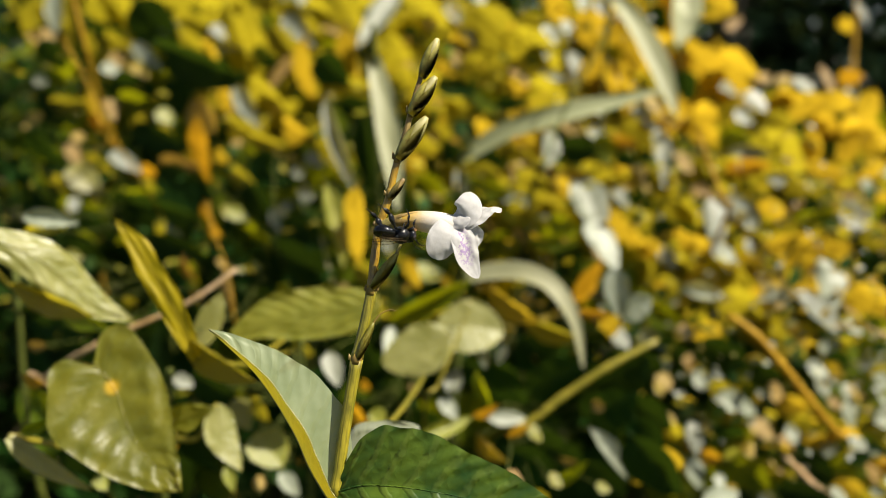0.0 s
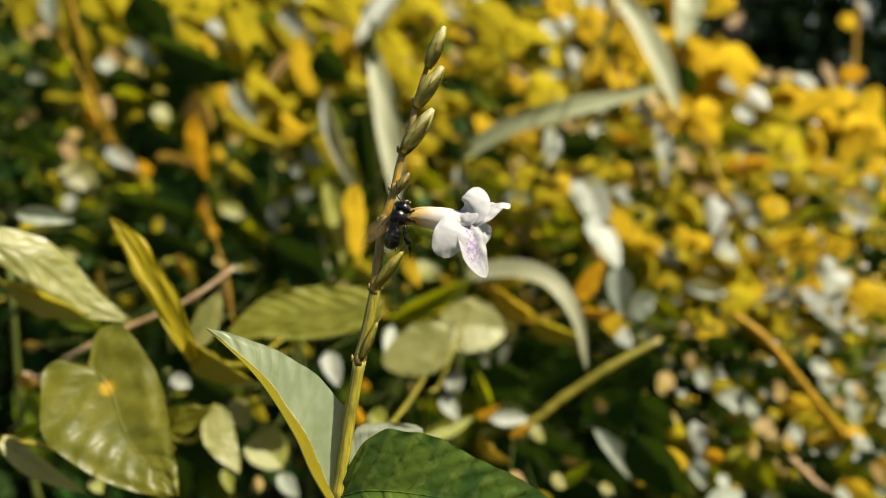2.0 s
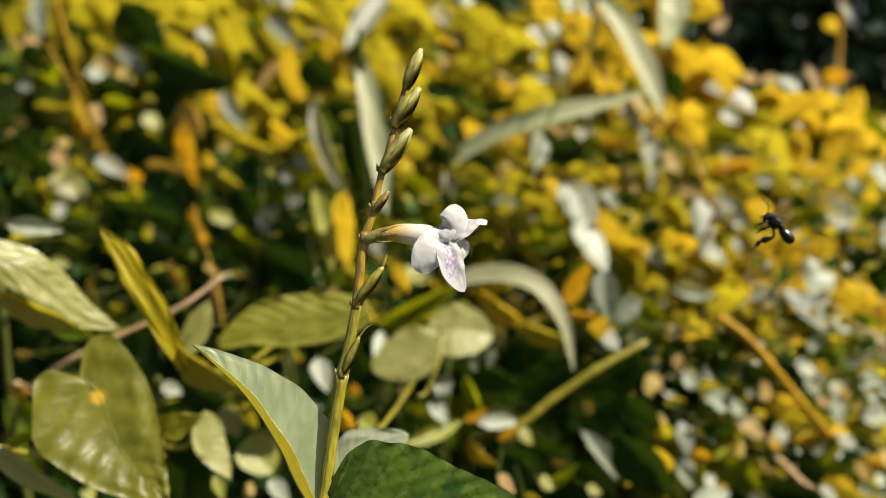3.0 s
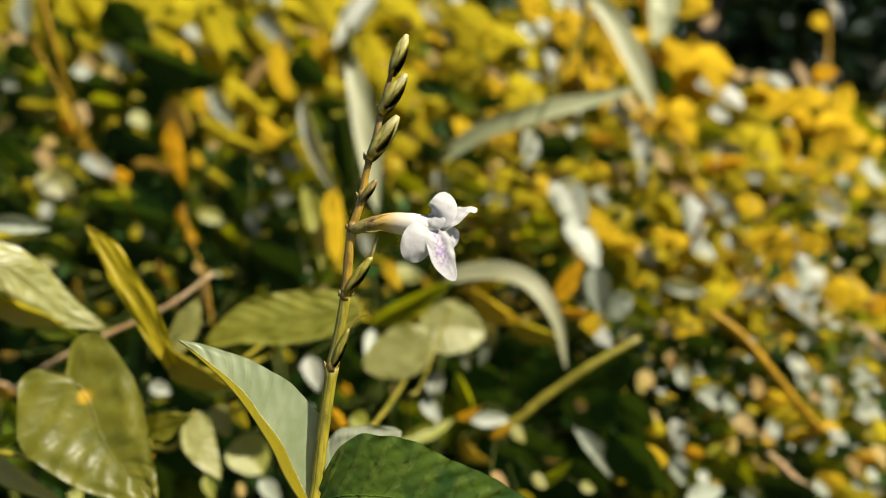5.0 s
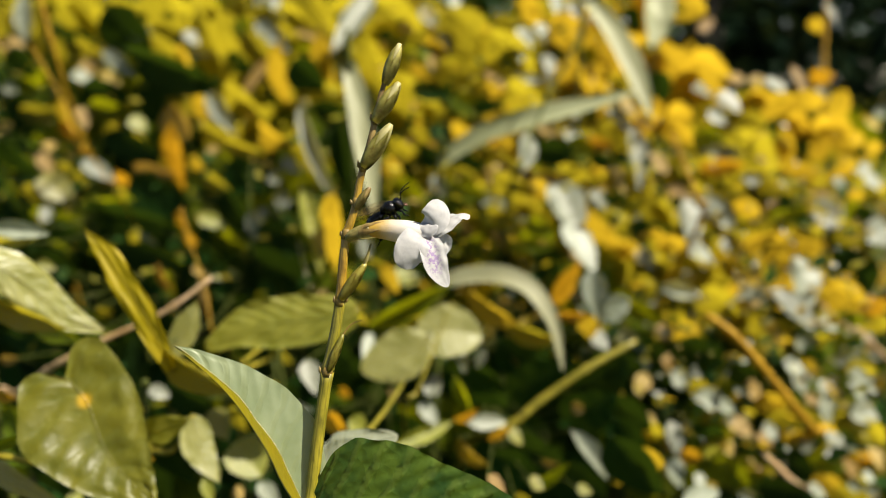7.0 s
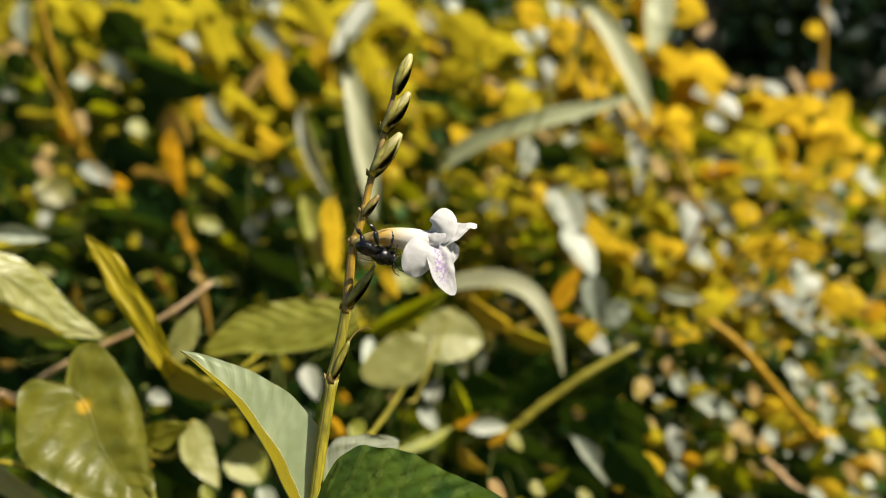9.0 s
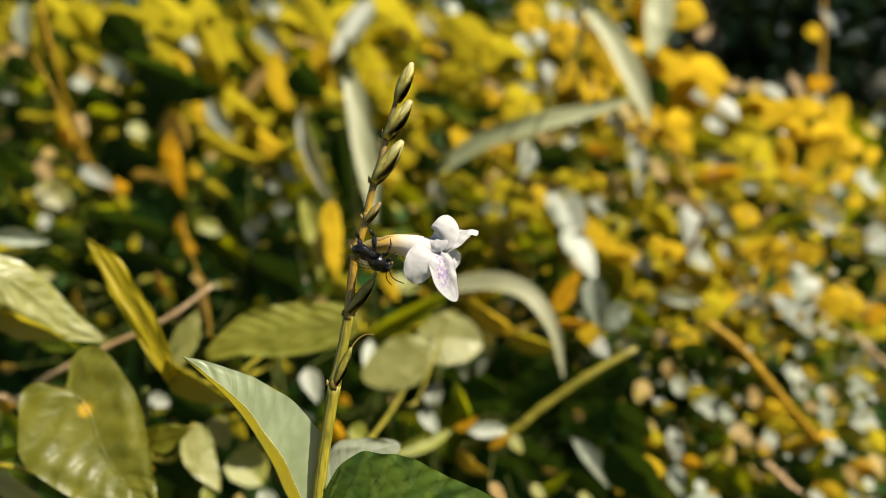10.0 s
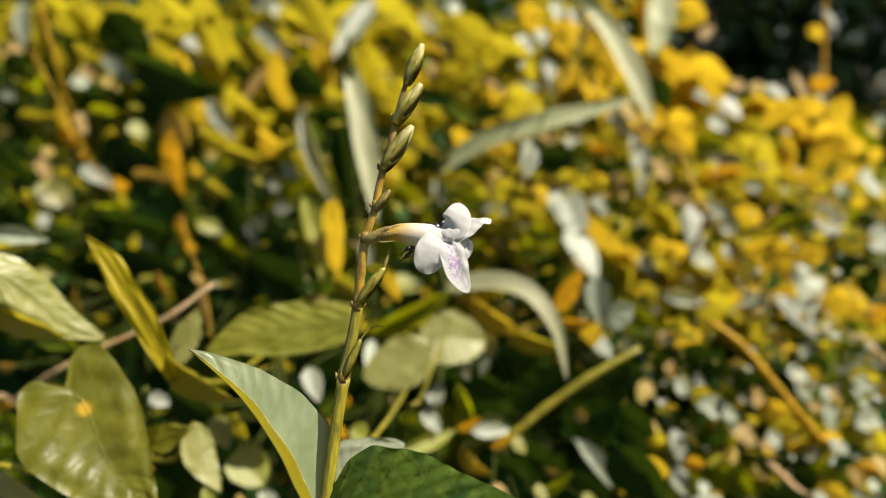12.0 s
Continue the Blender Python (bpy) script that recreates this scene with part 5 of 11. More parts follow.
leaf(with_stem, (-0.0362, 0.3944, 0.3082), (-0.0316, 0.3994, 0.2947), 0.0135, -179, lime_leaf, "ovate")
leaf(with_stem, (-0.0570, 0.4089, 0.3115), (-0.0519, 0.4111, 0.3070), 0.0080, 63, dry_leaf, "round")
leaf(with_stem, (-0.0305, 0.4313, 0.2908), (-0.0134, 0.4173, 0.2880), 0.0142, 117, lime_leaf, "ovate")
leaf(with_stem, (-0.0120, 0.3323, 0.3119), (0.0031, 0.3063, 0.3274), 0.0102, 123, lime_leaf, "ovate")
leaf(with_stem, (-0.0539, 0.3759, 0.2954), (-0.0308, 0.3669, 0.2801), 0.0250, 105, dark_shade_leaf, "ovate")
leaf(with_stem, (0.0093, 0.3879, 0.2776), (0.0244, 0.3901, 0.2572), 0.0215, 122, dark_shade_leaf, "ovate")
with_stem = broadleaf((-0.021, 0.410), 0.276, "leafy plant with dark green and orange leaves")
leaf(with_stem, (0.0021, 0.2825, 0.3026), (0.0067, 0.2877, 0.3110), 0.0076, 32, glossy_leaf, "plate")
leaf(with_stem, (-0.0323, 0.3801, 0.2657), (-0.0087, 0.3642, 0.2504), 0.0267, 90, dark_shade_leaf, "ovate")
leaf(with_stem, (-0.0350, 0.2646, 0.3057), (-0.0300, 0.2641, 0.2965), 0.0100, 110, orange_leaf, "round")
leaf(with_stem, (-0.0272, 0.2630, 0.3022), (-0.0209, 0.2648, 0.2973), 0.0082, 57, olive_leaf, "round")
leaf(with_stem, (-0.0399, 0.3508, 0.2796), (-0.0355, 0.3487, 0.2758), 0.0082, 108, orange_leaf, "round")
leaf(with_stem, (-0.0205, 0.3791, 0.2634), (-0.0147, 0.3785, 0.2598), 0.0092, 43, dry_leaf, "round")
leaf(with_stem, (-0.0209, 0.3732, 0.2603), (-0.0140, 0.3727, 0.2566), 0.0092, 51, dry_leaf, "round")
leaf(with_stem, (-0.0010, 0.2845, 0.3000), (0.0059, 0.2811, 0.2914), 0.0070, 36, glossy_leaf, "plate")
leaf(with_stem, (-0.0116, 0.2739, 0.2863), (0.0129, 0.2888, 0.2896), 0.0067, 64, olive_leaf, "lance")
leaf(with_stem, (-0.0257, 0.2549, 0.2999), (-0.0089, 0.2341, 0.3074), 0.0066, 103, lime_leaf, "lance")
leaf(with_stem, (-0.0140, 0.3573, 0.2628), (0.0025, 0.3601, 0.2399), 0.0246, 127, dark_shade_leaf, "ovate")
with_stem = broadleaf((0.075, 0.663), 0.436, "leafy plant with golden and yellow-green leaves")
leaf(with_stem, (0.0210, 0.5991, 0.4794), (0.0607, 0.6144, 0.4407), 0.0461, 146, lime_leaf, "ovate")
leaf(with_stem, (0.0499, 0.5918, 0.4624), (0.0864, 0.5932, 0.4273), 0.0490, 142, lime_leaf, "ovate")
leaf(with_stem, (0.0138, 0.5810, 0.4387), (0.0468, 0.5777, 0.4206), 0.0275, 114, lime_leaf, "ovate")
leaf(with_stem, (0.0624, 0.5683, 0.4220), (0.0891, 0.5532, 0.3993), 0.0408, 122, lime_leaf, "ovate")
leaf(with_stem, (0.0258, 0.6152, 0.4760), (0.0360, 0.6119, 0.4606), 0.0159, 24, dry_leaf, "ovate")
leaf(with_stem, (0.0807, 0.6175, 0.4912), (0.0953, 0.6246, 0.4653), 0.0260, 163, golden_leaf, "ovate")
leaf(with_stem, (0.1087, 0.6331, 0.4924), (0.1083, 0.6191, 0.4774), 0.0121, -14, glossy_leaf, "round")
leaf(with_stem, (0.1186, 0.6236, 0.4854), (0.1267, 0.6184, 0.4730), 0.0116, 47, glossy_leaf, "plate")
leaf(with_stem, (0.0807, 0.6019, 0.4645), (0.0750, 0.5756, 0.4396), 0.0157, -27, glossy_leaf, "plate")
leaf(with_stem, (0.0912, 0.6094, 0.4692), (0.0999, 0.6027, 0.4529), 0.0129, 23, glossy_leaf, "plate")
leaf(with_stem, (0.0948, 0.5913, 0.4449), (0.0986, 0.5766, 0.4274), 0.0124, -7, glossy_leaf, "plate")
leaf(with_stem, (0.0678, 0.5765, 0.4269), (0.0899, 0.5742, 0.4258), 0.0092, 67, glossy_leaf, "lance")
leaf(with_stem, (0.0604, 0.6041, 0.4583), (0.0721, 0.6004, 0.4538), 0.0105, 85, green_leaf, "round")
leaf(with_stem, (0.0606, 0.5883, 0.4426), (0.0746, 0.5849, 0.4343), 0.0119, 82, green_leaf, "ovate")
leaf(with_stem, (0.0488, 0.5773, 0.4327), (0.0651, 0.5739, 0.4196), 0.0170, 23, dry_leaf, "ovate")
leaf(with_stem, (0.0430, 0.5838, 0.4198), (0.0628, 0.5533, 0.4165), 0.0137, 114, golden_leaf, "ovate")
leaf(with_stem, (0.0351, 0.5204, 0.4088), (0.0557, 0.5163, 0.4094), 0.0110, 106, dark_shade_leaf, "ovate")
leaf(with_stem, (0.0216, 0.5611, 0.4153), (0.0451, 0.5563, 0.4001), 0.0140, 85, green_leaf, "ovate")
leaf(with_stem, (0.1081, 0.5980, 0.4726), (0.1175, 0.6074, 0.4421), 0.0274, -178, golden_leaf, "ovate")
leaf(with_stem, (0.1084, 0.5731, 0.4424), (0.1231, 0.5763, 0.4100), 0.0340, 154, golden_leaf, "ovate")
leaf(with_stem, (0.1319, 0.5817, 0.4650), (0.1493, 0.5945, 0.4171), 0.0360, 167, golden_leaf, "ovate")
leaf(with_stem, (0.1221, 0.5921, 0.4464), (0.1323, 0.5876, 0.4403), 0.0143, 103, green_leaf, "round")
leaf(with_stem, (0.1186, 0.5825, 0.4387), (0.1308, 0.5747, 0.4230), 0.0121, 32, dry_leaf, "ovate")
leaf(with_stem, (0.1296, 0.6148, 0.4710), (0.1434, 0.6187, 0.4780), 0.0099, 58, dry_leaf, "ovate")
leaf(with_stem, (0.1014, 0.5516, 0.3949), (0.1260, 0.5392, 0.3959), 0.0144, 107, lime_leaf, "ovate")
leaf(with_stem, (0.0458, 0.5507, 0.3995), (0.0734, 0.5401, 0.3895), 0.0283, 128, golden_leaf, "ovate")
with_stem = broadleaf((0.060, 0.577), 0.354, "leafy plant with yellow-green and green leaves")
leaf(with_stem, (0.0451, 0.4804, 0.3651), (0.0709, 0.4713, 0.3546), 0.0239, 123, lime_leaf, "ovate")
leaf(with_stem, (0.0552, 0.4652, 0.3535), (0.0765, 0.4613, 0.3448), 0.0195, 124, lime_leaf, "ovate")
leaf(with_stem, (0.0186, 0.4902, 0.3621), (0.0414, 0.4781, 0.3512), 0.0171, 84, green_leaf, "ovate")
leaf(with_stem, (0.0677, 0.4694, 0.3646), (0.0787, 0.4673, 0.3522), 0.0218, 132, golden_leaf, "ovate")
leaf(with_stem, (0.0411, 0.4741, 0.3447), (0.0630, 0.4578, 0.3379), 0.0149, 101, lime_leaf, "ovate")
leaf(with_stem, (0.0638, 0.4644, 0.3403), (0.0833, 0.4555, 0.3332), 0.0130, 88, green_leaf, "ovate")
leaf(with_stem, (0.0200, 0.4882, 0.3688), (0.0374, 0.4808, 0.3651), 0.0116, 96, lime_leaf, "ovate")
leaf(with_stem, (0.0225, 0.5474, 0.3920), (0.0420, 0.5325, 0.3849), 0.0256, 124, golden_leaf, "ovate")
leaf(with_stem, (0.0485, 0.5262, 0.3791), (0.0594, 0.5194, 0.3650), 0.0187, 101, lime_leaf, "ovate")
leaf(with_stem, (0.0167, 0.4938, 0.3798), (0.0425, 0.4915, 0.3689), 0.0167, 107, dark_shade_leaf, "ovate")
leaf(with_stem, (0.0722, 0.4735, 0.3828), (0.0923, 0.4624, 0.3821), 0.0174, 102, dark_shade_leaf, "round")
leaf(with_stem, (0.0728, 0.5187, 0.3899), (0.0694, 0.4978, 0.3686), 0.0145, -35, glossy_leaf, "plate")
leaf(with_stem, (0.0550, 0.5302, 0.3864), (0.0635, 0.5290, 0.3710), 0.0194, 129, golden_leaf, "ovate")
leaf(with_stem, (0.0503, 0.5201, 0.3712), (0.0614, 0.5167, 0.3645), 0.0117, 39, dry_leaf, "ovate")
leaf(with_stem, (0.0584, 0.5278, 0.3657), (0.0944, 0.5006, 0.3621), 0.0168, 118, golden_leaf, "lance")
leaf(with_stem, (0.0782, 0.5010, 0.3571), (0.0835, 0.5005, 0.3466), 0.0121, 124, orange_leaf, "ovate")
leaf(with_stem, (0.0736, 0.5115, 0.3627), (0.0842, 0.5060, 0.3556), 0.0091, 73, glossy_leaf, "plate")
leaf(with_stem, (0.0264, 0.5098, 0.3597), (0.0456, 0.5015, 0.3515), 0.0267, 123, lime_leaf, "ovate")
leaf(with_stem, (0.0404, 0.4925, 0.3433), (0.0542, 0.4839, 0.3371), 0.0140, 77, green_leaf, "round")
leaf(with_stem, (0.0388, 0.5004, 0.3503), (0.0475, 0.4975, 0.3491), 0.0097, 69, glossy_leaf, "round")
leaf(with_stem, (0.0495, 0.4960, 0.3507), (0.0557, 0.4907, 0.3389), 0.0082, 38, glossy_leaf, "plate")
leaf(with_stem, (0.0616, 0.4889, 0.3435), (0.0784, 0.4861, 0.3364), 0.0118, 87, glossy_leaf, "plate")
leaf(with_stem, (0.0560, 0.4809, 0.3376), (0.0611, 0.4743, 0.3249), 0.0091, 60, glossy_leaf, "plate")
leaf(with_stem, (0.0239, 0.4838, 0.3397), (0.0371, 0.4772, 0.3269), 0.0092, 115, dry_leaf, "lance")
leaf(with_stem, (0.1006, 0.5379, 0.3900), (0.1130, 0.5363, 0.3838), 0.0160, 38, glossy_leaf, "round")
leaf(with_stem, (0.0790, 0.5382, 0.3934), (0.1000, 0.5428, 0.3866), 0.0112, 44, dry_leaf, "lance")
leaf(with_stem, (0.0771, 0.4509, 0.3646), (0.0926, 0.4351, 0.3395), 0.0243, 18, glossy_leaf, "round")
leaf(with_stem, (0.0811, 0.4203, 0.3475), (0.0932, 0.3979, 0.3237), 0.0190, 3, glossy_leaf, "plate")
leaf(with_stem, (0.0812, 0.4274, 0.3450), (0.0934, 0.4211, 0.3207), 0.0144, 34, dry_leaf, "ovate")
leaf(with_stem, (0.1044, 0.4675, 0.3574), (0.1161, 0.4657, 0.3477), 0.0127, 41, glossy_leaf, "plate")
leaf(with_stem, (0.0925, 0.5220, 0.3651), (0.1188, 0.4994, 0.3575), 0.0191, 110, lime_leaf, "ovate")
leaf(with_stem, (0.1163, 0.5165, 0.3654), (0.1273, 0.5038, 0.3568), 0.0218, 114, golden_leaf, "ovate")
leaf(with_stem, (0.1135, 0.5343, 0.3823), (0.1324, 0.5280, 0.3802), 0.0143, 105, orange_leaf, "ovate")
leaf(with_stem, (0.1013, 0.5302, 0.3835), (0.1207, 0.5268, 0.3735), 0.0176, 90, green_leaf, "ovate")
leaf(with_stem, (0.1078, 0.4828, 0.3775), (0.1214, 0.4792, 0.3727), 0.0104, 101, dark_shade_leaf, "ovate")
leaf(with_stem, (0.0533, 0.4779, 0.3272), (0.0872, 0.4648, 0.3250), 0.0166, 96, green_leaf, "ovate")
leaf(with_stem, (0.0460, 0.4738, 0.3318), (0.0530, 0.4721, 0.3226), 0.0088, 45, dry_leaf, "ovate")
leaf(with_stem, (0.0217, 0.5313, 0.3759), (0.0401, 0.5165, 0.3694), 0.0150, 107, dark_shade_leaf, "ovate")
leaf(with_stem, (0.0294, 0.4682, 0.3288), (0.0505, 0.4684, 0.3177), 0.0198, 108, green_leaf, "ovate")
leaf(with_stem, (0.0570, 0.4975, 0.3563), (0.0683, 0.4979, 0.3413), 0.0194, 126, dark_shade_leaf, "ovate")
with_stem = broadleaf((0.052, 0.492), 0.296, "leafy plant with brown leaves and dark ones coloured for shade")
leaf(with_stem, (0.0199, 0.3289, 0.3327), (0.0402, 0.3103, 0.3221), 0.0160, 114, golden_leaf, "lance")
leaf(with_stem, (0.0381, 0.3370, 0.3158), (0.0605, 0.3161, 0.3117), 0.0108, 104, lime_leaf, "lance")
leaf(with_stem, (0.0640, 0.3570, 0.3177), (0.0730, 0.3428, 0.3420), 0.0093, 118, orange_leaf, "lance")
leaf(with_stem, (0.0743, 0.3231, 0.3429), (0.0762, 0.3155, 0.3218), 0.0116, 30, glossy_leaf, "plate")
leaf(with_stem, (0.0742, 0.3367, 0.3098), (0.0776, 0.3255, 0.3202), 0.0089, 123, golden_leaf, "round")
leaf(with_stem, (0.0769, 0.3351, 0.3109), (0.0856, 0.3333, 0.3027), 0.0107, 34, glossy_leaf, "plate")
leaf(with_stem, (0.0620, 0.3411, 0.3179), (0.0762, 0.3330, 0.3190), 0.0066, 115, orange_leaf, "lance")
leaf(with_stem, (0.0148, 0.2873, 0.3196), (0.0173, 0.2857, 0.3104), 0.0049, 55, glossy_leaf, "plate")
leaf(with_stem, (0.0245, 0.2869, 0.3200), (0.0213, 0.2863, 0.3124), 0.0044, -67, glossy_leaf, "plate")
leaf(with_stem, (0.0325, 0.4169, 0.2853), (0.0398, 0.4127, 0.2819), 0.0105, 91, dry_leaf, "round")
leaf(with_stem, (0.0460, 0.3990, 0.2753), (0.0508, 0.3971, 0.2707), 0.0091, 103, dry_leaf, "round")
leaf(with_stem, (0.0505, 0.4178, 0.2894), (0.0608, 0.4168, 0.2814), 0.0103, 49, olive_leaf, "ovate")
leaf(with_stem, (0.0602, 0.4274, 0.2848), (0.0705, 0.4182, 0.2935), 0.0107, 110, lime_leaf, "ovate")
leaf(with_stem, (0.0636, 0.4219, 0.2925), (0.0828, 0.4171, 0.2816), 0.0196, 108, dark_shade_leaf, "ovate")
leaf(with_stem, (0.0403, 0.3980, 0.2861), (0.0771, 0.3942, 0.2576), 0.0304, 102, dark_shade_leaf, "ovate")
leaf(with_stem, (0.0450, 0.4339, 0.3016), (0.0536, 0.4329, 0.2915), 0.0080, 102, dry_leaf, "ovate")
leaf(with_stem, (0.0987, 0.4623, 0.3218), (0.1221, 0.4563, 0.3121), 0.0176, 84, green_leaf, "ovate")
leaf(with_stem, (0.0523, 0.3893, 0.2691), (0.0605, 0.3871, 0.2654), 0.0098, 96, dry_leaf, "round")
# large dark leaves laid over the gap as painted shade
leaf(with_stem, (0.0399, 0.3388, 0.2783), (0.0658, 0.3241, 0.2999), 0.0234, 99, dark_shade_leaf, "ovate")
leaf(with_stem, (0.0693, 0.3401, 0.2799), (0.0905, 0.3220, 0.3002), 0.0240, 109, dark_shade_leaf, "round")
with_stem = broadleaf((0.040, 0.399), 0.269, "leafy plant with olive leaves and dark ones coloured for shade")
leaf(with_stem, (0.0172, 0.2787, 0.2929), (0.0332, 0.2842, 0.2910), 0.0065, 55, glossy_leaf, "lance")
leaf(with_stem, (0.0123, 0.2873, 0.2904), (0.0211, 0.2774, 0.2993), 0.0045, 127, orange_leaf, "lance")
leaf(with_stem, (0.0139, 0.2827, 0.2852), (0.0245, 0.2756, 0.2756), 0.0116, 114, golden_leaf, "lance")
leaf(with_stem, (0.0252, 0.2841, 0.2833), (0.0341, 0.2768, 0.2918), 0.0037, 108, orange_leaf, "lance")
leaf(with_stem, (0.0343, 0.2899, 0.2847), (0.0406, 0.2885, 0.2789), 0.0069, 30, olive_leaf, "ovate")
leaf(with_stem, (0.0132, 0.2932, 0.3071), (0.0191, 0.2937, 0.2912), 0.0060, 116, green_leaf, "lance")
leaf(with_stem, (0.0211, 0.2312, 0.2962), (0.0269, 0.2300, 0.2903), 0.0062, 24, dry_leaf, "ovate")
leaf(with_stem, (0.0870, 0.3688, 0.2573), (0.0933, 0.3652, 0.2544), 0.0078, 82, dry_leaf, "round")
leaf(with_stem, (0.0623, 0.3008, 0.2785), (0.0769, 0.2913, 0.2610), 0.0080, 30, glossy_leaf, "lance")
leaf(with_stem, (0.0386, 0.2577, 0.2802), (0.0441, 0.2576, 0.2761), 0.0066, 29, olive_leaf, "ovate")
leaf(with_stem, (0.0322, 0.2487, 0.2787), (0.0375, 0.2464, 0.2769), 0.0061, 94, lime_leaf, "round")
leaf(with_stem, (0.0417, 0.2727, 0.2692), (0.0539, 0.2622, 0.2833), 0.0050, 115, green_leaf, "lance")
leaf(with_stem, (0.0558, 0.2564, 0.2773), (0.0618, 0.2570, 0.2746), 0.0047, 52, olive_leaf, "ovate")
# more near-black leaves painting the shade at the bank's foot
leaf(with_stem, (0.0381, 0.3223, 0.2635), (0.0612, 0.3079, 0.2567), 0.0256, 95, dark_shade_leaf, "round")
leaf(with_stem, (0.0587, 0.3574, 0.2761), (0.0869, 0.3549, 0.2526), 0.0302, 100, dark_shade_leaf, "ovate")
leaf(with_stem, (0.0574, 0.3142, 0.2534), (0.0819, 0.3094, 0.2418), 0.0222, 100, dark_shade_leaf, "ovate")
leaf(with_stem, (0.0631, 0.3202, 0.2748), (0.0823, 0.3081, 0.2902), 0.0208, 109, dark_shade_leaf, "round")
leaf(with_stem, (0.0292, 0.3080, 0.2654), (0.0504, 0.3015, 0.2525), 0.0214, 96, dark_shade_leaf, "ovate")
leaf(with_stem, (0.0180, 0.3245, 0.2981), (0.0376, 0.3191, 0.2813), 0.0275, 115, dark_shade_leaf, "ovate")
leaf(with_stem, (0.0646, 0.3110, 0.2857), (0.0689, 0.3081, 0.2843), 0.0051, 82, dry_leaf, "round")
leaf(with_stem, (0.0498, 0.2986, 0.2665), (0.0559, 0.2931, 0.2672), 0.0036, 108, dry_leaf, "lance")
with_stem = broadleaf((0.186, 0.652), 0.417, "leafy plant with golden and dry tan leaves")
leaf(with_stem, (0.1425, 0.5478, 0.4134), (0.1519, 0.5421, 0.3994), 0.0113, 34, dry_leaf, "ovate")
leaf(with_stem, (0.1354, 0.5538, 0.4079), (0.1509, 0.5426, 0.3900), 0.0130, 67, glossy_leaf, "plate")
leaf(with_stem, (0.1589, 0.6144, 0.4799), (0.1710, 0.6106, 0.4603), 0.0174, 88, dark_shade_leaf, "ovate")
leaf(with_stem, (0.1851, 0.5826, 0.4542), (0.1830, 0.5972, 0.4344), 0.0165, -131, golden_leaf, "ovate")
leaf(with_stem, (0.1593, 0.5268, 0.4305), (0.1675, 0.5275, 0.4095), 0.0179, 128, dark_shade_leaf, "ovate")
leaf(with_stem, (0.1551, 0.5511, 0.4026), (0.1721, 0.5387, 0.3892), 0.0285, 117, golden_leaf, "ovate")
leaf(with_stem, (0.1405, 0.5772, 0.4245), (0.1566, 0.5583, 0.4143), 0.0201, 95, lime_leaf, "ovate")
leaf(with_stem, (0.1687, 0.5839, 0.4468), (0.1800, 0.5837, 0.4283), 0.0336, 154, golden_leaf, "ovate")
leaf(with_stem, (0.2005, 0.6224, 0.4889), (0.2241, 0.6185, 0.4723), 0.0316, 128, golden_leaf, "ovate")
leaf(with_stem, (0.2132, 0.6013, 0.4618), (0.2312, 0.6160, 0.4720), 0.0104, 63, dry_leaf, "ovate")
leaf(with_stem, (0.1738, 0.5737, 0.4498), (0.2053, 0.5830, 0.4132), 0.0429, 153, golden_leaf, "ovate")
leaf(with_stem, (0.2039, 0.5859, 0.4405), (0.2254, 0.5683, 0.4216), 0.0391, 119, golden_leaf, "ovate")
leaf(with_stem, (0.2433, 0.5722, 0.4267), (0.2515, 0.5646, 0.4177), 0.0152, 27, dry_leaf, "round")
leaf(with_stem, (0.2282, 0.5765, 0.4286), (0.2338, 0.5665, 0.4219), 0.0158, 10, dry_leaf, "round")
leaf(with_stem, (0.1965, 0.5589, 0.4183), (0.2180, 0.5697, 0.4156), 0.0127, 51, glossy_leaf, "plate")
leaf(with_stem, (0.2154, 0.5607, 0.4157), (0.2300, 0.5521, 0.4021), 0.0217, 25, glossy_leaf, "plate")
leaf(with_stem, (0.2053, 0.5492, 0.4033), (0.2179, 0.5448, 0.3946), 0.0130, 60, glossy_leaf, "plate")
leaf(with_stem, (0.1751, 0.5502, 0.4012), (0.1912, 0.5432, 0.3950), 0.0400, 131, golden_leaf, "round")
leaf(with_stem, (0.2261, 0.5461, 0.4000), (0.2461, 0.5341, 0.3847), 0.0198, 100, lime_leaf, "ovate")
with_stem = broadleaf((0.163, 0.571), 0.344, "leafy plant with golden and yellow-green leaves")
leaf(with_stem, (0.0963, 0.4547, 0.3538), (0.1329, 0.4581, 0.3143), 0.0327, 157, golden_leaf, "lance")
leaf(with_stem, (0.1263, 0.5171, 0.3698), (0.1362, 0.5027, 0.3524), 0.0112, 13, dry_leaf, "ovate")
leaf(with_stem, (0.1343, 0.5189, 0.3925), (0.1509, 0.5289, 0.3558), 0.0160, 156, lime_leaf, "lance")
leaf(with_stem, (0.1409, 0.5151, 0.3938), (0.1424, 0.4909, 0.3575), 0.0144, -14, glossy_leaf, "lance")
leaf(with_stem, (0.1230, 0.4946, 0.3529), (0.1363, 0.4928, 0.3396), 0.0126, 106, dark_shade_leaf, "ovate")
leaf(with_stem, (0.1348, 0.4735, 0.3384), (0.1422, 0.4744, 0.3200), 0.0126, 108, dark_shade_leaf, "ovate")
leaf(with_stem, (0.1464, 0.4909, 0.3501), (0.1600, 0.4845, 0.3325), 0.0225, 109, lime_leaf, "ovate")
leaf(with_stem, (0.1422, 0.4738, 0.3339), (0.1512, 0.4736, 0.3244), 0.0222, 150, golden_leaf, "ovate")
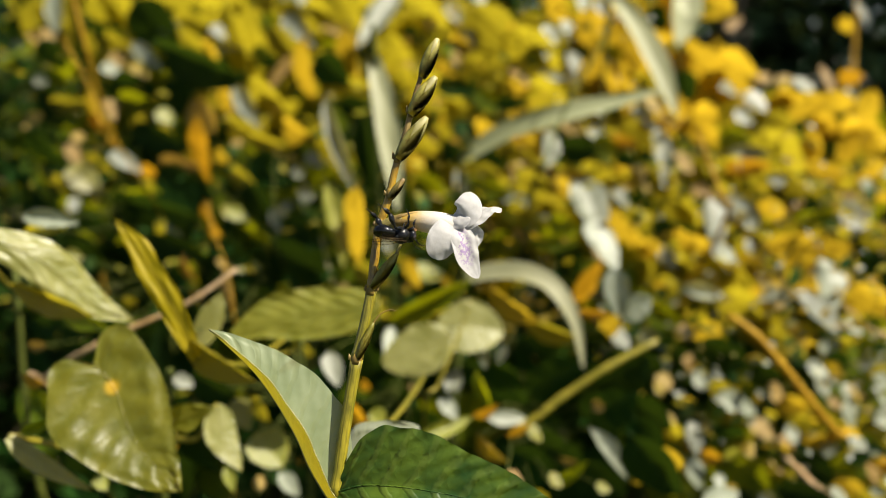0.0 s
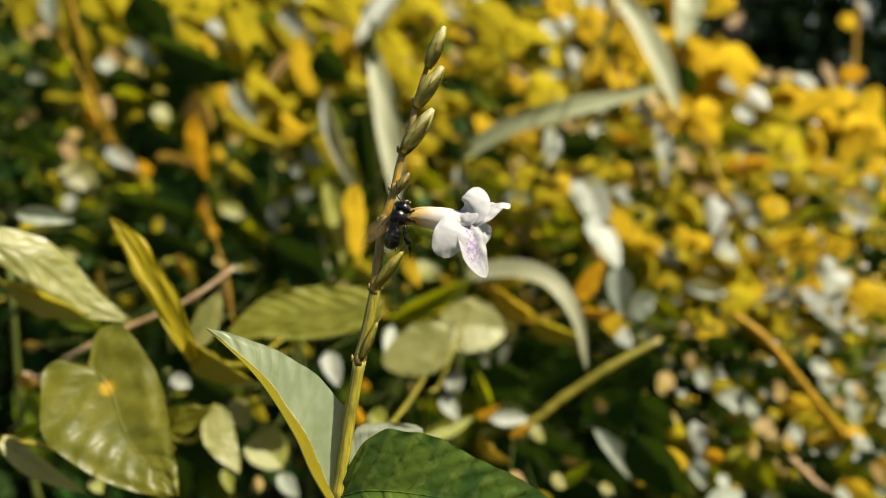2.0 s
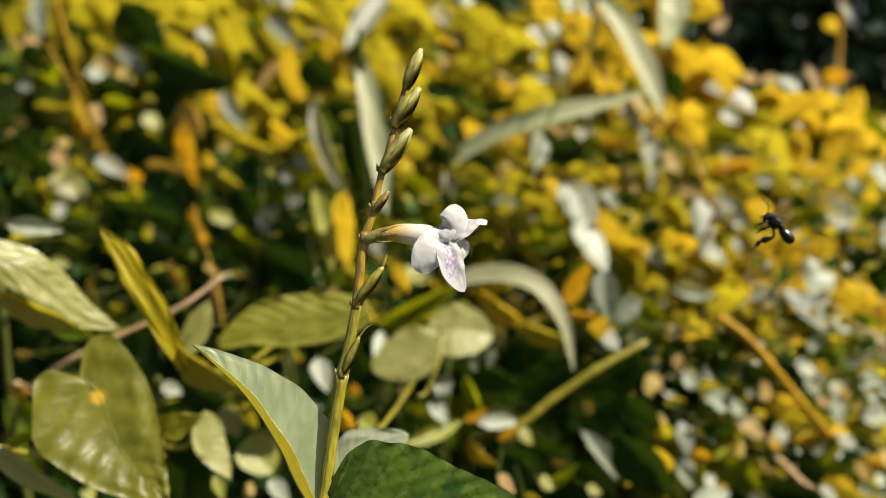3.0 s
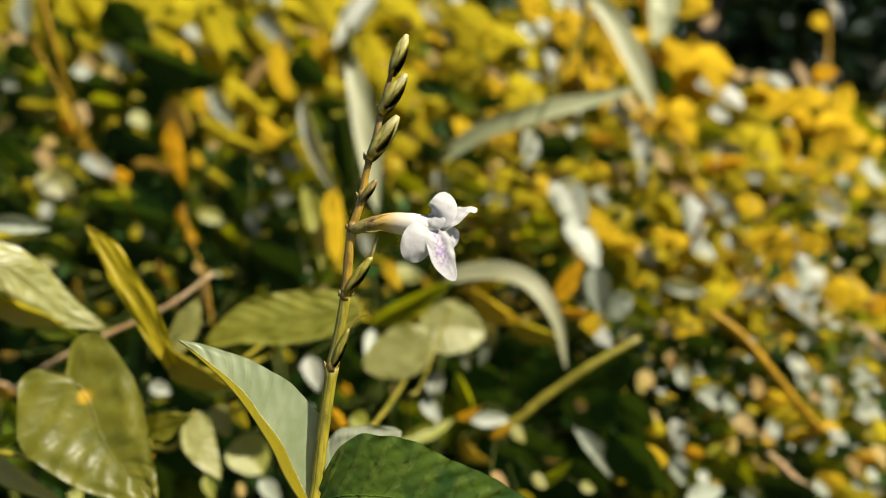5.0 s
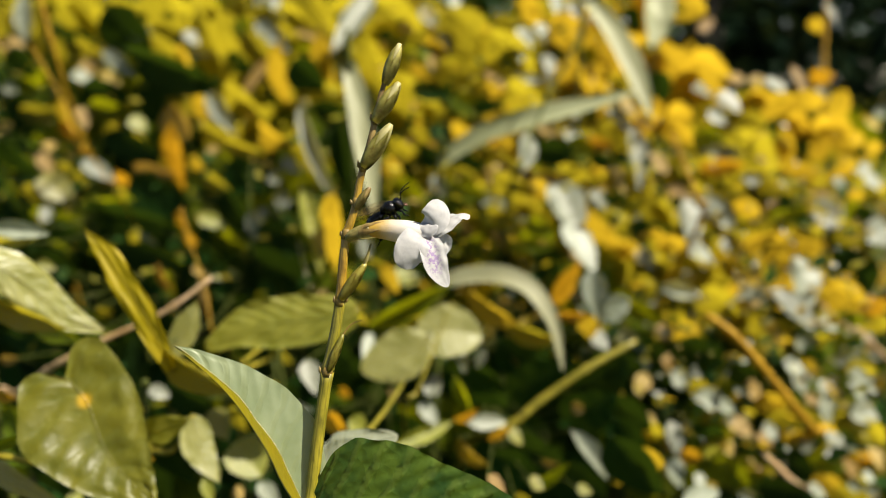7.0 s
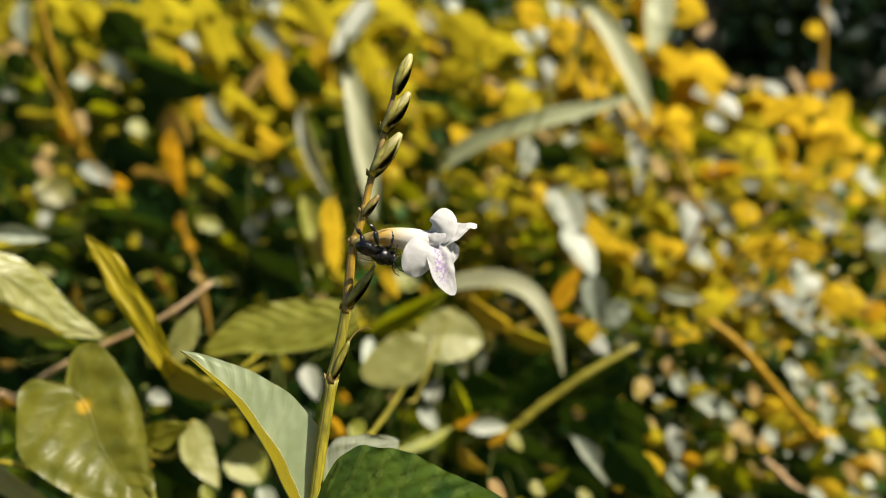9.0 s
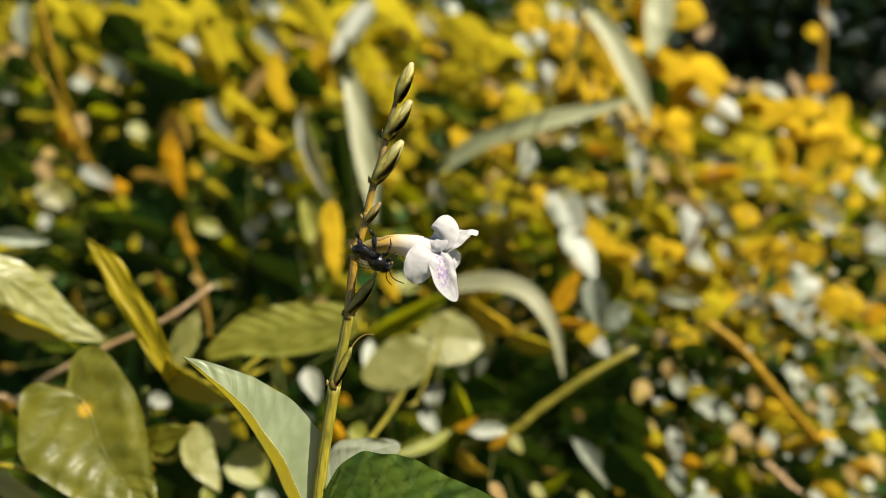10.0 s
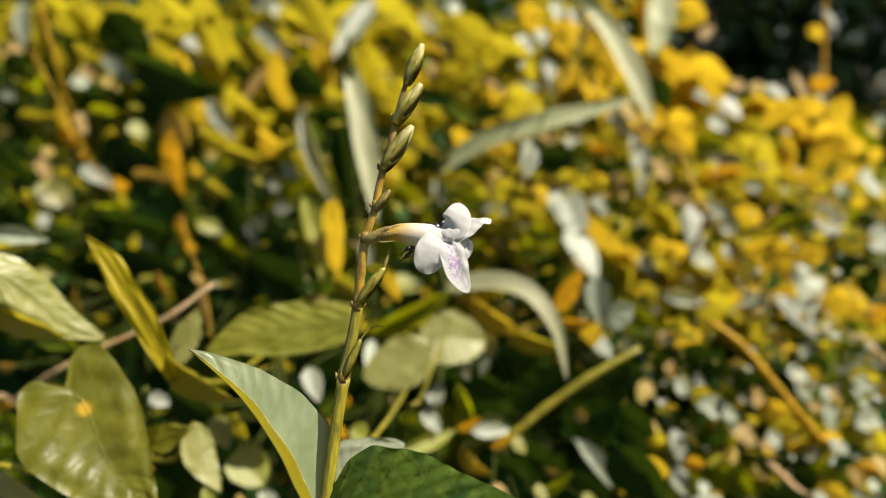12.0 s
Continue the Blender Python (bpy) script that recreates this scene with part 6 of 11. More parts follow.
leaf(with_stem, (0.1552, 0.5199, 0.3760), (0.1686, 0.5161, 0.3625), 0.0135, 46, dry_leaf, "ovate")
leaf(with_stem, (0.1247, 0.5406, 0.3955), (0.1403, 0.5379, 0.3837), 0.0196, 119, lime_leaf, "ovate")
leaf(with_stem, (0.1757, 0.5336, 0.3940), (0.1874, 0.5349, 0.3767), 0.0206, 134, golden_leaf, "ovate")
leaf(with_stem, (0.1896, 0.5359, 0.3860), (0.2183, 0.5276, 0.3808), 0.0181, 94, green_leaf, "ovate")
leaf(with_stem, (0.1951, 0.5279, 0.3764), (0.2231, 0.5193, 0.3744), 0.0093, 72, glossy_leaf, "lance")
leaf(with_stem, (0.2154, 0.5305, 0.3822), (0.2299, 0.5269, 0.3791), 0.0079, 83, glossy_leaf, "plate")
leaf(with_stem, (0.1930, 0.5244, 0.3643), (0.2160, 0.5052, 0.3690), 0.0153, 110, orange_leaf, "ovate")
leaf(with_stem, (0.2134, 0.5231, 0.3914), (0.2402, 0.5154, 0.3516), 0.0417, 125, lime_leaf, "ovate")
leaf(with_stem, (0.2161, 0.5093, 0.3603), (0.2291, 0.5038, 0.3585), 0.0090, 76, glossy_leaf, "plate")
leaf(with_stem, (0.2053, 0.4852, 0.3501), (0.2188, 0.4897, 0.3337), 0.0171, 153, golden_leaf, "ovate")
leaf(with_stem, (0.1602, 0.4583, 0.3537), (0.1625, 0.4386, 0.3230), 0.0179, -18, glossy_leaf, "plate")
leaf(with_stem, (0.1880, 0.4846, 0.3423), (0.2018, 0.4849, 0.3362), 0.0119, 49, glossy_leaf, "plate")
leaf(with_stem, (0.1845, 0.4941, 0.3491), (0.2002, 0.4765, 0.3304), 0.0161, 48, glossy_leaf, "plate")
leaf(with_stem, (0.1619, 0.5009, 0.3545), (0.1816, 0.4963, 0.3481), 0.0091, 49, dry_leaf, "lance")
leaf(with_stem, (0.1507, 0.4829, 0.3475), (0.1655, 0.4851, 0.3286), 0.0165, 130, lime_leaf, "ovate")
leaf(with_stem, (0.1504, 0.4673, 0.3292), (0.1656, 0.4662, 0.3177), 0.0266, 143, golden_leaf, "ovate")
leaf(with_stem, (0.1856, 0.4640, 0.3243), (0.1943, 0.4635, 0.3186), 0.0127, 35, glossy_leaf, "round")
leaf(with_stem, (0.1244, 0.4674, 0.3253), (0.1349, 0.4606, 0.3166), 0.0233, 125, golden_leaf, "ovate")
with_stem = broadleaf((0.140, 0.491), 0.284, "leafy plant with pale grey-green and dark green leaves")
leaf(with_stem, (0.0783, 0.3202, 0.3223), (0.0896, 0.3196, 0.3309), 0.0118, 86, glossy_leaf, "round")
leaf(with_stem, (0.1108, 0.4133, 0.2850), (0.1244, 0.4084, 0.2784), 0.0071, 82, glossy_leaf, "plate")
leaf(with_stem, (0.0877, 0.3891, 0.2819), (0.1259, 0.3905, 0.2548), 0.0318, 112, dark_shade_leaf, "ovate")
leaf(with_stem, (0.1319, 0.4610, 0.3229), (0.1430, 0.4561, 0.3103), 0.0136, 30, glossy_leaf, "plate")
leaf(with_stem, (0.1320, 0.4159, 0.2857), (0.1375, 0.4122, 0.2821), 0.0129, 13, dry_leaf, "round")
leaf(with_stem, (0.1189, 0.4095, 0.2808), (0.1254, 0.4053, 0.2781), 0.0076, 61, glossy_leaf, "round")
leaf(with_stem, (0.1176, 0.3971, 0.2746), (0.1242, 0.3957, 0.2704), 0.0076, 87, glossy_leaf, "round")
leaf(with_stem, (0.1269, 0.4433, 0.3095), (0.1406, 0.4394, 0.2970), 0.0157, 114, lime_leaf, "ovate")
leaf(with_stem, (0.1178, 0.4248, 0.2961), (0.1369, 0.4207, 0.2834), 0.0169, 89, green_leaf, "ovate")
leaf(with_stem, (0.1177, 0.4091, 0.2742), (0.1283, 0.4029, 0.2828), 0.0129, 104, dark_shade_leaf, "round")
leaf(with_stem, (0.1613, 0.4510, 0.3252), (0.1781, 0.4462, 0.3128), 0.0153, 39, glossy_leaf, "plate")
leaf(with_stem, (0.1661, 0.4489, 0.3130), (0.1806, 0.4475, 0.3047), 0.0200, 132, golden_leaf, "ovate")
leaf(with_stem, (0.1940, 0.4576, 0.3198), (0.2074, 0.4511, 0.3083), 0.0151, 23, glossy_leaf, "plate")
leaf(with_stem, (0.1867, 0.4424, 0.3059), (0.2061, 0.4479, 0.3077), 0.0111, 64, dry_leaf, "ovate")
leaf(with_stem, (0.1811, 0.4271, 0.2983), (0.2116, 0.4470, 0.3029), 0.0091, 51, glossy_leaf, "lance")
leaf(with_stem, (0.1507, 0.4589, 0.3124), (0.1848, 0.4375, 0.3051), 0.0272, 112, lime_leaf, "ovate")
leaf(with_stem, (0.1637, 0.4349, 0.3027), (0.1842, 0.4250, 0.2880), 0.0294, 119, lime_leaf, "ovate")
leaf(with_stem, (0.1429, 0.4434, 0.3029), (0.1652, 0.4327, 0.2991), 0.0094, 67, glossy_leaf, "lance")
leaf(with_stem, (0.1405, 0.4131, 0.2911), (0.1566, 0.4143, 0.2764), 0.0274, 146, golden_leaf, "ovate")
leaf(with_stem, (0.1354, 0.4142, 0.2855), (0.1408, 0.4124, 0.2814), 0.0077, 74, glossy_leaf, "round")
leaf(with_stem, (0.1892, 0.4306, 0.2972), (0.2070, 0.4279, 0.2929), 0.0122, 99, dark_shade_leaf, "ovate")
leaf(with_stem, (0.1393, 0.4028, 0.2813), (0.1675, 0.3961, 0.2681), 0.0286, 114, dark_shade_leaf, "ovate")
leaf(with_stem, (0.1652, 0.3840, 0.2758), (0.1807, 0.3886, 0.2577), 0.0180, 129, dark_shade_leaf, "ovate")
leaf(with_stem, (0.1301, 0.3952, 0.2744), (0.1370, 0.3948, 0.2692), 0.0115, 33, dry_leaf, "round")
leaf(with_stem, (0.1137, 0.3866, 0.2683), (0.1216, 0.3838, 0.2635), 0.0099, 39, dry_leaf, "round")
leaf(with_stem, (0.1329, 0.3859, 0.2694), (0.1428, 0.3854, 0.2630), 0.0108, 52, glossy_leaf, "round")
with_stem = broadleaf((0.121, 0.413), 0.246, "leafy plant with white-shining and yellow-green leaves")
leaf(with_stem, (0.1088, 0.3627, 0.2552), (0.1196, 0.3576, 0.2499), 0.0134, 18, dry_leaf, "ovate")
leaf(with_stem, (0.0838, 0.2972, 0.2675), (0.0808, 0.2919, 0.2606), 0.0058, -40, glossy_leaf, "plate")
leaf(with_stem, (0.0789, 0.2938, 0.2601), (0.0845, 0.2928, 0.2569), 0.0080, 129, golden_leaf, "ovate")
leaf(with_stem, (0.0763, 0.2882, 0.2816), (0.0950, 0.2819, 0.2547), 0.0230, 102, dark_shade_leaf, "ovate")
leaf(with_stem, (0.0907, 0.2891, 0.2729), (0.0962, 0.2827, 0.2730), 0.0139, 119, golden_leaf, "round")
leaf(with_stem, (0.1092, 0.3544, 0.2583), (0.1190, 0.3563, 0.2420), 0.0147, 134, lime_leaf, "ovate")
leaf(with_stem, (0.0806, 0.3207, 0.2850), (0.0997, 0.3142, 0.2687), 0.0260, 109, dark_shade_leaf, "ovate")
leaf(with_stem, (0.0836, 0.3115, 0.2783), (0.0939, 0.3106, 0.2625), 0.0161, 103, dark_shade_leaf, "round")
leaf(with_stem, (0.1408, 0.3834, 0.2651), (0.1566, 0.3781, 0.2619), 0.0149, 121, lime_leaf, "ovate")
leaf(with_stem, (0.1362, 0.3620, 0.2671), (0.1622, 0.3636, 0.2585), 0.0124, 51, glossy_leaf, "plate")
leaf(with_stem, (0.1689, 0.3766, 0.2654), (0.1797, 0.3795, 0.2589), 0.0114, 54, dry_leaf, "round")
leaf(with_stem, (0.1232, 0.3571, 0.2556), (0.1265, 0.3460, 0.2415), 0.0099, -2, glossy_leaf, "plate")
leaf(with_stem, (0.1152, 0.3341, 0.2462), (0.1246, 0.3298, 0.2343), 0.0121, 26, glossy_leaf, "plate")
leaf(with_stem, (0.1270, 0.3297, 0.2406), (0.1321, 0.3285, 0.2377), 0.0072, 37, glossy_leaf, "round")
leaf(with_stem, (0.1256, 0.3440, 0.2462), (0.1338, 0.3402, 0.2425), 0.0111, 107, orange_leaf, "round")
leaf(with_stem, (0.1311, 0.3598, 0.2530), (0.1391, 0.3562, 0.2502), 0.0071, 85, glossy_leaf, "plate")
leaf(with_stem, (0.1549, 0.3608, 0.2556), (0.1650, 0.3532, 0.2467), 0.0109, 25, dry_leaf, "ovate")
leaf(with_stem, (0.1456, 0.3460, 0.2482), (0.1534, 0.3466, 0.2442), 0.0108, 37, dry_leaf, "round")
leaf(with_stem, (0.1358, 0.3597, 0.2399), (0.1515, 0.3426, 0.2562), 0.0087, 117, lime_leaf, "lance")
leaf(with_stem, (0.1537, 0.3402, 0.2427), (0.1667, 0.3310, 0.2407), 0.0096, 116, lime_leaf, "lance")
leaf(with_stem, (0.1067, 0.2875, 0.2522), (0.1281, 0.2987, 0.2509), 0.0090, 47, glossy_leaf, "plate")
leaf(with_stem, (0.1451, 0.3198, 0.2376), (0.1511, 0.3186, 0.2336), 0.0069, 85, glossy_leaf, "round")
leaf(with_stem, (0.1370, 0.3360, 0.2458), (0.1536, 0.3283, 0.2349), 0.0180, 93, green_leaf, "ovate")
leaf(with_stem, (0.1342, 0.3527, 0.2555), (0.1510, 0.3499, 0.2414), 0.0222, 116, dark_shade_leaf, "ovate")
leaf(with_stem, (0.1421, 0.3669, 0.2551), (0.1541, 0.3597, 0.2534), 0.0093, 107, lime_leaf, "ovate")
with_stem = broadleaf((0.282, 0.648), 0.407, "leafy plant with golden and white-shining leaves")
leaf(with_stem, (0.2504, 0.5629, 0.4225), (0.2737, 0.5671, 0.4151), 0.0159, 44, glossy_leaf, "plate")
leaf(with_stem, (0.2394, 0.5788, 0.4030), (0.2643, 0.5313, 0.4107), 0.0243, 119, golden_leaf, "ovate")
leaf(with_stem, (0.2706, 0.5533, 0.4167), (0.2856, 0.5556, 0.3990), 0.0310, 147, golden_leaf, "round")
leaf(with_stem, (0.2906, 0.5774, 0.4247), (0.3023, 0.5650, 0.4276), 0.0151, 116, orange_leaf, "ovate")
leaf(with_stem, (0.3173, 0.6178, 0.4825), (0.3237, 0.6086, 0.4665), 0.0079, 13, glossy_leaf, "lance")
leaf(with_stem, (0.3027, 0.6046, 0.4713), (0.3088, 0.6056, 0.4580), 0.0120, 150, golden_leaf, "ovate")
leaf(with_stem, (0.2763, 0.5777, 0.4346), (0.2793, 0.5591, 0.4110), 0.0106, -9, dry_leaf, "lance")
leaf(with_stem, (0.2905, 0.5632, 0.4197), (0.2966, 0.5553, 0.4069), 0.0093, 54, glossy_leaf, "plate")
leaf(with_stem, (0.2967, 0.5380, 0.4180), (0.3001, 0.5614, 0.3873), 0.0171, -147, golden_leaf, "ovate")
leaf(with_stem, (0.3252, 0.5485, 0.4028), (0.3332, 0.5449, 0.3989), 0.0105, 75, glossy_leaf, "round")
leaf(with_stem, (0.3126, 0.5372, 0.3947), (0.3270, 0.5404, 0.3904), 0.0092, 54, dry_leaf, "ovate")
leaf(with_stem, (0.2557, 0.5443, 0.3978), (0.2743, 0.5353, 0.3874), 0.0232, 115, golden_leaf, "ovate")
leaf(with_stem, (0.2766, 0.5410, 0.3937), (0.2879, 0.5347, 0.3881), 0.0308, 133, golden_leaf, "round")
leaf(with_stem, (0.2413, 0.5652, 0.4134), (0.2527, 0.5533, 0.4114), 0.0157, 113, golden_leaf, "ovate")
leaf(with_stem, (0.2870, 0.5382, 0.3957), (0.2998, 0.5380, 0.3870), 0.0229, 139, golden_leaf, "round")
with_stem = broadleaf((0.262, 0.569), 0.348, "leafy plant with golden and dark green leaves")
leaf(with_stem, (0.2518, 0.5338, 0.3618), (0.2490, 0.5165, 0.3925), 0.0184, 142, golden_leaf, "ovate")
leaf(with_stem, (0.2577, 0.5386, 0.3944), (0.2727, 0.5347, 0.3843), 0.0194, 117, golden_leaf, "ovate")
leaf(with_stem, (0.2732, 0.5331, 0.3695), (0.2790, 0.5186, 0.3875), 0.0151, 133, golden_leaf, "ovate")
leaf(with_stem, (0.2491, 0.5180, 0.3620), (0.2663, 0.5020, 0.3642), 0.0162, 108, golden_leaf, "ovate")
leaf(with_stem, (0.2441, 0.5260, 0.3833), (0.2512, 0.5241, 0.3718), 0.0261, 126, golden_leaf, "round")
leaf(with_stem, (0.2922, 0.5290, 0.3898), (0.3022, 0.5286, 0.3743), 0.0224, 132, golden_leaf, "round")
leaf(with_stem, (0.2792, 0.5153, 0.3665), (0.2910, 0.5066, 0.3626), 0.0264, 123, golden_leaf, "round")
leaf(with_stem, (0.3021, 0.5223, 0.3794), (0.3115, 0.5208, 0.3709), 0.0229, 126, golden_leaf, "round")
leaf(with_stem, (0.2608, 0.5254, 0.3766), (0.2672, 0.5224, 0.3767), 0.0089, 107, dark_shade_leaf, "round")
leaf(with_stem, (0.2740, 0.5158, 0.3672), (0.2807, 0.5108, 0.3661), 0.0097, 103, dark_shade_leaf, "round")
leaf(with_stem, (0.2919, 0.5051, 0.3613), (0.3086, 0.5182, 0.3696), 0.0093, 54, glossy_leaf, "plate")
leaf(with_stem, (0.2721, 0.4991, 0.3585), (0.2864, 0.5000, 0.3491), 0.0136, 49, glossy_leaf, "plate")
leaf(with_stem, (0.2953, 0.5045, 0.3620), (0.3070, 0.4991, 0.3505), 0.0131, 35, glossy_leaf, "plate")
leaf(with_stem, (0.2832, 0.4936, 0.3530), (0.2886, 0.4950, 0.3453), 0.0126, 157, golden_leaf, "round")
leaf(with_stem, (0.2960, 0.4940, 0.3513), (0.3051, 0.4924, 0.3454), 0.0143, 114, lime_leaf, "round")
leaf(with_stem, (0.2247, 0.5023, 0.3580), (0.2457, 0.4971, 0.3486), 0.0168, 113, lime_leaf, "ovate")
leaf(with_stem, (0.2136, 0.4543, 0.3535), (0.2247, 0.4495, 0.3493), 0.0099, 88, dark_shade_leaf, "ovate")
leaf(with_stem, (0.2263, 0.4870, 0.3362), (0.2529, 0.4807, 0.3420), 0.0159, 110, green_leaf, "ovate")
leaf(with_stem, (0.2542, 0.4851, 0.3450), (0.2721, 0.4806, 0.3322), 0.0200, 62, glossy_leaf, "round")
leaf(with_stem, (0.2544, 0.4926, 0.3513), (0.2825, 0.4949, 0.3454), 0.0075, 52, dry_leaf, "lance")
leaf(with_stem, (0.2478, 0.4761, 0.3334), (0.2556, 0.4739, 0.3300), 0.0078, 50, dry_leaf, "ovate")
leaf(with_stem, (0.1971, 0.4606, 0.3234), (0.2367, 0.4312, 0.3301), 0.0303, 123, golden_leaf, "lance")
leaf(with_stem, (0.2651, 0.4400, 0.3286), (0.2918, 0.4627, 0.3358), 0.0190, 48, glossy_leaf, "round")
leaf(with_stem, (0.2808, 0.4857, 0.3408), (0.2913, 0.4787, 0.3359), 0.0111, 91, dark_shade_leaf, "ovate")
leaf(with_stem, (0.2634, 0.4713, 0.3325), (0.2795, 0.4656, 0.3204), 0.0189, 114, lime_leaf, "ovate")
with_stem = broadleaf((0.224, 0.479), 0.274, "leafy plant with pale grey-green and white-shining leaves")
leaf(with_stem, (0.2133, 0.4492, 0.3108), (0.2251, 0.4439, 0.3056), 0.0230, 123, golden_leaf, "round")
leaf(with_stem, (0.2136, 0.4223, 0.3244), (0.2149, 0.4008, 0.2980), 0.0247, -22, glossy_leaf, "plate")
leaf(with_stem, (0.1896, 0.4000, 0.3115), (0.2144, 0.3924, 0.2897), 0.0172, 35, glossy_leaf, "lance")
leaf(with_stem, (0.2215, 0.4063, 0.2910), (0.2339, 0.4062, 0.2869), 0.0108, 38, glossy_leaf, "plate")
leaf(with_stem, (0.2393, 0.4356, 0.3060), (0.2602, 0.4262, 0.2876), 0.0286, 119, golden_leaf, "ovate")
leaf(with_stem, (0.2610, 0.4313, 0.2881), (0.2688, 0.4209, 0.2985), 0.0131, 114, orange_leaf, "ovate")
leaf(with_stem, (0.2577, 0.4465, 0.3208), (0.2756, 0.4460, 0.2960), 0.0235, 112, dark_shade_leaf, "ovate")
leaf(with_stem, (0.2573, 0.4293, 0.2964), (0.2644, 0.4264, 0.2930), 0.0073, 68, glossy_leaf, "plate")
leaf(with_stem, (0.1984, 0.4154, 0.2880), (0.2084, 0.4116, 0.2803), 0.0172, 114, lime_leaf, "round")
leaf(with_stem, (0.2093, 0.4058, 0.2816), (0.2200, 0.4044, 0.2758), 0.0114, 82, glossy_leaf, "round")
leaf(with_stem, (0.2180, 0.4078, 0.2814), (0.2258, 0.4034, 0.2768), 0.0178, 116, lime_leaf, "round")
leaf(with_stem, (0.1928, 0.4162, 0.2905), (0.2023, 0.4186, 0.2829), 0.0124, 63, olive_leaf, "round")
leaf(with_stem, (0.1872, 0.4041, 0.2812), (0.1968, 0.4068, 0.2762), 0.0108, 66, olive_leaf, "round")
leaf(with_stem, (0.2380, 0.4034, 0.2785), (0.2448, 0.4007, 0.2754), 0.0069, 74, glossy_leaf, "plate")
leaf(with_stem, (0.2484, 0.4082, 0.2820), (0.2542, 0.4053, 0.2782), 0.0071, 54, glossy_leaf, "round")
leaf(with_stem, (0.2467, 0.3987, 0.2760), (0.2526, 0.3962, 0.2722), 0.0075, 76, glossy_leaf, "round")
leaf(with_stem, (0.2368, 0.3963, 0.2738), (0.2422, 0.3931, 0.2709), 0.0062, 63, glossy_leaf, "plate")
leaf(with_stem, (0.2262, 0.3952, 0.2737), (0.2324, 0.3934, 0.2703), 0.0070, 86, glossy_leaf, "round")
leaf(with_stem, (0.2068, 0.4166, 0.2881), (0.2166, 0.4113, 0.2809), 0.0143, 101, dark_shade_leaf, "round")
leaf(with_stem, (0.2109, 0.3996, 0.2764), (0.2198, 0.3945, 0.2709), 0.0187, 114, dark_shade_leaf, "round")
leaf(with_stem, (0.1960, 0.3909, 0.2727), (0.2088, 0.3906, 0.2667), 0.0120, 39, glossy_leaf, "plate")
leaf(with_stem, (0.2262, 0.4031, 0.2841), (0.2353, 0.3995, 0.2687), 0.0157, 71, green_leaf, "round")
leaf(with_stem, (0.2551, 0.4155, 0.2896), (0.2673, 0.4123, 0.2803), 0.0237, 129, lime_leaf, "ovate")
leaf(with_stem, (0.2319, 0.3936, 0.2693), (0.2450, 0.3837, 0.2679), 0.0120, 95, lime_leaf, "ovate")
leaf(with_stem, (0.2259, 0.3805, 0.2702), (0.2473, 0.3886, 0.2621), 0.0090, 56, glossy_leaf, "plate")
with_stem = broadleaf((0.195, 0.413), 0.239, "leafy plant with white-shining and dry tan leaves")
leaf(with_stem, (0.1768, 0.3725, 0.2637), (0.1861, 0.3701, 0.2533), 0.0171, 116, golden_leaf, "round")
leaf(with_stem, (0.1967, 0.3827, 0.2693), (0.2041, 0.3798, 0.2589), 0.0113, 25, glossy_leaf, "plate")
leaf(with_stem, (0.2091, 0.3791, 0.2667), (0.2171, 0.3716, 0.2551), 0.0137, 13, glossy_leaf, "plate")
leaf(with_stem, (0.1988, 0.3577, 0.2657), (0.2056, 0.3533, 0.2530), 0.0121, 24, glossy_leaf, "plate")
leaf(with_stem, (0.2007, 0.3745, 0.2605), (0.2059, 0.3701, 0.2578), 0.0098, 23, dry_leaf, "round")
leaf(with_stem, (0.2260, 0.3765, 0.2648), (0.2338, 0.3751, 0.2576), 0.0122, 36, glossy_leaf, "round")
leaf(with_stem, (0.2114, 0.3504, 0.2590), (0.2307, 0.3590, 0.2590), 0.0128, 52, glossy_leaf, "round")
leaf(with_stem, (0.1695, 0.3540, 0.2523), (0.1784, 0.3552, 0.2479), 0.0097, 47, glossy_leaf, "round")
leaf(with_stem, (0.1653, 0.3503, 0.2499), (0.1737, 0.3495, 0.2459), 0.0090, 35, dry_leaf, "ovate")
leaf(with_stem, (0.1799, 0.3560, 0.2487), (0.1931, 0.3469, 0.2485), 0.0126, 117, golden_leaf, "ovate")
leaf(with_stem, (0.1852, 0.3467, 0.2476), (0.1923, 0.3457, 0.2449), 0.0073, 84, glossy_leaf, "round")
leaf(with_stem, (0.1991, 0.3493, 0.2514), (0.2088, 0.3435, 0.2414), 0.0112, 24, glossy_leaf, "plate")
leaf(with_stem, (0.2008, 0.3359, 0.2461), (0.2081, 0.3314, 0.2359), 0.0119, 24, dry_leaf, "ovate")
leaf(with_stem, (0.2095, 0.3400, 0.2432), (0.2151, 0.3351, 0.2420), 0.0105, 100, orange_leaf, "round")
leaf(with_stem, (0.1839, 0.3258, 0.2430), (0.1933, 0.3235, 0.2320), 0.0141, 117, golden_leaf, "ovate")
leaf(with_stem, (0.1894, 0.3202, 0.2379), (0.1968, 0.3175, 0.2330), 0.0103, 111, lime_leaf, "ovate")
leaf(with_stem, (0.1778, 0.3215, 0.2392), (0.1860, 0.3200, 0.2330), 0.0067, 44, glossy_leaf, "plate")
leaf(with_stem, (0.1980, 0.3241, 0.2390), (0.2043, 0.3226, 0.2351), 0.0064, 83, glossy_leaf, "round")
leaf(with_stem, (0.2044, 0.3208, 0.2384), (0.2118, 0.3199, 0.2335), 0.0069, 85, glossy_leaf, "plate")
leaf(with_stem, (0.2070, 0.3285, 0.2404), (0.2126, 0.3272, 0.2370), 0.0064, 40, glossy_leaf, "plate")
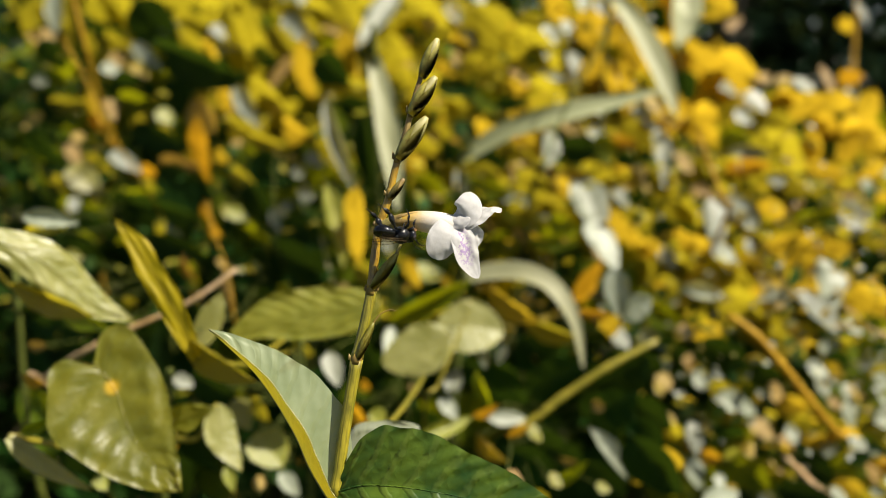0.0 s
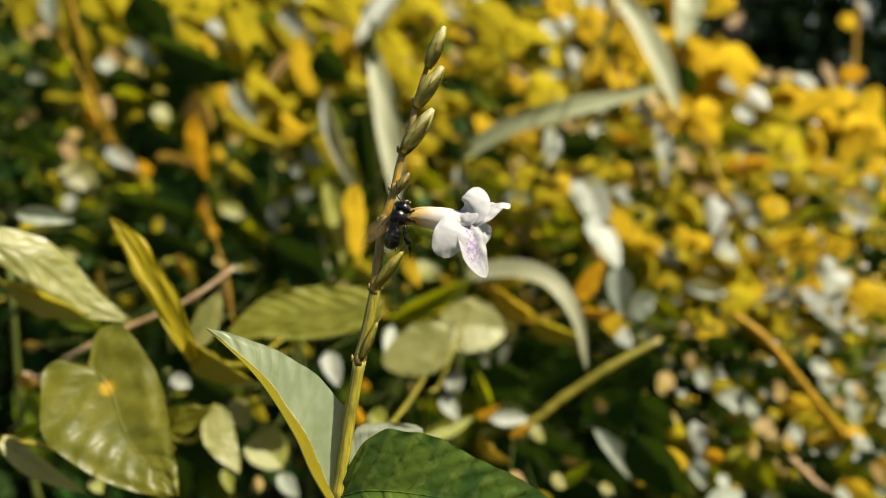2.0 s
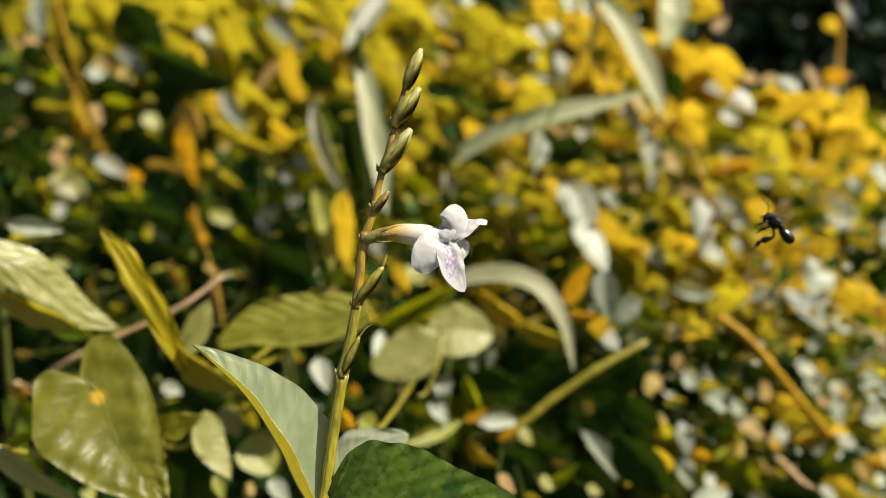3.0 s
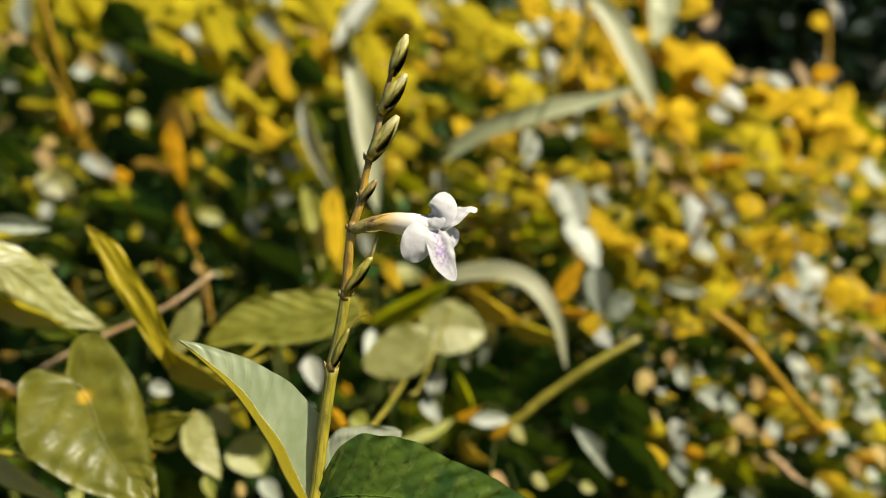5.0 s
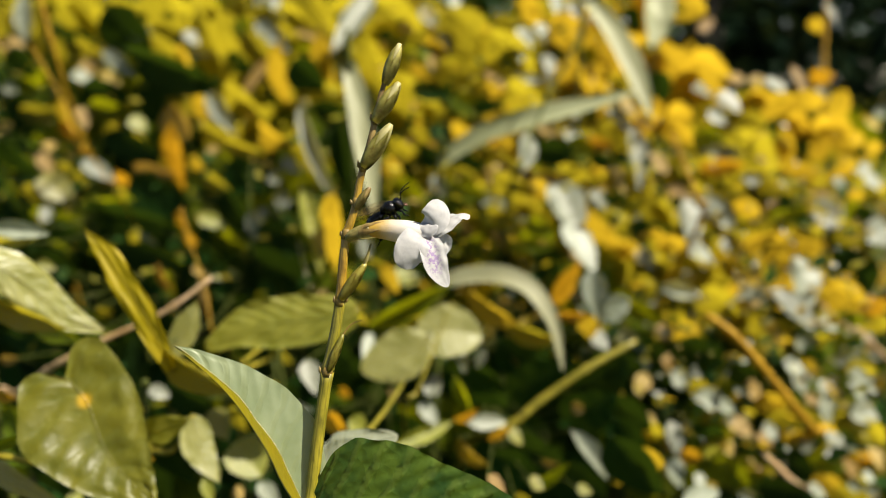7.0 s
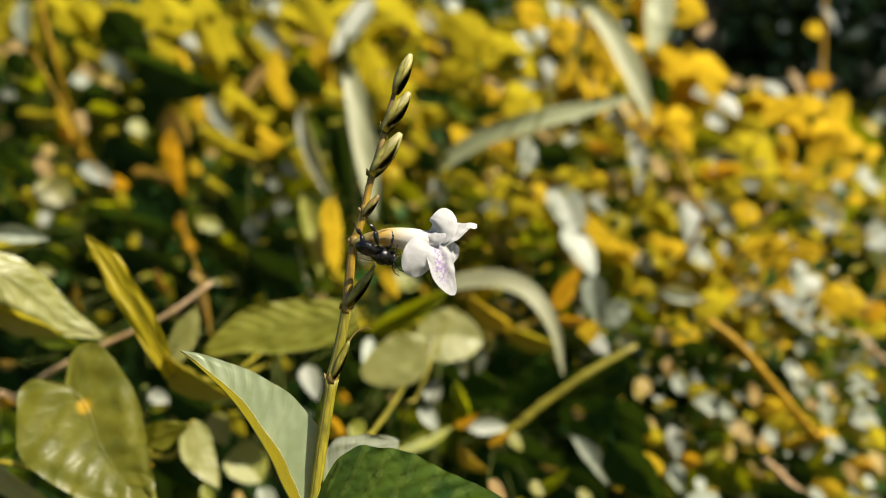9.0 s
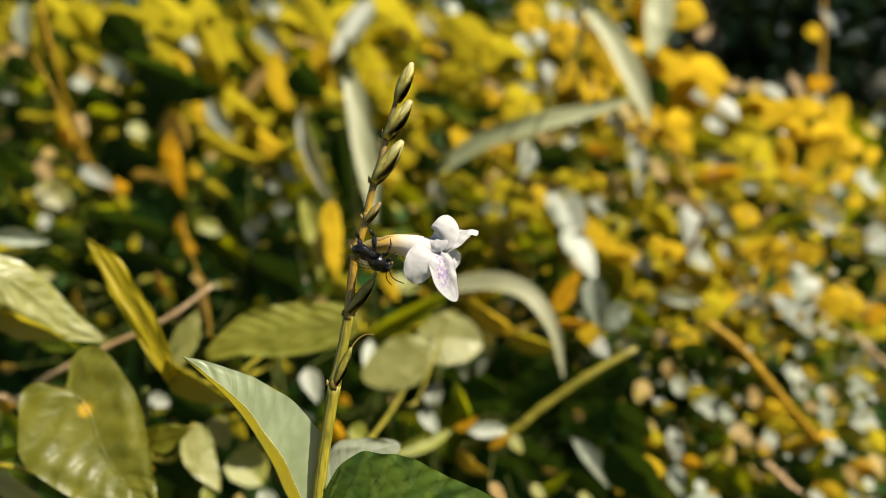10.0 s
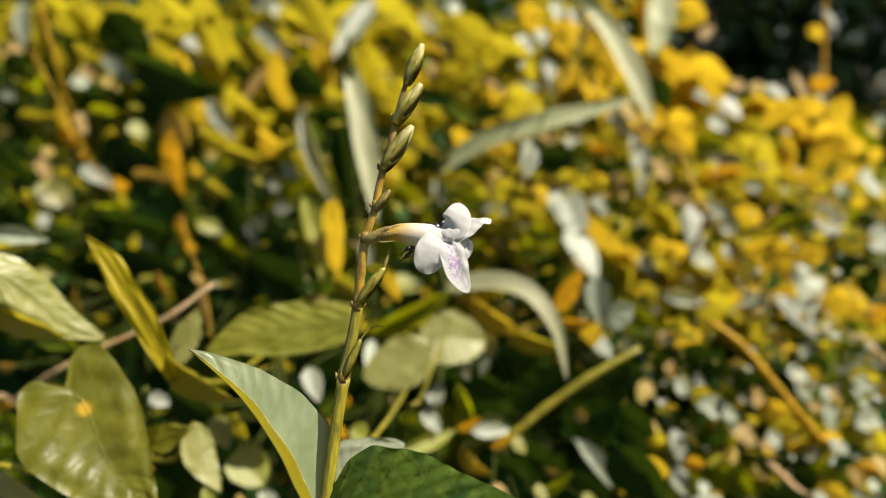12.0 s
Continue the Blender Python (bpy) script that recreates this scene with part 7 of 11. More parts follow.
leaf(with_stem, (0.1550, 0.3257, 0.2369), (0.1786, 0.3162, 0.2354), 0.0159, 97, dark_shade_leaf, "ovate")
leaf(with_stem, (0.2161, 0.3525, 0.2580), (0.2306, 0.3514, 0.2399), 0.0175, 122, lime_leaf, "ovate")
leaf(with_stem, (0.2091, 0.3603, 0.2565), (0.2200, 0.3576, 0.2482), 0.0135, 113, lime_leaf, "ovate")
leaf(with_stem, (0.1709, 0.3386, 0.2466), (0.1841, 0.3303, 0.2360), 0.0181, 88, dark_shade_leaf, "ovate")
leaf(with_stem, (0.2170, 0.3421, 0.2467), (0.2213, 0.3340, 0.2389), 0.0104, -2, dry_leaf, "ovate")
leaf(with_stem, (0.2137, 0.3756, 0.2623), (0.2225, 0.3747, 0.2593), 0.0063, 56, dry_leaf, "ovate")
# Backing leaves: where gaps lie in shade, the shade is their leaf colour.
with_stem = broadleaf((-0.264, 0.724), 0.432, "understorey plant with large yellow-green and green leaves")
leaf(with_stem, (-0.3203, 0.6521, 0.4417), (-0.2770, 0.6001, 0.4822), 0.0396, 114, lime_leaf, "ovate")
leaf(with_stem, (-0.2962, 0.6336, 0.4389), (-0.3142, 0.6231, 0.4750), 0.0413, -158, lime_leaf, "ovate")
leaf(with_stem, (-0.3412, 0.6769, 0.4734), (-0.2940, 0.6454, 0.4681), 0.0289, 115, lime_leaf, "ovate")
leaf(with_stem, (-0.3423, 0.6593, 0.4794), (-0.3191, 0.6588, 0.4479), 0.0226, 115, lime_leaf, "ovate")
leaf(with_stem, (-0.3656, 0.6870, 0.4819), (-0.2935, 0.6390, 0.4823), 0.0469, 126, lime_leaf, "ovate")
leaf(with_stem, (-0.2889, 0.6638, 0.4745), (-0.2369, 0.6379, 0.4870), 0.0301, 95, dark_shade_leaf, "ovate")
leaf(with_stem, (-0.2744, 0.6359, 0.4914), (-0.2628, 0.6433, 0.4706), 0.0206, 144, lime_leaf, "ovate")
leaf(with_stem, (-0.2480, 0.6397, 0.4961), (-0.2816, 0.6699, 0.4570), 0.0266, -115, lime_leaf, "ovate")
leaf(with_stem, (-0.2797, 0.6626, 0.4845), (-0.2372, 0.6246, 0.4847), 0.0196, 104, lime_leaf, "ovate")
leaf(with_stem, (-0.2529, 0.6644, 0.4706), (-0.2836, 0.6825, 0.4853), 0.0197, -111, lime_leaf, "ovate")
leaf(with_stem, (-0.2715, 0.6789, 0.4550), (-0.2008, 0.6113, 0.4705), 0.0280, 106, lime_leaf, "ovate")
leaf(with_stem, (-0.2295, 0.6899, 0.4638), (-0.2192, 0.6692, 0.5078), 0.0242, 133, dark_shade_leaf, "ovate")
leaf(with_stem, (-0.2222, 0.6507, 0.4613), (-0.2610, 0.6619, 0.4929), 0.0374, -97, lime_leaf, "ovate")
leaf(with_stem, (-0.2455, 0.6746, 0.4923), (-0.2356, 0.6770, 0.4664), 0.0244, 137, lime_leaf, "ovate")
leaf(with_stem, (-0.2729, 0.6937, 0.4882), (-0.2135, 0.6420, 0.4861), 0.0227, 104, lime_leaf, "ovate")
leaf(with_stem, (-0.3046, 0.6297, 0.4268), (-0.3327, 0.6390, 0.4495), 0.0178, -88, green_leaf, "ovate")
leaf(with_stem, (-0.2637, 0.5894, 0.4317), (-0.3268, 0.6315, 0.4144), 0.0282, -104, green_leaf, "ovate")
leaf(with_stem, (-0.3150, 0.6412, 0.4441), (-0.2881, 0.6278, 0.4282), 0.0133, 84, green_leaf, "ovate")
leaf(with_stem, (-0.2757, 0.6096, 0.4245), (-0.2352, 0.5984, 0.4240), 0.0268, 113, dark_shade_leaf, "ovate")
leaf(with_stem, (-0.2772, 0.6422, 0.4575), (-0.2623, 0.6412, 0.4326), 0.0254, 130, lime_leaf, "ovate")
leaf(with_stem, (-0.2624, 0.6081, 0.4533), (-0.2823, 0.6345, 0.4255), 0.0172, -126, lime_leaf, "ovate")
leaf(with_stem, (-0.2426, 0.5786, 0.4354), (-0.2991, 0.6264, 0.4023), 0.0316, -94, lime_leaf, "ovate")
leaf(with_stem, (-0.2347, 0.6119, 0.4294), (-0.2468, 0.6098, 0.4568), 0.0266, -133, lime_leaf, "ovate")
leaf(with_stem, (-0.2279, 0.6213, 0.4597), (-0.2271, 0.6215, 0.4326), 0.0196, 5, green_leaf, "ovate")
leaf(with_stem, (-0.2093, 0.5947, 0.4518), (-0.2280, 0.6126, 0.4123), 0.0214, -120, green_leaf, "ovate")
leaf(with_stem, (-0.1902, 0.5793, 0.4052), (-0.2105, 0.5852, 0.4319), 0.0164, -91, dark_shade_leaf, "ovate")
leaf(with_stem, (-0.2596, 0.5485, 0.3801), (-0.3015, 0.5728, 0.3870), 0.0164, -93, dark_shade_leaf, "ovate")
leaf(with_stem, (-0.2866, 0.5948, 0.3937), (-0.2769, 0.5890, 0.4261), 0.0185, 97, green_leaf, "ovate")
leaf(with_stem, (-0.3040, 0.5790, 0.4007), (-0.2771, 0.5777, 0.3909), 0.0232, 123, dark_shade_leaf, "ovate")
leaf(with_stem, (-0.2856, 0.5926, 0.3964), (-0.2365, 0.5697, 0.4078), 0.0185, 85, green_leaf, "ovate")
leaf(with_stem, (-0.2123, 0.5567, 0.3866), (-0.2490, 0.5659, 0.4100), 0.0279, -93, green_leaf, "ovate")
leaf(with_stem, (-0.2332, 0.5546, 0.4001), (-0.2831, 0.5793, 0.3771), 0.0297, -98, green_leaf, "ovate")
leaf(with_stem, (-0.2083, 0.5938, 0.3780), (-0.1817, 0.5848, 0.3962), 0.0167, 107, green_leaf, "ovate")
leaf(with_stem, (-0.1769, 0.5811, 0.4103), (-0.2129, 0.6033, 0.3953), 0.0167, -97, green_leaf, "ovate")
leaf(with_stem, (-0.2135, 0.6022, 0.4078), (-0.2411, 0.6039, 0.4009), 0.0191, -93, green_leaf, "ovate")
leaf(with_stem, (-0.2822, 0.5640, 0.3499), (-0.2965, 0.5678, 0.3868), 0.0243, -84, green_leaf, "ovate")
leaf(with_stem, (-0.2610, 0.5347, 0.3659), (-0.2839, 0.5378, 0.3846), 0.0183, -106, green_leaf, "ovate")
with_stem = broadleaf((-0.215, 0.594), 0.313, "understorey plant with large leaves coloured dark for shade, and green ones")
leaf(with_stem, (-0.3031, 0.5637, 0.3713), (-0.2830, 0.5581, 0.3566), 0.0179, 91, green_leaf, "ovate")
leaf(with_stem, (-0.2600, 0.5423, 0.3626), (-0.2179, 0.5308, 0.3417), 0.0259, 108, dark_shade_leaf, "ovate")
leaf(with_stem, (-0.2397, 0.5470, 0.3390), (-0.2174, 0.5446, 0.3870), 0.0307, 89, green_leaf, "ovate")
leaf(with_stem, (-0.1768, 0.5333, 0.3755), (-0.2521, 0.5851, 0.3496), 0.0323, -110, dark_shade_leaf, "ovate")
leaf(with_stem, (-0.2136, 0.5453, 0.3878), (-0.2135, 0.5580, 0.3325), 0.0268, 8, dark_shade_leaf, "ovate")
leaf(with_stem, (-0.2699, 0.5291, 0.3705), (-0.2721, 0.5281, 0.3124), 0.0393, 31, dark_shade_leaf, "ovate")
leaf(with_stem, (-0.2317, 0.4938, 0.3516), (-0.2770, 0.5197, 0.3152), 0.0211, -103, dark_shade_leaf, "ovate")
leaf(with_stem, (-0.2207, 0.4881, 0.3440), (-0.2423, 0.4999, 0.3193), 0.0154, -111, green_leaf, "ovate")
leaf(with_stem, (-0.2223, 0.5056, 0.3397), (-0.1987, 0.4977, 0.3307), 0.0148, 90, dark_shade_leaf, "ovate")
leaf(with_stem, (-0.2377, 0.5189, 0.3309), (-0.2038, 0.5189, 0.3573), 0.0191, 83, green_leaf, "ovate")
leaf(with_stem, (-0.1753, 0.4911, 0.3547), (-0.1695, 0.4956, 0.3111), 0.0265, 14, dark_shade_leaf, "ovate")
leaf(with_stem, (-0.2194, 0.5289, 0.3038), (-0.1676, 0.5038, 0.3375), 0.0243, 102, dark_shade_leaf, "ovate")
leaf(with_stem, (-0.2348, 0.4555, 0.2840), (-0.2631, 0.4640, 0.3237), 0.0343, -94, dark_shade_leaf, "ovate")
leaf(with_stem, (-0.2203, 0.4626, 0.3301), (-0.2909, 0.5118, 0.2853), 0.0358, -89, dark_shade_leaf, "ovate")
leaf(with_stem, (-0.1991, 0.4680, 0.3047), (-0.2514, 0.4914, 0.3244), 0.0342, -110, dark_shade_leaf, "ovate")
leaf(with_stem, (-0.2437, 0.4923, 0.2946), (-0.1874, 0.4662, 0.3224), 0.0263, 102, dark_shade_leaf, "ovate")
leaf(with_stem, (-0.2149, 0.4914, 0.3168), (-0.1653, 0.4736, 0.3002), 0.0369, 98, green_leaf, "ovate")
leaf(with_stem, (-0.1539, 0.4506, 0.3044), (-0.1992, 0.4740, 0.3135), 0.0246, -89, dark_shade_leaf, "ovate")
leaf(with_stem, (-0.2226, 0.4312, 0.3090), (-0.2726, 0.4770, 0.2546), 0.0320, -117, dark_shade_leaf, "ovate")
leaf(with_stem, (-0.1973, 0.4079, 0.2882), (-0.2539, 0.4446, 0.2788), 0.0206, -95, dark_shade_leaf, "ovate")
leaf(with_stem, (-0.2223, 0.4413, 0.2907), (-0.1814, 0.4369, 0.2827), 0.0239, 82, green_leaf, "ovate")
leaf(with_stem, (-0.1811, 0.4419, 0.2798), (-0.2266, 0.4497, 0.2789), 0.0237, -99, dark_shade_leaf, "ovate")
leaf(with_stem, (-0.1482, 0.4206, 0.3046), (-0.1911, 0.4557, 0.2556), 0.0276, -93, dark_shade_leaf, "ovate")
leaf(with_stem, (-0.1611, 0.4541, 0.2964), (-0.2185, 0.4760, 0.2784), 0.0359, -108, dark_shade_leaf, "ovate")
with_stem = broadleaf((-0.178, 0.488), 0.247, "understorey plant with large leaves coloured dark for shade, and green ones")
leaf(with_stem, (-0.2734, 0.4580, 0.2641), (-0.2149, 0.4233, 0.2675), 0.0221, 96, dark_shade_leaf, "ovate")
leaf(with_stem, (-0.2362, 0.4260, 0.2744), (-0.2313, 0.4235, 0.2382), 0.0206, 32, dark_shade_leaf, "ovate")
leaf(with_stem, (-0.2155, 0.4237, 0.2743), (-0.1689, 0.4080, 0.2661), 0.0282, 114, dark_shade_leaf, "ovate")
leaf(with_stem, (-0.1732, 0.4249, 0.2566), (-0.2135, 0.4390, 0.2674), 0.0197, -96, dark_shade_leaf, "ovate")
leaf(with_stem, (-0.1293, 0.4127, 0.2658), (-0.1722, 0.4209, 0.2565), 0.0242, -87, dark_shade_leaf, "ovate")
leaf(with_stem, (-0.1552, 0.4025, 0.2519), (-0.1577, 0.4020, 0.2897), 0.0191, -14, dark_shade_leaf, "ovate")
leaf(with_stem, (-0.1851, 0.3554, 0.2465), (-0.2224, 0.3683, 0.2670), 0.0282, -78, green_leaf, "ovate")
leaf(with_stem, (-0.2188, 0.3973, 0.2325), (-0.2121, 0.3936, 0.2709), 0.0248, -32, dark_shade_leaf, "ovate")
leaf(with_stem, (-0.1586, 0.3585, 0.2315), (-0.1545, 0.3488, 0.2759), 0.0263, -31, dark_shade_leaf, "ovate")
leaf(with_stem, (-0.1625, 0.3679, 0.2614), (-0.2148, 0.4034, 0.2248), 0.0217, -112, dark_shade_leaf, "ovate")
leaf(with_stem, (-0.1329, 0.3539, 0.2740), (-0.1344, 0.3580, 0.2320), 0.0254, 27, dark_shade_leaf, "ovate")
leaf(with_stem, (-0.1706, 0.3997, 0.2239), (-0.1453, 0.3698, 0.2806), 0.0284, 110, dark_shade_leaf, "ovate")
leaf(with_stem, (-0.2005, 0.3577, 0.2537), (-0.1871, 0.3649, 0.2222), 0.0213, 136, dark_shade_leaf, "ovate")
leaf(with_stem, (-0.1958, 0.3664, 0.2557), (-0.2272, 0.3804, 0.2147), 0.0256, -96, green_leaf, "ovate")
leaf(with_stem, (-0.1594, 0.3354, 0.2576), (-0.1794, 0.3533, 0.2093), 0.0205, -104, dark_shade_leaf, "ovate")
leaf(with_stem, (-0.1613, 0.3297, 0.2623), (-0.1739, 0.3531, 0.2083), 0.0191, -135, dark_shade_leaf, "ovate")
leaf(with_stem, (-0.1210, 0.3267, 0.2645), (-0.1338, 0.3504, 0.2140), 0.0239, -128, dark_shade_leaf, "ovate")
leaf(with_stem, (-0.1630, 0.3509, 0.2308), (-0.1246, 0.3289, 0.2340), 0.0192, 100, dark_shade_leaf, "ovate")
with_stem = broadleaf((-0.133, 0.719), 0.423, "understorey plant with large yellow-green and green leaves")
leaf(with_stem, (-0.1537, 0.6386, 0.4778), (-0.1851, 0.6593, 0.4666), 0.0142, -113, dark_shade_leaf, "ovate")
leaf(with_stem, (-0.1717, 0.6675, 0.4596), (-0.1612, 0.6188, 0.5017), 0.0417, 138, lime_leaf, "ovate")
leaf(with_stem, (-0.2049, 0.6893, 0.4713), (-0.1743, 0.6580, 0.4963), 0.0283, 98, lime_leaf, "ovate")
leaf(with_stem, (-0.1389, 0.6364, 0.4727), (-0.1874, 0.6537, 0.4713), 0.0292, -116, lime_leaf, "ovate")
leaf(with_stem, (-0.2254, 0.6715, 0.4752), (-0.1609, 0.6209, 0.4741), 0.0307, 101, lime_leaf, "ovate")
leaf(with_stem, (-0.1633, 0.6754, 0.4567), (-0.1461, 0.6559, 0.5009), 0.0347, 112, lime_leaf, "ovate")
leaf(with_stem, (-0.1330, 0.6537, 0.4484), (-0.1240, 0.6294, 0.4809), 0.0202, 138, lime_leaf, "ovate")
leaf(with_stem, (-0.1109, 0.6040, 0.4829), (-0.1332, 0.6385, 0.4411), 0.0306, -122, lime_leaf, "ovate")
leaf(with_stem, (-0.1323, 0.6790, 0.4640), (-0.1437, 0.6547, 0.4951), 0.0316, 178, lime_leaf, "ovate")
leaf(with_stem, (-0.1466, 0.6708, 0.4443), (-0.1420, 0.6464, 0.4884), 0.0336, 153, lime_leaf, "ovate")
leaf(with_stem, (-0.1074, 0.6610, 0.4510), (-0.0648, 0.6310, 0.4594), 0.0201, 99, lime_leaf, "ovate")
leaf(with_stem, (-0.0708, 0.6628, 0.4514), (-0.0841, 0.6523, 0.4912), 0.0290, -162, lime_leaf, "ovate")
leaf(with_stem, (-0.0682, 0.6276, 0.4730), (-0.1127, 0.6739, 0.4570), 0.0266, -104, lime_leaf, "ovate")
leaf(with_stem, (-0.0859, 0.6321, 0.4864), (-0.1376, 0.6938, 0.4774), 0.0346, -133, lime_leaf, "ovate")
leaf(with_stem, (-0.1066, 0.6306, 0.4831), (-0.1049, 0.6366, 0.4569), 0.0192, 38, lime_leaf, "ovate")
leaf(with_stem, (-0.1840, 0.6205, 0.4395), (-0.1418, 0.5960, 0.4282), 0.0251, 99, dark_shade_leaf, "ovate")
leaf(with_stem, (-0.2061, 0.6257, 0.4338), (-0.1678, 0.6027, 0.4541), 0.0177, 106, dark_shade_leaf, "ovate")
leaf(with_stem, (-0.1977, 0.5983, 0.4398), (-0.1691, 0.5951, 0.4284), 0.0164, 82, green_leaf, "ovate")
leaf(with_stem, (-0.1472, 0.5835, 0.4329), (-0.1326, 0.5778, 0.4011), 0.0289, 110, lime_leaf, "ovate")
leaf(with_stem, (-0.1119, 0.5989, 0.4361), (-0.1611, 0.6221, 0.4491), 0.0474, -122, lime_leaf, "ovate")
leaf(with_stem, (-0.1247, 0.5966, 0.4310), (-0.1756, 0.6439, 0.4288), 0.0267, -108, lime_leaf, "ovate")
leaf(with_stem, (-0.0912, 0.5870, 0.4422), (-0.1424, 0.6308, 0.4301), 0.0218, -97, lime_leaf, "ovate")
leaf(with_stem, (-0.1531, 0.6107, 0.4081), (-0.1294, 0.5761, 0.4364), 0.0166, 116, lime_leaf, "ovate")
leaf(with_stem, (-0.0854, 0.5882, 0.4252), (-0.1135, 0.5985, 0.4395), 0.0323, -124, lime_leaf, "ovate")
leaf(with_stem, (-0.0882, 0.6131, 0.4467), (-0.1139, 0.6403, 0.4275), 0.0158, -107, lime_leaf, "ovate")
leaf(with_stem, (-0.0764, 0.6184, 0.4006), (-0.0973, 0.6043, 0.4359), 0.0502, -173, lime_leaf, "ovate")
leaf(with_stem, (-0.0796, 0.5954, 0.3967), (-0.0824, 0.5880, 0.4364), 0.0304, -28, lime_leaf, "ovate")
leaf(with_stem, (-0.1052, 0.5997, 0.4563), (-0.0929, 0.6089, 0.4298), 0.0329, 177, lime_leaf, "ovate")
leaf(with_stem, (-0.1973, 0.6091, 0.3875), (-0.1557, 0.5530, 0.4279), 0.0255, 106, lime_leaf, "ovate")
leaf(with_stem, (-0.1687, 0.5821, 0.3848), (-0.1368, 0.5665, 0.3799), 0.0162, 97, lime_leaf, "ovate")
leaf(with_stem, (-0.1725, 0.5538, 0.4024), (-0.1539, 0.5506, 0.3744), 0.0230, 96, dark_shade_leaf, "ovate")
leaf(with_stem, (-0.1687, 0.5849, 0.4021), (-0.1986, 0.5989, 0.3780), 0.0203, -101, lime_leaf, "ovate")
leaf(with_stem, (-0.1650, 0.5553, 0.4113), (-0.1827, 0.5943, 0.3736), 0.0223, -123, lime_leaf, "ovate")
leaf(with_stem, (-0.1298, 0.6171, 0.3901), (-0.1167, 0.5858, 0.4250), 0.0237, 131, lime_leaf, "ovate")
leaf(with_stem, (-0.1575, 0.5838, 0.3985), (-0.1187, 0.5520, 0.3918), 0.0221, 119, lime_leaf, "ovate")
leaf(with_stem, (-0.1530, 0.6189, 0.3800), (-0.1094, 0.5616, 0.3979), 0.0222, 116, lime_leaf, "ovate")
leaf(with_stem, (-0.1024, 0.5549, 0.3946), (-0.1144, 0.5637, 0.3679), 0.0140, -99, dark_shade_leaf, "ovate")
leaf(with_stem, (-0.0991, 0.5711, 0.4078), (-0.1428, 0.6055, 0.3774), 0.0279, -117, lime_leaf, "ovate")
leaf(with_stem, (-0.0752, 0.5565, 0.3997), (-0.1127, 0.5651, 0.3985), 0.0204, -77, green_leaf, "ovate")
leaf(with_stem, (-0.1152, 0.5968, 0.4164), (-0.0860, 0.5843, 0.3802), 0.0246, 74, green_leaf, "ovate")
leaf(with_stem, (-0.0857, 0.5698, 0.3846), (-0.0664, 0.5707, 0.4173), 0.0233, 73, green_leaf, "ovate")
leaf(with_stem, (-0.1718, 0.5344, 0.3526), (-0.1439, 0.5288, 0.3833), 0.0243, 97, green_leaf, "ovate")
leaf(with_stem, (-0.1449, 0.5426, 0.3570), (-0.1762, 0.5652, 0.3887), 0.0227, -85, green_leaf, "ovate")
leaf(with_stem, (-0.1372, 0.5336, 0.3764), (-0.1123, 0.5271, 0.3610), 0.0165, 94, dark_shade_leaf, "ovate")
leaf(with_stem, (-0.0870, 0.5438, 0.3871), (-0.0934, 0.5482, 0.3460), 0.0220, 4, green_leaf, "ovate")
with_stem = broadleaf((-0.102, 0.583), 0.313, "understorey plant with large green leaves, others coloured dark for shade")
leaf(with_stem, (-0.1696, 0.5511, 0.3749), (-0.1538, 0.5496, 0.3506), 0.0179, 118, green_leaf, "ovate")
leaf(with_stem, (-0.1357, 0.5330, 0.3586), (-0.1086, 0.5213, 0.3439), 0.0190, 79, green_leaf, "ovate")
leaf(with_stem, (-0.1161, 0.5115, 0.3712), (-0.1359, 0.5154, 0.3390), 0.0241, -92, green_leaf, "ovate")
leaf(with_stem, (-0.0517, 0.5306, 0.3656), (-0.0882, 0.5383, 0.3541), 0.0205, -90, green_leaf, "ovate")
leaf(with_stem, (-0.1063, 0.5535, 0.3513), (-0.0807, 0.5372, 0.3736), 0.0187, 90, green_leaf, "ovate")
leaf(with_stem, (-0.1656, 0.5307, 0.3133), (-0.1248, 0.5190, 0.3463), 0.0259, 104, green_leaf, "ovate")
leaf(with_stem, (-0.1421, 0.5143, 0.2977), (-0.1439, 0.5098, 0.3419), 0.0335, -37, dark_shade_leaf, "ovate")
leaf(with_stem, (-0.1011, 0.5168, 0.3551), (-0.1209, 0.5225, 0.3299), 0.0151, -98, green_leaf, "ovate")
leaf(with_stem, (-0.1032, 0.5249, 0.3466), (-0.1433, 0.5358, 0.3227), 0.0282, -101, green_leaf, "ovate")
leaf(with_stem, (-0.1389, 0.5071, 0.3300), (-0.1156, 0.4959, 0.3169), 0.0198, 99, green_leaf, "ovate")
leaf(with_stem, (-0.0629, 0.4797, 0.3363), (-0.0864, 0.4833, 0.3248), 0.0123, -96, green_leaf, "ovate")
leaf(with_stem, (-0.0535, 0.4891, 0.3351), (-0.0728, 0.4970, 0.3090), 0.0195, -92, green_leaf, "ovate")
leaf(with_stem, (-0.0979, 0.5035, 0.3172), (-0.0758, 0.4990, 0.3281), 0.0120, 94, green_leaf, "ovate")
leaf(with_stem, (-0.1299, 0.4637, 0.2834), (-0.1568, 0.4719, 0.3163), 0.0311, -103, dark_shade_leaf, "ovate")
leaf(with_stem, (-0.1252, 0.4642, 0.3230), (-0.1754, 0.4904, 0.2900), 0.0265, -103, green_leaf, "ovate")
leaf(with_stem, (-0.1071, 0.4759, 0.3233), (-0.1082, 0.4764, 0.2791), 0.0212, 10, green_leaf, "ovate")
leaf(with_stem, (-0.0890, 0.4457, 0.3193), (-0.1336, 0.4665, 0.3023), 0.0281, -87, dark_shade_leaf, "ovate")
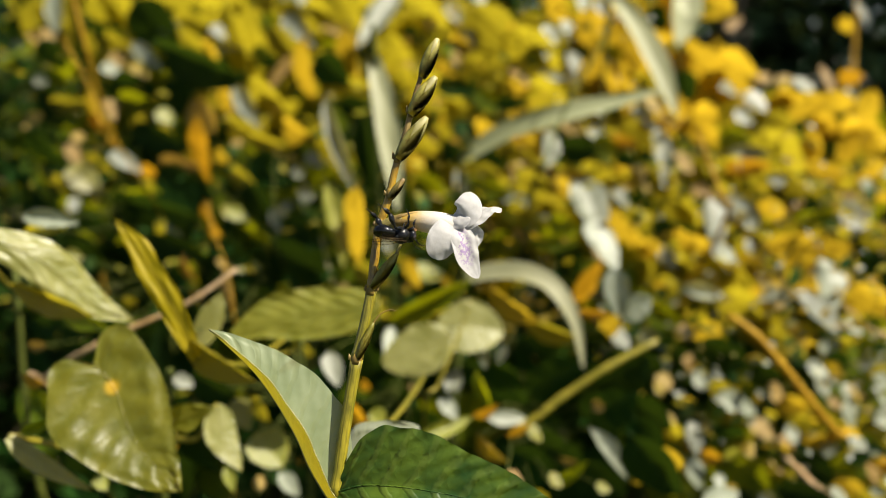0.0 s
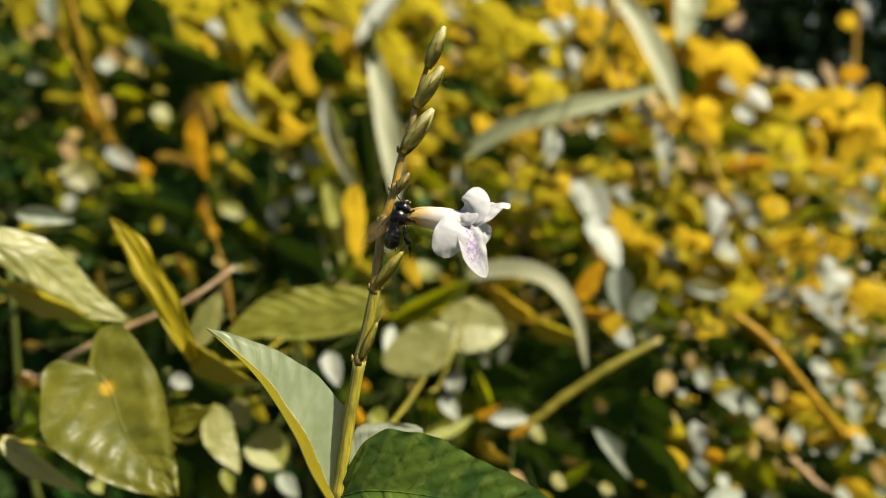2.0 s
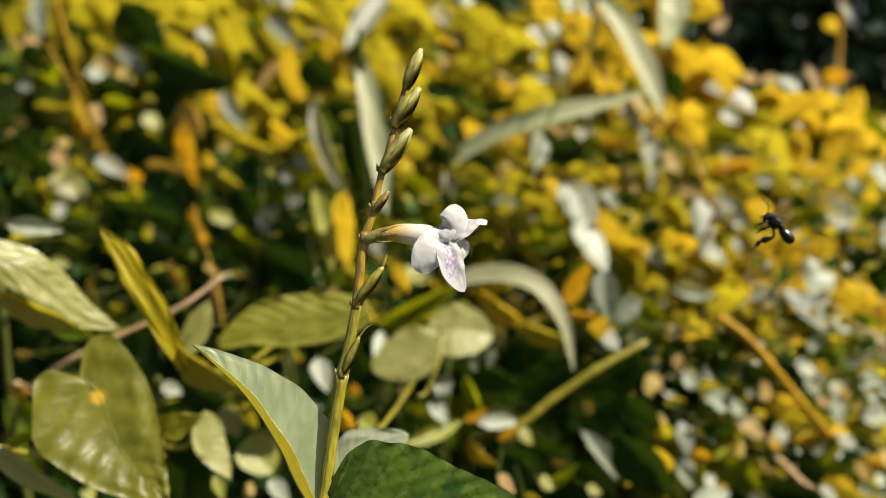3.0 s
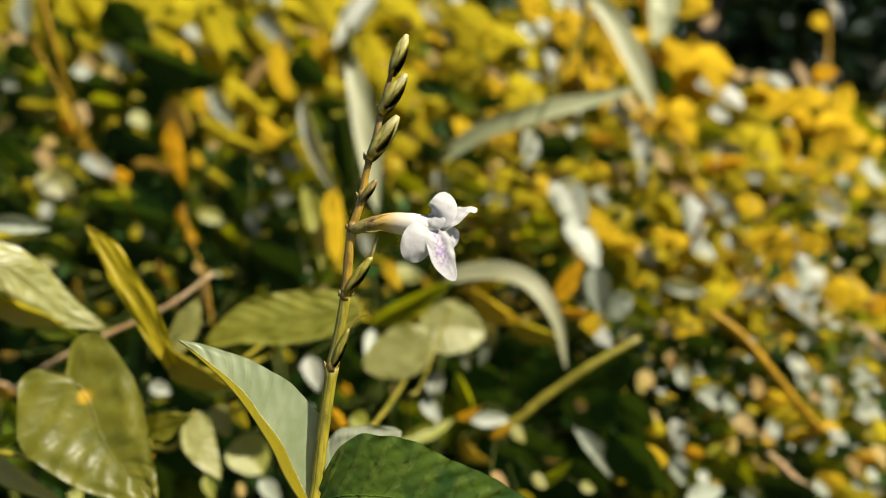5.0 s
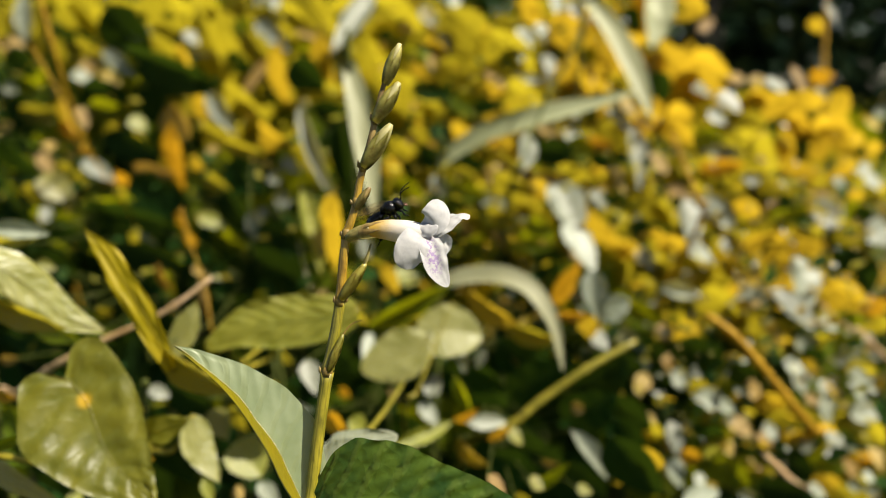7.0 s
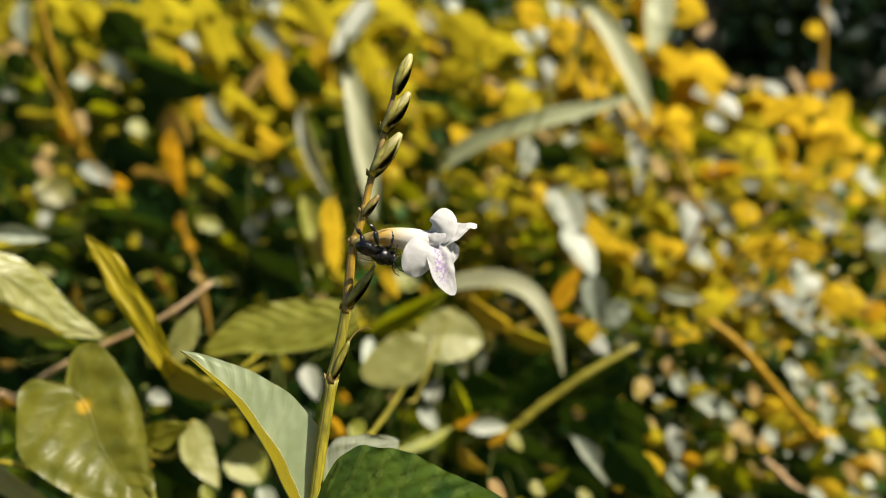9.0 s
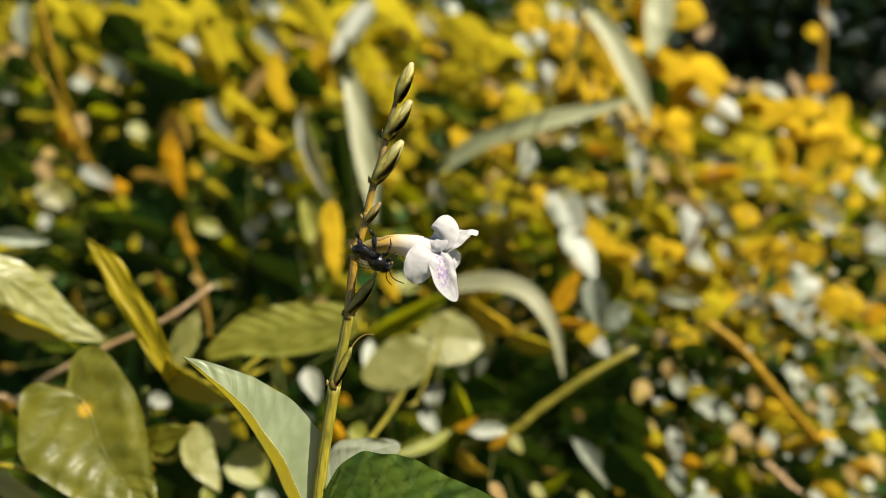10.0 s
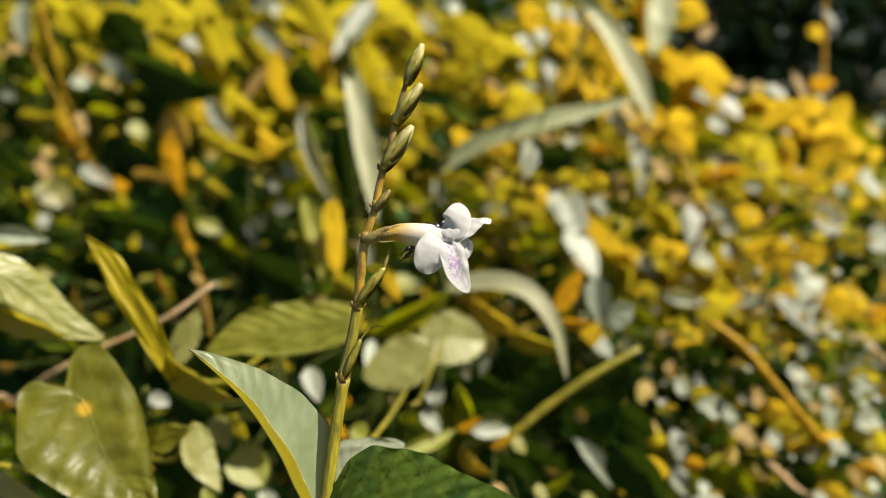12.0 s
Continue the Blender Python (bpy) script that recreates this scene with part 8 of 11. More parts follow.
leaf(with_stem, (-0.0636, 0.4369, 0.3233), (-0.0998, 0.4753, 0.2838), 0.0287, -102, dark_shade_leaf, "ovate")
leaf(with_stem, (-0.0902, 0.4659, 0.3102), (-0.0426, 0.4556, 0.3126), 0.0296, 94, green_leaf, "ovate")
leaf(with_stem, (-0.1346, 0.4479, 0.3063), (-0.1115, 0.4368, 0.2765), 0.0213, 89, dark_shade_leaf, "ovate")
leaf(with_stem, (-0.0812, 0.4442, 0.2740), (-0.1272, 0.4643, 0.2842), 0.0390, -112, dark_shade_leaf, "ovate")
leaf(with_stem, (-0.0902, 0.4507, 0.2957), (-0.1345, 0.4750, 0.2820), 0.0234, -103, dark_shade_leaf, "ovate")
leaf(with_stem, (-0.0533, 0.4256, 0.2624), (-0.0647, 0.4207, 0.3033), 0.0296, -144, dark_shade_leaf, "ovate")
leaf(with_stem, (-0.0412, 0.4407, 0.2795), (-0.0829, 0.4593, 0.2826), 0.0249, -97, dark_shade_leaf, "ovate")
with_stem = broadleaf((-0.089, 0.457), 0.239, "understorey plant with large leaves coloured dark for shade, and green ones")
leaf(with_stem, (-0.1379, 0.4091, 0.3039), (-0.1349, 0.4189, 0.2624), 0.0260, 20, dark_shade_leaf, "ovate")
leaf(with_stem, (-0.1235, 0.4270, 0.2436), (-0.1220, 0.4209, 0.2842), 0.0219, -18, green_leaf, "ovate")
leaf(with_stem, (-0.1503, 0.4208, 0.2395), (-0.1308, 0.4153, 0.2795), 0.0214, 94, dark_shade_leaf, "ovate")
leaf(with_stem, (-0.0813, 0.4226, 0.2919), (-0.1111, 0.4465, 0.2380), 0.0240, -101, dark_shade_leaf, "ovate")
leaf(with_stem, (-0.0851, 0.4187, 0.2394), (-0.0975, 0.4195, 0.2844), 0.0234, -99, dark_shade_leaf, "ovate")
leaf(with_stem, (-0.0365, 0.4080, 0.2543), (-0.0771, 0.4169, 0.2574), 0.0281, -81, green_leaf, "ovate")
leaf(with_stem, (-0.0776, 0.3885, 0.2487), (-0.0479, 0.3811, 0.2804), 0.0234, 93, dark_shade_leaf, "ovate")
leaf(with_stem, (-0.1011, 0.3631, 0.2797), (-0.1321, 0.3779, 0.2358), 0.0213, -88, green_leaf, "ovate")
leaf(with_stem, (-0.0976, 0.3691, 0.2386), (-0.1184, 0.3651, 0.2725), 0.0353, -134, dark_shade_leaf, "ovate")
leaf(with_stem, (-0.1033, 0.3985, 0.2549), (-0.0668, 0.3757, 0.2462), 0.0274, 94, dark_shade_leaf, "ovate")
leaf(with_stem, (-0.0623, 0.3613, 0.2765), (-0.1043, 0.4141, 0.2245), 0.0249, -112, dark_shade_leaf, "ovate")
leaf(with_stem, (-0.0783, 0.3822, 0.2229), (-0.0657, 0.3732, 0.2615), 0.0157, 102, dark_shade_leaf, "ovate")
leaf(with_stem, (-0.0783, 0.4004, 0.2540), (-0.0461, 0.3877, 0.2379), 0.0287, 110, dark_shade_leaf, "ovate")
leaf(with_stem, (-0.1243, 0.3542, 0.2233), (-0.0966, 0.3317, 0.2697), 0.0186, 124, dark_shade_leaf, "ovate")
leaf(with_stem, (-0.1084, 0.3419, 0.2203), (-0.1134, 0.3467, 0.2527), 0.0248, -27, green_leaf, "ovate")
leaf(with_stem, (-0.0888, 0.3390, 0.2322), (-0.0920, 0.3372, 0.2651), 0.0209, -24, dark_shade_leaf, "ovate")
leaf(with_stem, (-0.0697, 0.3280, 0.2599), (-0.1103, 0.3447, 0.2365), 0.0220, -105, dark_shade_leaf, "ovate")
leaf(with_stem, (-0.0534, 0.3598, 0.2581), (-0.0659, 0.3617, 0.2132), 0.0235, -82, dark_shade_leaf, "ovate")
leaf(with_stem, (-0.0335, 0.3477, 0.2340), (-0.0654, 0.3546, 0.2531), 0.0202, -101, dark_shade_leaf, "ovate")
with_stem = broadleaf((0.009, 0.722), 0.413, "understorey plant with large yellow-green leaves, others coloured dark for shade")
leaf(with_stem, (-0.0388, 0.6284, 0.4859), (-0.0779, 0.6672, 0.4825), 0.0274, -125, lime_leaf, "ovate")
leaf(with_stem, (-0.0190, 0.6696, 0.4966), (-0.0522, 0.7193, 0.4824), 0.0181, -104, lime_leaf, "ovate")
leaf(with_stem, (-0.0408, 0.6511, 0.4752), (-0.0646, 0.6720, 0.4962), 0.0208, -96, lime_leaf, "ovate")
leaf(with_stem, (-0.0101, 0.6184, 0.4684), (-0.0537, 0.6679, 0.4499), 0.0274, -123, lime_leaf, "ovate")
leaf(with_stem, (-0.0733, 0.6923, 0.4644), (-0.0203, 0.6696, 0.4761), 0.0320, 110, lime_leaf, "ovate")
leaf(with_stem, (-0.0013, 0.6739, 0.4758), (-0.0432, 0.7122, 0.4969), 0.0444, -117, lime_leaf, "ovate")
leaf(with_stem, (-0.0100, 0.6862, 0.4920), (-0.0052, 0.6861, 0.4574), 0.0217, 23, dark_shade_leaf, "ovate")
leaf(with_stem, (0.0138, 0.6430, 0.4902), (0.0105, 0.6663, 0.4425), 0.0362, -130, lime_leaf, "ovate")
leaf(with_stem, (0.0193, 0.6513, 0.4881), (0.0104, 0.6738, 0.4527), 0.0273, -123, lime_leaf, "ovate")
leaf(with_stem, (-0.0181, 0.6884, 0.4508), (-0.0038, 0.6630, 0.4739), 0.0155, 123, lime_leaf, "ovate")
leaf(with_stem, (0.0556, 0.6670, 0.4939), (0.0533, 0.6829, 0.4644), 0.0173, -156, dark_shade_leaf, "ovate")
leaf(with_stem, (0.0595, 0.6498, 0.4514), (0.0235, 0.6530, 0.4785), 0.0383, -118, lime_leaf, "ovate")
leaf(with_stem, (0.0512, 0.6744, 0.4955), (0.0395, 0.6823, 0.4577), 0.0234, -102, lime_leaf, "ovate")
leaf(with_stem, (0.0476, 0.6740, 0.5050), (0.0475, 0.6826, 0.4675), 0.0325, 36, dark_shade_leaf, "ovate")
leaf(with_stem, (0.0422, 0.6319, 0.4680), (0.0062, 0.6816, 0.4537), 0.0273, -121, lime_leaf, "ovate")
leaf(with_stem, (0.0818, 0.6770, 0.4420), (0.0667, 0.6642, 0.4771), 0.0305, -158, lime_leaf, "ovate")
leaf(with_stem, (-0.0541, 0.6568, 0.4315), (-0.0244, 0.6335, 0.4260), 0.0260, 127, lime_leaf, "ovate")
leaf(with_stem, (-0.0319, 0.6048, 0.4436), (-0.0290, 0.6123, 0.4089), 0.0250, 40, lime_leaf, "ovate")
leaf(with_stem, (-0.0439, 0.6433, 0.4056), (-0.0456, 0.6205, 0.4341), 0.0160, 163, lime_leaf, "ovate")
leaf(with_stem, (-0.0519, 0.6033, 0.4034), (-0.0418, 0.5858, 0.4300), 0.0209, 119, lime_leaf, "ovate")
leaf(with_stem, (-0.0541, 0.6431, 0.4081), (-0.0430, 0.5879, 0.4532), 0.0394, 133, lime_leaf, "ovate")
leaf(with_stem, (-0.0049, 0.6187, 0.4268), (-0.0302, 0.6332, 0.4137), 0.0131, -102, dark_shade_leaf, "ovate")
leaf(with_stem, (0.0083, 0.6081, 0.4275), (-0.0171, 0.6388, 0.4082), 0.0161, -108, lime_leaf, "ovate")
leaf(with_stem, (-0.0090, 0.6281, 0.4393), (-0.0081, 0.6485, 0.4044), 0.0288, -152, lime_leaf, "ovate")
leaf(with_stem, (0.0203, 0.5929, 0.4338), (-0.0034, 0.6246, 0.4176), 0.0192, -137, lime_leaf, "ovate")
leaf(with_stem, (-0.0103, 0.6357, 0.4194), (-0.0191, 0.6337, 0.4653), 0.0457, -45, lime_leaf, "ovate")
leaf(with_stem, (0.0628, 0.6175, 0.4025), (0.0306, 0.6226, 0.4338), 0.0430, -137, lime_leaf, "ovate")
leaf(with_stem, (0.0566, 0.6230, 0.4495), (0.0314, 0.6437, 0.4287), 0.0184, -101, lime_leaf, "ovate")
leaf(with_stem, (0.0589, 0.6155, 0.4371), (0.0203, 0.6494, 0.4084), 0.0348, -96, lime_leaf, "ovate")
leaf(with_stem, (0.0420, 0.6365, 0.4116), (0.0517, 0.6223, 0.4444), 0.0257, 106, lime_leaf, "ovate")
leaf(with_stem, (0.0192, 0.6600, 0.4531), (0.0492, 0.6402, 0.4337), 0.0279, 97, lime_leaf, "ovate")
leaf(with_stem, (-0.0222, 0.5380, 0.3955), (-0.0775, 0.5516, 0.3737), 0.0287, -96, dark_shade_leaf, "ovate")
leaf(with_stem, (-0.0646, 0.6230, 0.3913), (-0.0140, 0.6007, 0.3888), 0.0304, 98, dark_shade_leaf, "ovate")
leaf(with_stem, (-0.0341, 0.5904, 0.4040), (-0.0038, 0.5778, 0.3769), 0.0515, 128, lime_leaf, "ovate")
leaf(with_stem, (-0.0073, 0.6083, 0.4116), (0.0309, 0.6027, 0.3953), 0.0265, 118, lime_leaf, "ovate")
leaf(with_stem, (0.0035, 0.5796, 0.3683), (-0.0010, 0.5636, 0.3952), 0.0241, 155, lime_leaf, "ovate")
leaf(with_stem, (0.0093, 0.6138, 0.4112), (0.0010, 0.6258, 0.3856), 0.0168, -115, lime_leaf, "ovate")
leaf(with_stem, (-0.0075, 0.5844, 0.4178), (-0.0016, 0.5951, 0.3872), 0.0181, 177, dark_shade_leaf, "ovate")
leaf(with_stem, (0.0497, 0.5755, 0.4133), (0.0163, 0.6110, 0.3951), 0.0205, -117, lime_leaf, "ovate")
leaf(with_stem, (0.0541, 0.5676, 0.3935), (0.0200, 0.5967, 0.3800), 0.0188, -102, dark_shade_leaf, "ovate")
leaf(with_stem, (0.0237, 0.6194, 0.3780), (0.0539, 0.5944, 0.4017), 0.0226, 118, lime_leaf, "ovate")
leaf(with_stem, (0.0376, 0.5936, 0.4078), (0.0619, 0.5897, 0.3882), 0.0383, 132, lime_leaf, "ovate")
leaf(with_stem, (0.0290, 0.5908, 0.3841), (0.0537, 0.5623, 0.3928), 0.0152, 105, lime_leaf, "ovate")
leaf(with_stem, (-0.0394, 0.5419, 0.3551), (-0.0735, 0.5553, 0.3888), 0.0245, -92, dark_shade_leaf, "ovate")
leaf(with_stem, (-0.0091, 0.5725, 0.3446), (-0.0212, 0.5752, 0.3786), 0.0279, -106, dark_shade_leaf, "ovate")
leaf(with_stem, (0.0236, 0.5802, 0.3678), (-0.0088, 0.5959, 0.3614), 0.0162, -95, lime_leaf, "ovate")
leaf(with_stem, (0.0225, 0.5906, 0.3499), (0.0380, 0.5676, 0.3880), 0.0244, 113, lime_leaf, "ovate")
leaf(with_stem, (0.0651, 0.5560, 0.3708), (0.0358, 0.5715, 0.3696), 0.0180, -117, lime_leaf, "ovate")
leaf(with_stem, (0.0525, 0.5679, 0.3752), (0.0547, 0.5871, 0.3463), 0.0231, -148, lime_leaf, "ovate")
leaf(with_stem, (0.0741, 0.5542, 0.3682), (0.0497, 0.5732, 0.3594), 0.0153, -112, lime_leaf, "ovate")
with_stem = broadleaf((0.006, 0.627), 0.293, "understorey plant with large yellow-green leaves, others coloured dark for shade")
leaf(with_stem, (-0.0525, 0.5553, 0.3380), (-0.0558, 0.5577, 0.3831), 0.0321, -25, dark_shade_leaf, "ovate")
leaf(with_stem, (-0.0315, 0.5969, 0.3371), (0.0127, 0.5584, 0.3578), 0.0322, 111, lime_leaf, "ovate")
leaf(with_stem, (-0.0141, 0.5647, 0.3331), (-0.0177, 0.5453, 0.3695), 0.0234, 149, lime_leaf, "ovate")
leaf(with_stem, (0.0108, 0.5613, 0.3795), (0.0092, 0.5682, 0.3405), 0.0272, 33, lime_leaf, "ovate")
leaf(with_stem, (0.0333, 0.5545, 0.3312), (0.0369, 0.5254, 0.3649), 0.0189, 149, lime_leaf, "ovate")
leaf(with_stem, (0.0472, 0.5393, 0.3680), (0.0542, 0.5471, 0.3338), 0.0180, 162, lime_leaf, "ovate")
leaf(with_stem, (-0.0362, 0.5089, 0.3603), (-0.0560, 0.5262, 0.3084), 0.0330, -96, dark_shade_leaf, "ovate")
leaf(with_stem, (-0.0165, 0.4907, 0.3320), (-0.0666, 0.5021, 0.3103), 0.0326, -96, green_leaf, "ovate")
leaf(with_stem, (-0.0009, 0.5399, 0.3343), (0.0099, 0.5281, 0.3053), 0.0164, 69, green_leaf, "ovate")
leaf(with_stem, (-0.0216, 0.5375, 0.3345), (0.0024, 0.5347, 0.3306), 0.0131, 80, green_leaf, "ovate")
leaf(with_stem, (0.0050, 0.5285, 0.3015), (-0.0031, 0.5214, 0.3302), 0.0204, -174, dark_shade_leaf, "ovate")
leaf(with_stem, (0.0266, 0.5671, 0.3133), (0.0529, 0.5331, 0.3430), 0.0183, 107, lime_leaf, "ovate")
leaf(with_stem, (0.0299, 0.5490, 0.3033), (0.0273, 0.5453, 0.3357), 0.0207, -36, lime_leaf, "ovate")
leaf(with_stem, (0.0542, 0.5074, 0.3236), (0.0219, 0.5255, 0.3348), 0.0203, -102, lime_leaf, "ovate")
leaf(with_stem, (0.0191, 0.5382, 0.3193), (0.0539, 0.5190, 0.3275), 0.0281, 108, dark_shade_leaf, "ovate")
leaf(with_stem, (0.0460, 0.5358, 0.3401), (0.0193, 0.5649, 0.3055), 0.0198, -105, lime_leaf, "ovate")
leaf(with_stem, (-0.0472, 0.4733, 0.3098), (-0.0345, 0.4709, 0.2908), 0.0180, 105, dark_shade_leaf, "ovate")
leaf(with_stem, (-0.0702, 0.4787, 0.2979), (-0.0330, 0.4651, 0.3034), 0.0215, 101, green_leaf, "ovate")
leaf(with_stem, (-0.0422, 0.5260, 0.2986), (-0.0181, 0.5109, 0.2897), 0.0193, 97, dark_shade_leaf, "ovate")
leaf(with_stem, (-0.0057, 0.5245, 0.2799), (-0.0249, 0.5179, 0.3281), 0.0321, -142, dark_shade_leaf, "ovate")
leaf(with_stem, (0.0247, 0.4771, 0.3077), (-0.0187, 0.4998, 0.2814), 0.0280, -105, dark_shade_leaf, "ovate")
leaf(with_stem, (0.0271, 0.4964, 0.2734), (0.0333, 0.4691, 0.3048), 0.0180, 127, lime_leaf, "ovate")
leaf(with_stem, (0.0278, 0.4952, 0.2945), (0.0582, 0.4856, 0.2813), 0.0299, 121, lime_leaf, "ovate")
leaf(with_stem, (0.0319, 0.4913, 0.2871), (0.0511, 0.4766, 0.3083), 0.0147, 106, lime_leaf, "ovate")
leaf(with_stem, (0.0395, 0.5162, 0.3122), (0.0460, 0.5164, 0.2698), 0.0286, 25, lime_leaf, "ovate")
leaf(with_stem, (0.0407, 0.4986, 0.2924), (0.0141, 0.5145, 0.2974), 0.0257, -111, lime_leaf, "ovate")
leaf(with_stem, (-0.0109, 0.4741, 0.2588), (-0.0528, 0.4990, 0.2771), 0.0357, -95, dark_shade_leaf, "ovate")
leaf(with_stem, (-0.0300, 0.4334, 0.2998), (-0.0692, 0.4499, 0.2883), 0.0203, -87, dark_shade_leaf, "ovate")
leaf(with_stem, (-0.0086, 0.4826, 0.2604), (0.0142, 0.4737, 0.2755), 0.0155, 86, green_leaf, "ovate")
leaf(with_stem, (0.0055, 0.4758, 0.2903), (-0.0206, 0.5071, 0.2586), 0.0206, -118, dark_shade_leaf, "ovate")
leaf(with_stem, (0.0221, 0.4485, 0.2803), (-0.0139, 0.4709, 0.2754), 0.0212, -97, green_leaf, "ovate")
leaf(with_stem, (0.0399, 0.4925, 0.2849), (0.0371, 0.4885, 0.2578), 0.0176, 20, green_leaf, "ovate")
leaf(with_stem, (0.0237, 0.4655, 0.2659), (0.0411, 0.4602, 0.2838), 0.0167, 84, green_leaf, "ovate")
leaf(with_stem, (0.0035, 0.4958, 0.2786), (0.0394, 0.4873, 0.2740), 0.0264, 100, green_leaf, "ovate")
leaf(with_stem, (0.0537, 0.4667, 0.3000), (0.0503, 0.4670, 0.2553), 0.0224, 11, dark_shade_leaf, "ovate")
with_stem = broadleaf((0.002, 0.498), 0.221, "understorey plant with large leaves coloured dark for shade, and green ones")
leaf(with_stem, (-0.0174, 0.3917, 0.2681), (-0.0605, 0.4059, 0.2639), 0.0340, -110, dark_shade_leaf, "ovate")
leaf(with_stem, (-0.0124, 0.4560, 0.2707), (-0.0420, 0.4556, 0.2290), 0.0286, -76, green_leaf, "ovate")
leaf(with_stem, (0.0230, 0.4538, 0.2314), (-0.0152, 0.4622, 0.2660), 0.0321, -112, dark_shade_leaf, "ovate")
leaf(with_stem, (-0.0100, 0.4647, 0.2200), (0.0029, 0.4391, 0.2751), 0.0249, 129, dark_shade_leaf, "ovate")
leaf(with_stem, (0.0071, 0.4679, 0.2421), (0.0570, 0.4329, 0.2507), 0.0300, 102, dark_shade_leaf, "ovate")
leaf(with_stem, (0.0568, 0.4326, 0.2646), (0.0233, 0.4578, 0.2206), 0.0292, -112, dark_shade_leaf, "ovate")
leaf(with_stem, (0.0409, 0.4276, 0.2666), (0.0580, 0.4401, 0.2178), 0.0296, 153, dark_shade_leaf, "ovate")
leaf(with_stem, (-0.0327, 0.3508, 0.2733), (-0.0466, 0.3722, 0.2315), 0.0159, -119, dark_shade_leaf, "ovate")
leaf(with_stem, (-0.0283, 0.3473, 0.2679), (-0.0567, 0.3654, 0.2269), 0.0235, -91, dark_shade_leaf, "ovate")
leaf(with_stem, (-0.0169, 0.4367, 0.2214), (0.0297, 0.4330, 0.2350), 0.0228, 77, green_leaf, "ovate")
leaf(with_stem, (0.0181, 0.4247, 0.2138), (-0.0206, 0.4255, 0.2331), 0.0311, -96, green_leaf, "ovate")
leaf(with_stem, (0.0225, 0.3980, 0.2177), (0.0113, 0.3917, 0.2581), 0.0236, -125, green_leaf, "ovate")
leaf(with_stem, (0.0035, 0.4394, 0.1949), (0.0365, 0.3820, 0.2567), 0.0323, 124, dark_shade_leaf, "ovate")
leaf(with_stem, (-0.0560, 0.3610, 0.2205), (-0.0170, 0.3544, 0.2315), 0.0279, 93, dark_shade_leaf, "ovate")
leaf(with_stem, (-0.0169, 0.3402, 0.2380), (-0.0491, 0.3523, 0.2361), 0.0205, -90, dark_shade_leaf, "ovate")
leaf(with_stem, (0.0113, 0.3661, 0.2001), (-0.0177, 0.3750, 0.2267), 0.0311, -104, green_leaf, "ovate")
leaf(with_stem, (-0.0142, 0.3811, 0.2189), (0.0250, 0.3714, 0.1994), 0.0334, 98, dark_shade_leaf, "ovate")
leaf(with_stem, (0.0341, 0.3682, 0.2445), (0.0269, 0.3755, 0.2041), 0.0168, 13, dark_shade_leaf, "ovate")
leaf(with_stem, (0.0189, 0.4041, 0.1826), (0.0469, 0.3846, 0.2323), 0.0234, 108, dark_shade_leaf, "ovate")
with_stem = broadleaf((0.134, 0.709), 0.408, "understorey plant with large yellow-green and golden leaves")
leaf(with_stem, (0.1227, 0.6601, 0.4878), (0.0901, 0.6986, 0.4609), 0.0272, -97, lime_leaf, "ovate")
leaf(with_stem, (0.0950, 0.6596, 0.4645), (0.0577, 0.6743, 0.4778), 0.0226, -101, lime_leaf, "ovate")
leaf(with_stem, (0.0945, 0.6442, 0.5038), (0.1043, 0.6646, 0.4607), 0.0320, 177, lime_leaf, "ovate")
leaf(with_stem, (0.0733, 0.6489, 0.4538), (0.1140, 0.6264, 0.4528), 0.0388, 120, lime_leaf, "ovate")
leaf(with_stem, (0.1401, 0.6379, 0.4393), (0.1305, 0.6305, 0.4675), 0.0318, -174, golden_leaf, "ovate")
leaf(with_stem, (0.1259, 0.6543, 0.4891), (0.1516, 0.6624, 0.4544), 0.0457, 169, golden_leaf, "ovate")
leaf(with_stem, (0.1409, 0.6656, 0.4738), (0.1005, 0.6761, 0.4954), 0.0294, -113, lime_leaf, "ovate")
leaf(with_stem, (0.1512, 0.6489, 0.4669), (0.1066, 0.6854, 0.4666), 0.0343, -127, golden_leaf, "ovate")
leaf(with_stem, (0.1414, 0.6324, 0.4624), (0.0975, 0.6644, 0.4667), 0.0394, -118, golden_leaf, "ovate")
leaf(with_stem, (0.1888, 0.6787, 0.4582), (0.1778, 0.6446, 0.4945), 0.0303, 145, golden_leaf, "ovate")
leaf(with_stem, (0.1940, 0.6545, 0.4581), (0.1803, 0.6484, 0.4982), 0.0431, -163, golden_leaf, "ovate")
leaf(with_stem, (0.1642, 0.6577, 0.4896), (0.1760, 0.6826, 0.4429), 0.0315, -172, golden_leaf, "ovate")
leaf(with_stem, (0.1467, 0.6510, 0.4666), (0.1725, 0.6346, 0.4553), 0.0355, 126, lime_leaf, "ovate")
leaf(with_stem, (0.1764, 0.6435, 0.4333), (0.1496, 0.6391, 0.4724), 0.0548, -152, golden_leaf, "ovate")
leaf(with_stem, (0.0779, 0.5997, 0.4361), (0.0778, 0.6505, 0.3934), 0.0285, -159, lime_leaf, "ovate")
leaf(with_stem, (0.1085, 0.6137, 0.3956), (0.0877, 0.5972, 0.4368), 0.0348, -160, lime_leaf, "ovate")
leaf(with_stem, (0.0778, 0.5828, 0.4395), (0.0858, 0.6130, 0.3927), 0.0279, -173, lime_leaf, "ovate")
leaf(with_stem, (0.0958, 0.6321, 0.4197), (0.0677, 0.6328, 0.4584), 0.0422, -129, dark_shade_leaf, "ovate")
leaf(with_stem, (0.0890, 0.6060, 0.4162), (0.0497, 0.6178, 0.4304), 0.0330, -103, lime_leaf, "ovate")
